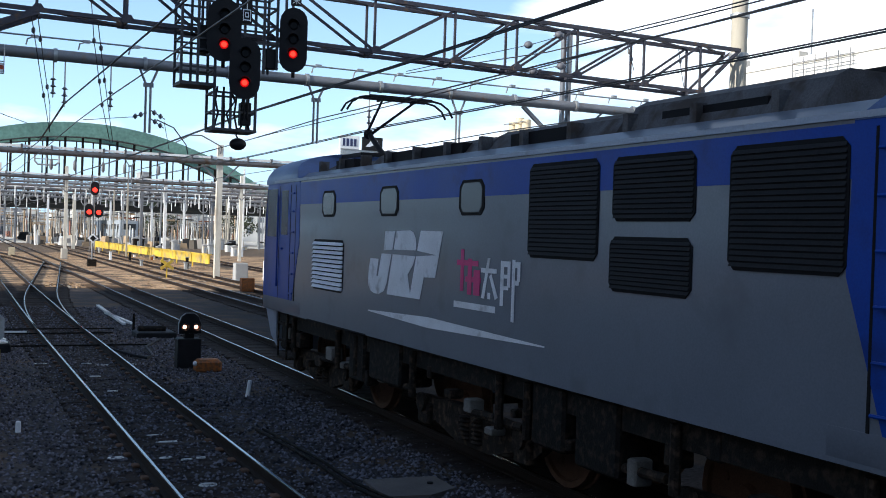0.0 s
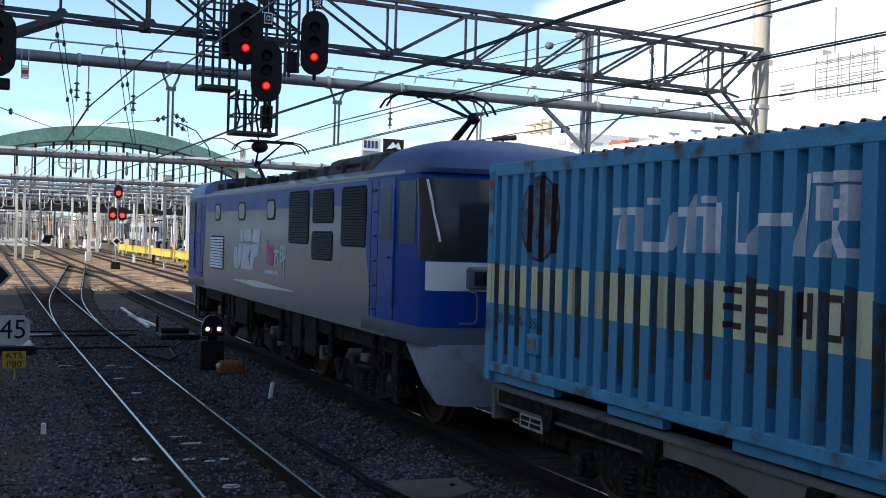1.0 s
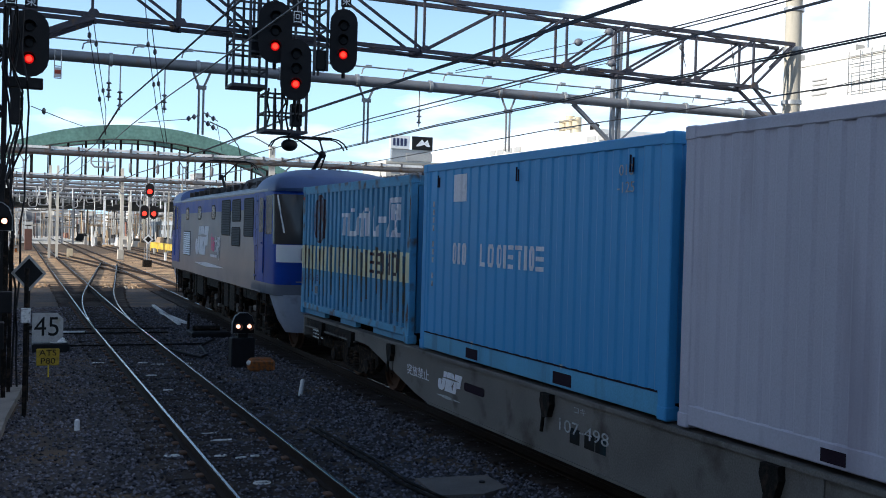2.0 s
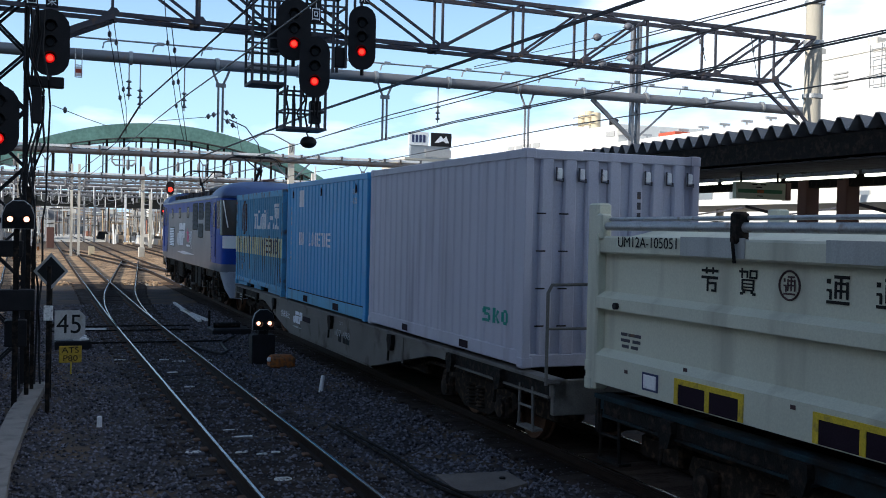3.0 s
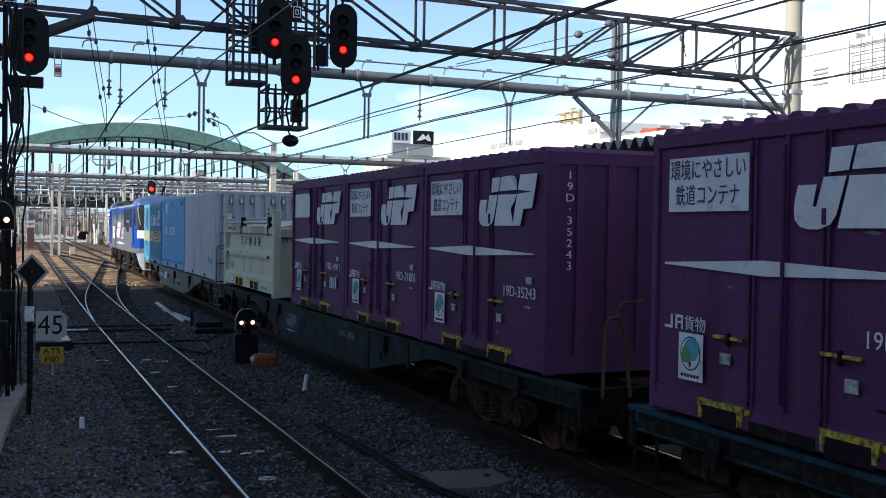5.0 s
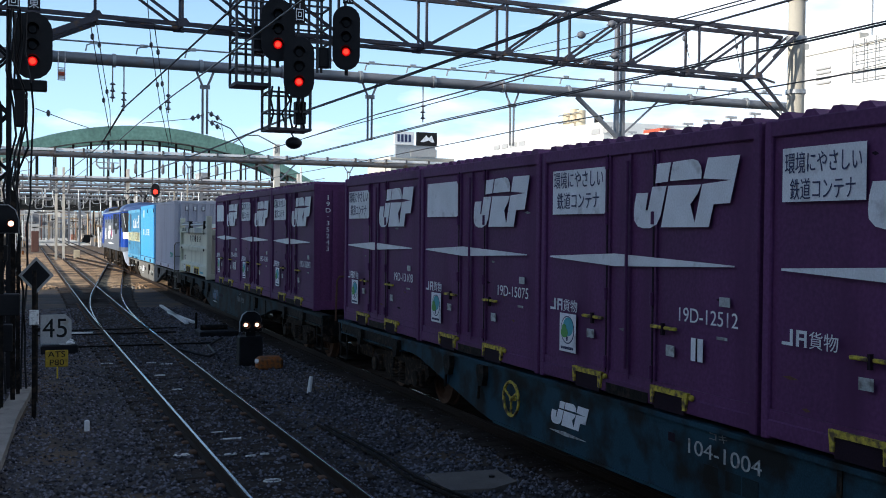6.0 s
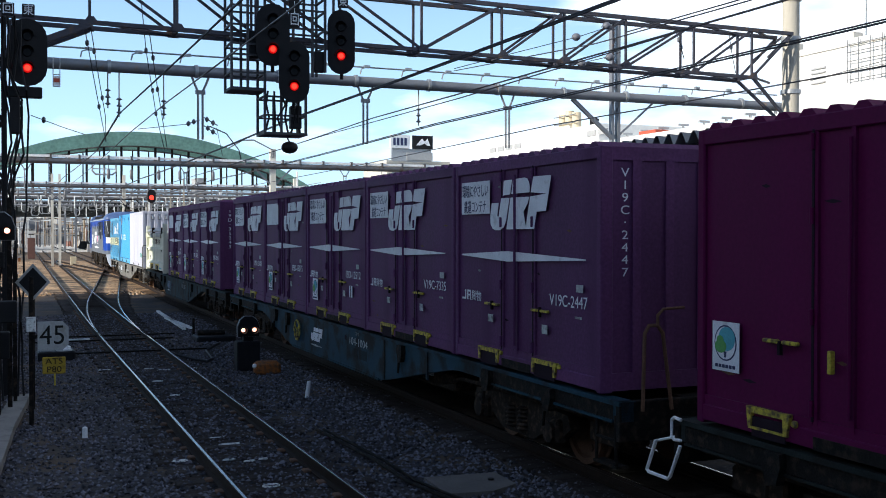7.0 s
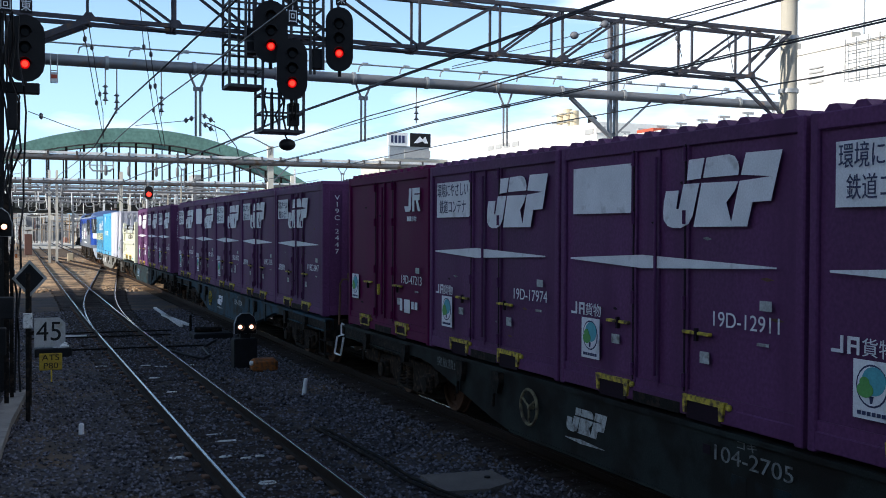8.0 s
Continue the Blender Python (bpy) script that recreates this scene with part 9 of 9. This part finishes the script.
# dark planting beyond the bridge
rb = random.Random(77)
for x, y, h, w in ((-30, 205, 6.2, 7), (-17, 210, 5.4, 6), (-5, 202, 6.0, 6), (38, 208, 5.8, 8), (52, 203, 6.6, 8), (68, 206, 6.0, 8)):
    t = thing("tree", (x, y, -0.2), "dark evergreen tree beyond the bridge", "tree", group="far trees")
    part("trunk", rod(shape(), (0, 0, 0), (0.1, 0, h * 0.6), 0.25, 8, 0.12), M["bogie"], t)
    for k in range(3):
        a = k * 2.1
        part("limb", rod(shape(), (0, 0, h * 0.35), (math.cos(a) * w * 0.25, math.sin(a) * w * 0.25, h * 0.65), 0.12, 6, 0.05), M["bogie"], t)
    pts, tri = [], []
    for k in range(700):
        u, v, q = rb.uniform(0, 6.283), rb.uniform(-1, 1), rb.random() ** 0.4
        c = Vector((math.cos(u) * (1 - v * v) ** 0.5 * q * w / 2, math.sin(u) * (1 - v * v) ** 0.5 * q * w / 2, h * 0.62 + v * q * h * 0.38))
        c += Vector((math.sin(c.z * 1.7 + x) * 0.4, 0, math.sin(c.x * 1.3 + x) * 0.35))
        n0 = len(pts)
        for _ in range(3):
            pts.append(tuple(c + Vector((rb.uniform(-0.35, 0.35), rb.uniform(-0.35, 0.35), rb.uniform(-0.35, 0.35)))))
        tri.append((n0, n0 + 1, n0 + 2))
    me = bpy.data.meshes.new("crown")
    me.from_pydata(pts, [], tri)
    me.materials.append(M["leaf"])
    crown = new("crown", me)
    crown.parent = t


# stacked goods, huts and tanks between the far tracks
rg = random.Random(15)
for i in range(80):
    y = rg.uniform(104, 232)
    x = rg.uniform(-0.14, 0.28) * y
    if min(abs(x - q) for q in (2.75, 6.73, 10.65)) < 2.4 or 174 < y < 196:
        continue
    w, d, h = rg.uniform(0.4, 1.3), rg.uniform(0.4, 1.2), rg.uniform(0.4, 1.5)
    t = thing("trackside_hut", (x, y, -0.2), "small hut or crate standing in the sunlit yard", "hut", group="yard huts")
    mat = M[rg.choice(["facade", "facade_b", "facade_c", "galv", "tan", "rust", "dark"])]
    part("body", box(shape(), -w / 2, w / 2, -d / 2, d / 2, 0, h, 0.04), mat, t, smooth=False)
    part("roof", slab(shape(), [(-w / 2 - 0.1, h), (w / 2 + 0.1, h), (w / 2 + 0.1, h + 0.08), (0, h + 0.25), (-w / 2 - 0.1, h + 0.08)], "y", -d / 2 - 0.1, d / 2 + 0.1), M[rg.choice(["galv", "facade_c", "dark"])], t, smooth=False)
    part("door", box(shape(), -w * 0.2, w * 0.2, -d / 2 - 0.03, -d / 2 + 0.01, 0.05, h * 0.8), M["far_grey"], t, smooth=False)
for i in range(60):
    y = rg.uniform(52, 112)
    x = rg.uniform(-0.05, 0.22) * y
    if min(abs(x - q) for q in (2.75, 6.73, 10.65, diverge(y))) < 1.7:
        continue
    t = thing("trackside_stub", (x, y, -0.16), "small pale post or box beside a yard track", "post", group="trackside stubs")
    h = rg.uniform(0.2, 0.8)
    part("body", box(shape(), -0.1, 0.1, -0.1, 0.1, -0.05, h, 0.02), M[rg.choice(["white", "sign_white", "dark", "dark", "galv", "orange", "rust"])], t, smooth=False)
    part("cap", box(shape(), -0.14, 0.14, -0.14, 0.14, h, h + 0.06, 0.01), M["galv"], t, smooth=False)

for i in range(70):
    y = rg.uniform(196, 234)
    x = rg.uniform(-0.15, 0.3) * y
    if min(abs(x - q) for q in (2.75, 6.73, 10.65)) < 2.2:
        continue
    h = rg.uniform(3.0, 8.5)
    t = thing("catenary_mast", (x, y, -0.2), "thin pale mast with a cross arm beyond the bridge", "mast", group="far masts")
    part("mast", box(shape(), -0.09, 0.09, -0.09, 0.09, 0, h), M[rg.choice(["white", "pale_post", "galv", "bridge_dark", "far_grey"])], t, smooth=False)
    part("cross_arm", bar(shape(), (-rg.uniform(0.6, 2.4), 0, h * 0.85), (rg.uniform(0.6, 2.4), 0, h * 0.85), 0.12, 0.12), M["galv"], t, smooth=False)


def mixed_paint(name, tones, rough=0.7, fine=6, bump=0.0):
    """One paint with a colour of its own for each separate piece; tones: (from, colour)."""
    m = surface(name, tones[0][1], rough, vary=0.2, scale=1.0, fine=fine, bump=bump)
    n, l = m.node_tree.nodes, m.node_tree.links
    geo = n.new("ShaderNodeNewGeometry")
    ramp = n.new("ShaderNodeValToRGB")
    ramp.color_ramp.interpolation = "CONSTANT"
    ramp.color_ramp.elements[0].color = (*tones[0][1], 1)
    ramp.color_ramp.elements[1].position, ramp.color_ramp.elements[1].color = tones[1][0], (*tones[1][1], 1)
    for start, col in tones[2:]:
        ramp.color_ramp.elements.new(start).color = (*col, 1)
    l.new(geo.outputs["Random Per Island"], ramp.inputs["Fac"])
    l.new(ramp.outputs["Color"], n["Principled BSDF"].inputs["Base Color"])
    return m


def heap(co, faces, x, y, z, w, d, h, turn, lean=0.0, taper=1.0):
    """Adds one block, turned and leaning, to a list of corners and faces."""
    c, sn, k = math.cos(turn), math.sin(turn), len(co)
    for q, f in ((0, 1.0), (1, taper)):
        co += [(x + u * f * c - v * f * sn + q * lean, y + u * f * sn + v * f * c, z + q * h) for u, v in ((-w / 2, -d / 2), (w / 2, -d / 2), (w / 2, d / 2), (-w / 2, d / 2))]
    faces += [(k, k + 1, k + 5, k + 4), (k + 1, k + 2, k + 6, k + 5), (k + 2, k + 3, k + 7, k + 6), (k + 3, k, k + 4, k + 7), (k + 4, k + 5, k + 6, k + 7)]


def stuff(name, co, faces, material, label, category):
    me = bpy.data.meshes.new(name)
    me.from_pydata(co, [], faces)
    me.materials.append(material)
    tagged(new(name, me), label, category, kind="stuff")


def build_far_clutter():
    """The crowd of posts, crates, cars and boards that fills the view under the bridge."""
    rng, co, faces = random.Random(101), [], []
    for i in range(1900):
        y = rng.uniform(146, 238)
        x = rng.uniform(-0.09, 0.26) * y
        if abs(x - train_line(y)) < 2.6 or abs(x - 2.75 - bend(y)) < 2.4 or 176 < y < 193:
            continue
        if rng.random() < 0.5:
            w, d, h = rng.uniform(0.07, 0.17), rng.uniform(0.07, 0.17), rng.uniform(1.0, 6.0) if y > 193 else rng.uniform(0.5, 3.5)
        else:
            w, d, h = rng.uniform(0.25, 1.7), rng.uniform(0.3, 1.4), rng.uniform(0.2, 1.5)
        heap(co, faces, x, y, -0.2, w, d, h, rng.uniform(0, 3.14), rng.uniform(-0.1, 0.1), rng.uniform(0.7, 1.0))
    for i in range(420):
        y = rng.uniform(196, 262)
        x, z, w = rng.uniform(-0.10, 0.26) * y, rng.uniform(2.0, 6.4), rng.uniform(0.6, 3.5)
        heap(co, faces, x, y, z, w, 0.12, rng.uniform(0.06, 0.3), 0.0, rng.uniform(-0.5, 0.5))
        heap(co, faces, x, y + 0.1, -0.2, 0.1, 0.1, z + 0.4, 0.0)
    stuff("yard_clutter", co, faces, mixed_paint("mixed_clutter", [(0, (0.02, 0.02, 0.022)), (0.22, (0.78, 0.78, 0.76)), (0.36, (0.52, 0.48, 0.43)), (0.52, (0.32, 0.31, 0.30)), (0.66, (0.42, 0.30, 0.19)), (0.82, (0.09, 0.075, 0.06)), (0.96, (0.30, 0.12, 0.08))]),
          "distant jumble of posts, crates and boards in the yard", "clutter")


def build_far_town():
    """Low roofs, walls and sheds that close the view behind the bridge, too far to count."""
    rng, co, faces = random.Random(57), [], []
    for i in range(1500):
        y = rng.uniform(262, 380)
        x = rng.uniform(-0.16, 0.44) * y
        top = (4.6 + 3.6 * (y - 262) / 118 + 1.2 * math.sin(x * 0.19) + 0.8 * math.sin(x * 0.53 + 2)) * rng.uniform(0.55, 1.15)
        w = rng.uniform(0.8, 5.5)
        heap(co, faces, x, y, -0.3, w, rng.uniform(2, 6), max(1.2, top), rng.uniform(-0.3, 0.3), 0.0, rng.uniform(0.86, 1.0))
        if rng.random() < 0.6:
            for k in range(max(1, int(w / 1.4))):
                heap(co, faces, x - w / 2 + 0.7 + k * 1.4, y - 3.2, top * rng.uniform(0.35, 0.7), 0.7, 0.3, 0.8, 0.0)
    for i in range(160):
        y = rng.uniform(250, 360)
        heap(co, faces, rng.uniform(-0.14, 0.42) * y, y, -0.3, 0.18, 0.18, rng.uniform(4, 9), 0.0)
    # distance haze is put into the wall colours
    stuff("far_town", co, faces, mixed_paint("haze_toned_walls", [(0, (0.30, 0.31, 0.33)), (0.30, (0.40, 0.40, 0.41)), (0.52, (0.50, 0.49, 0.47)), (0.66, (0.16, 0.165, 0.18)), (0.78, (0.70, 0.66, 0.60)), (0.88, (0.36, 0.29, 0.22)), (0.94, (0.80, 0.78, 0.74))], 0.85),
          "grey town of roofs and walls behind the bridge, haze in its colours", "town")


def build_yard_debris():
    """Lumps of old ballast, sleeper ends and scrap over the sunlit yard."""
    rng, co, faces = random.Random(63), [], []
    for i in range(17000):
        y = 50 + 90 * rng.random() ** 1.2
        x = rng.uniform(-0.12, 0.24) * y
        if min(abs(x - q) for q in (2.75 + bend(y), train_line(y), 10.65 + bend(y))) < 1.15:
            continue
        s = rng.uniform(0.05, 0.13)
        heap(co, faces, x, y, -0.22, s * rng.uniform(0.6, 2.2), s * rng.uniform(0.6, 1.8), 0.065 + s * rng.uniform(0.1, 0.35), rng.uniform(0, 3.14), 0.0, rng.uniform(0.3, 0.75))
    stuff("yard_debris", co, faces, mixed_paint("old_ballast_lumps", [(0, (0.40, 0.265, 0.155)), (0.30, (0.30, 0.19, 0.105)), (0.55, (0.45, 0.315, 0.20)), (0.72, (0.15, 0.10, 0.065)), (0.90, (0.46, 0.40, 0.32)), (0.96, (0.06, 0.048, 0.04))], 0.92, 12, 0.4),
          "lumps of rust-brown ballast and scrap strewn over the yard", "ballast")


build_far_clutter()
build_far_town()
build_yard_debris()
building(20.3, 24.0, 236, 244, 5.0, "facade", "small white yard building with dark windows", [("y", 236, 20.5, 23.8, 0.8, 4.6, 4, 2, 0.55, 0.9)])

# crossed yellow boards at the end of a siding
cross = thing("stop_board", (11.35, 60, -0.2), "crossed yellow boards marking a closed siding", "sign")
for sgn in (-1, 1):
    part("board", bar(shape(), (-0.35 * sgn, 0, 0.55), (0.35 * sgn, 0.03 * sgn, 1.05), 0.05, 0.16), M["yellow_lit"], cross, "yellow board", smooth=False)
part("stake", rod(shape(), (0, 0.06, 0), (0, 0.06, 0.85), 0.04, 8), M["yellow_lit"], cross)


# ---- what moves ----
def motions():
    steps = [8.0 * i / 16 for i in range(17)]
    for ob, s in MOVERS:
        z = ob.location.z
        rows = []
        for t in steps:
            y = reach(t) - s
            rows.append((t, pose(train_line(y), y, z, 0, 0, -math.degrees((train_line(y + 3) - train_line(y - 3)) / 6))))
        walk(ob, rows)
    for w, r, y in WHEELS:
        x, yy, z = w.location
        walk(w, [(i / 30, pose(x, yy, z, -math.degrees((reach(i / 30) - reach(0)) / r), 0, 0)) for i in range(241)])


motions()
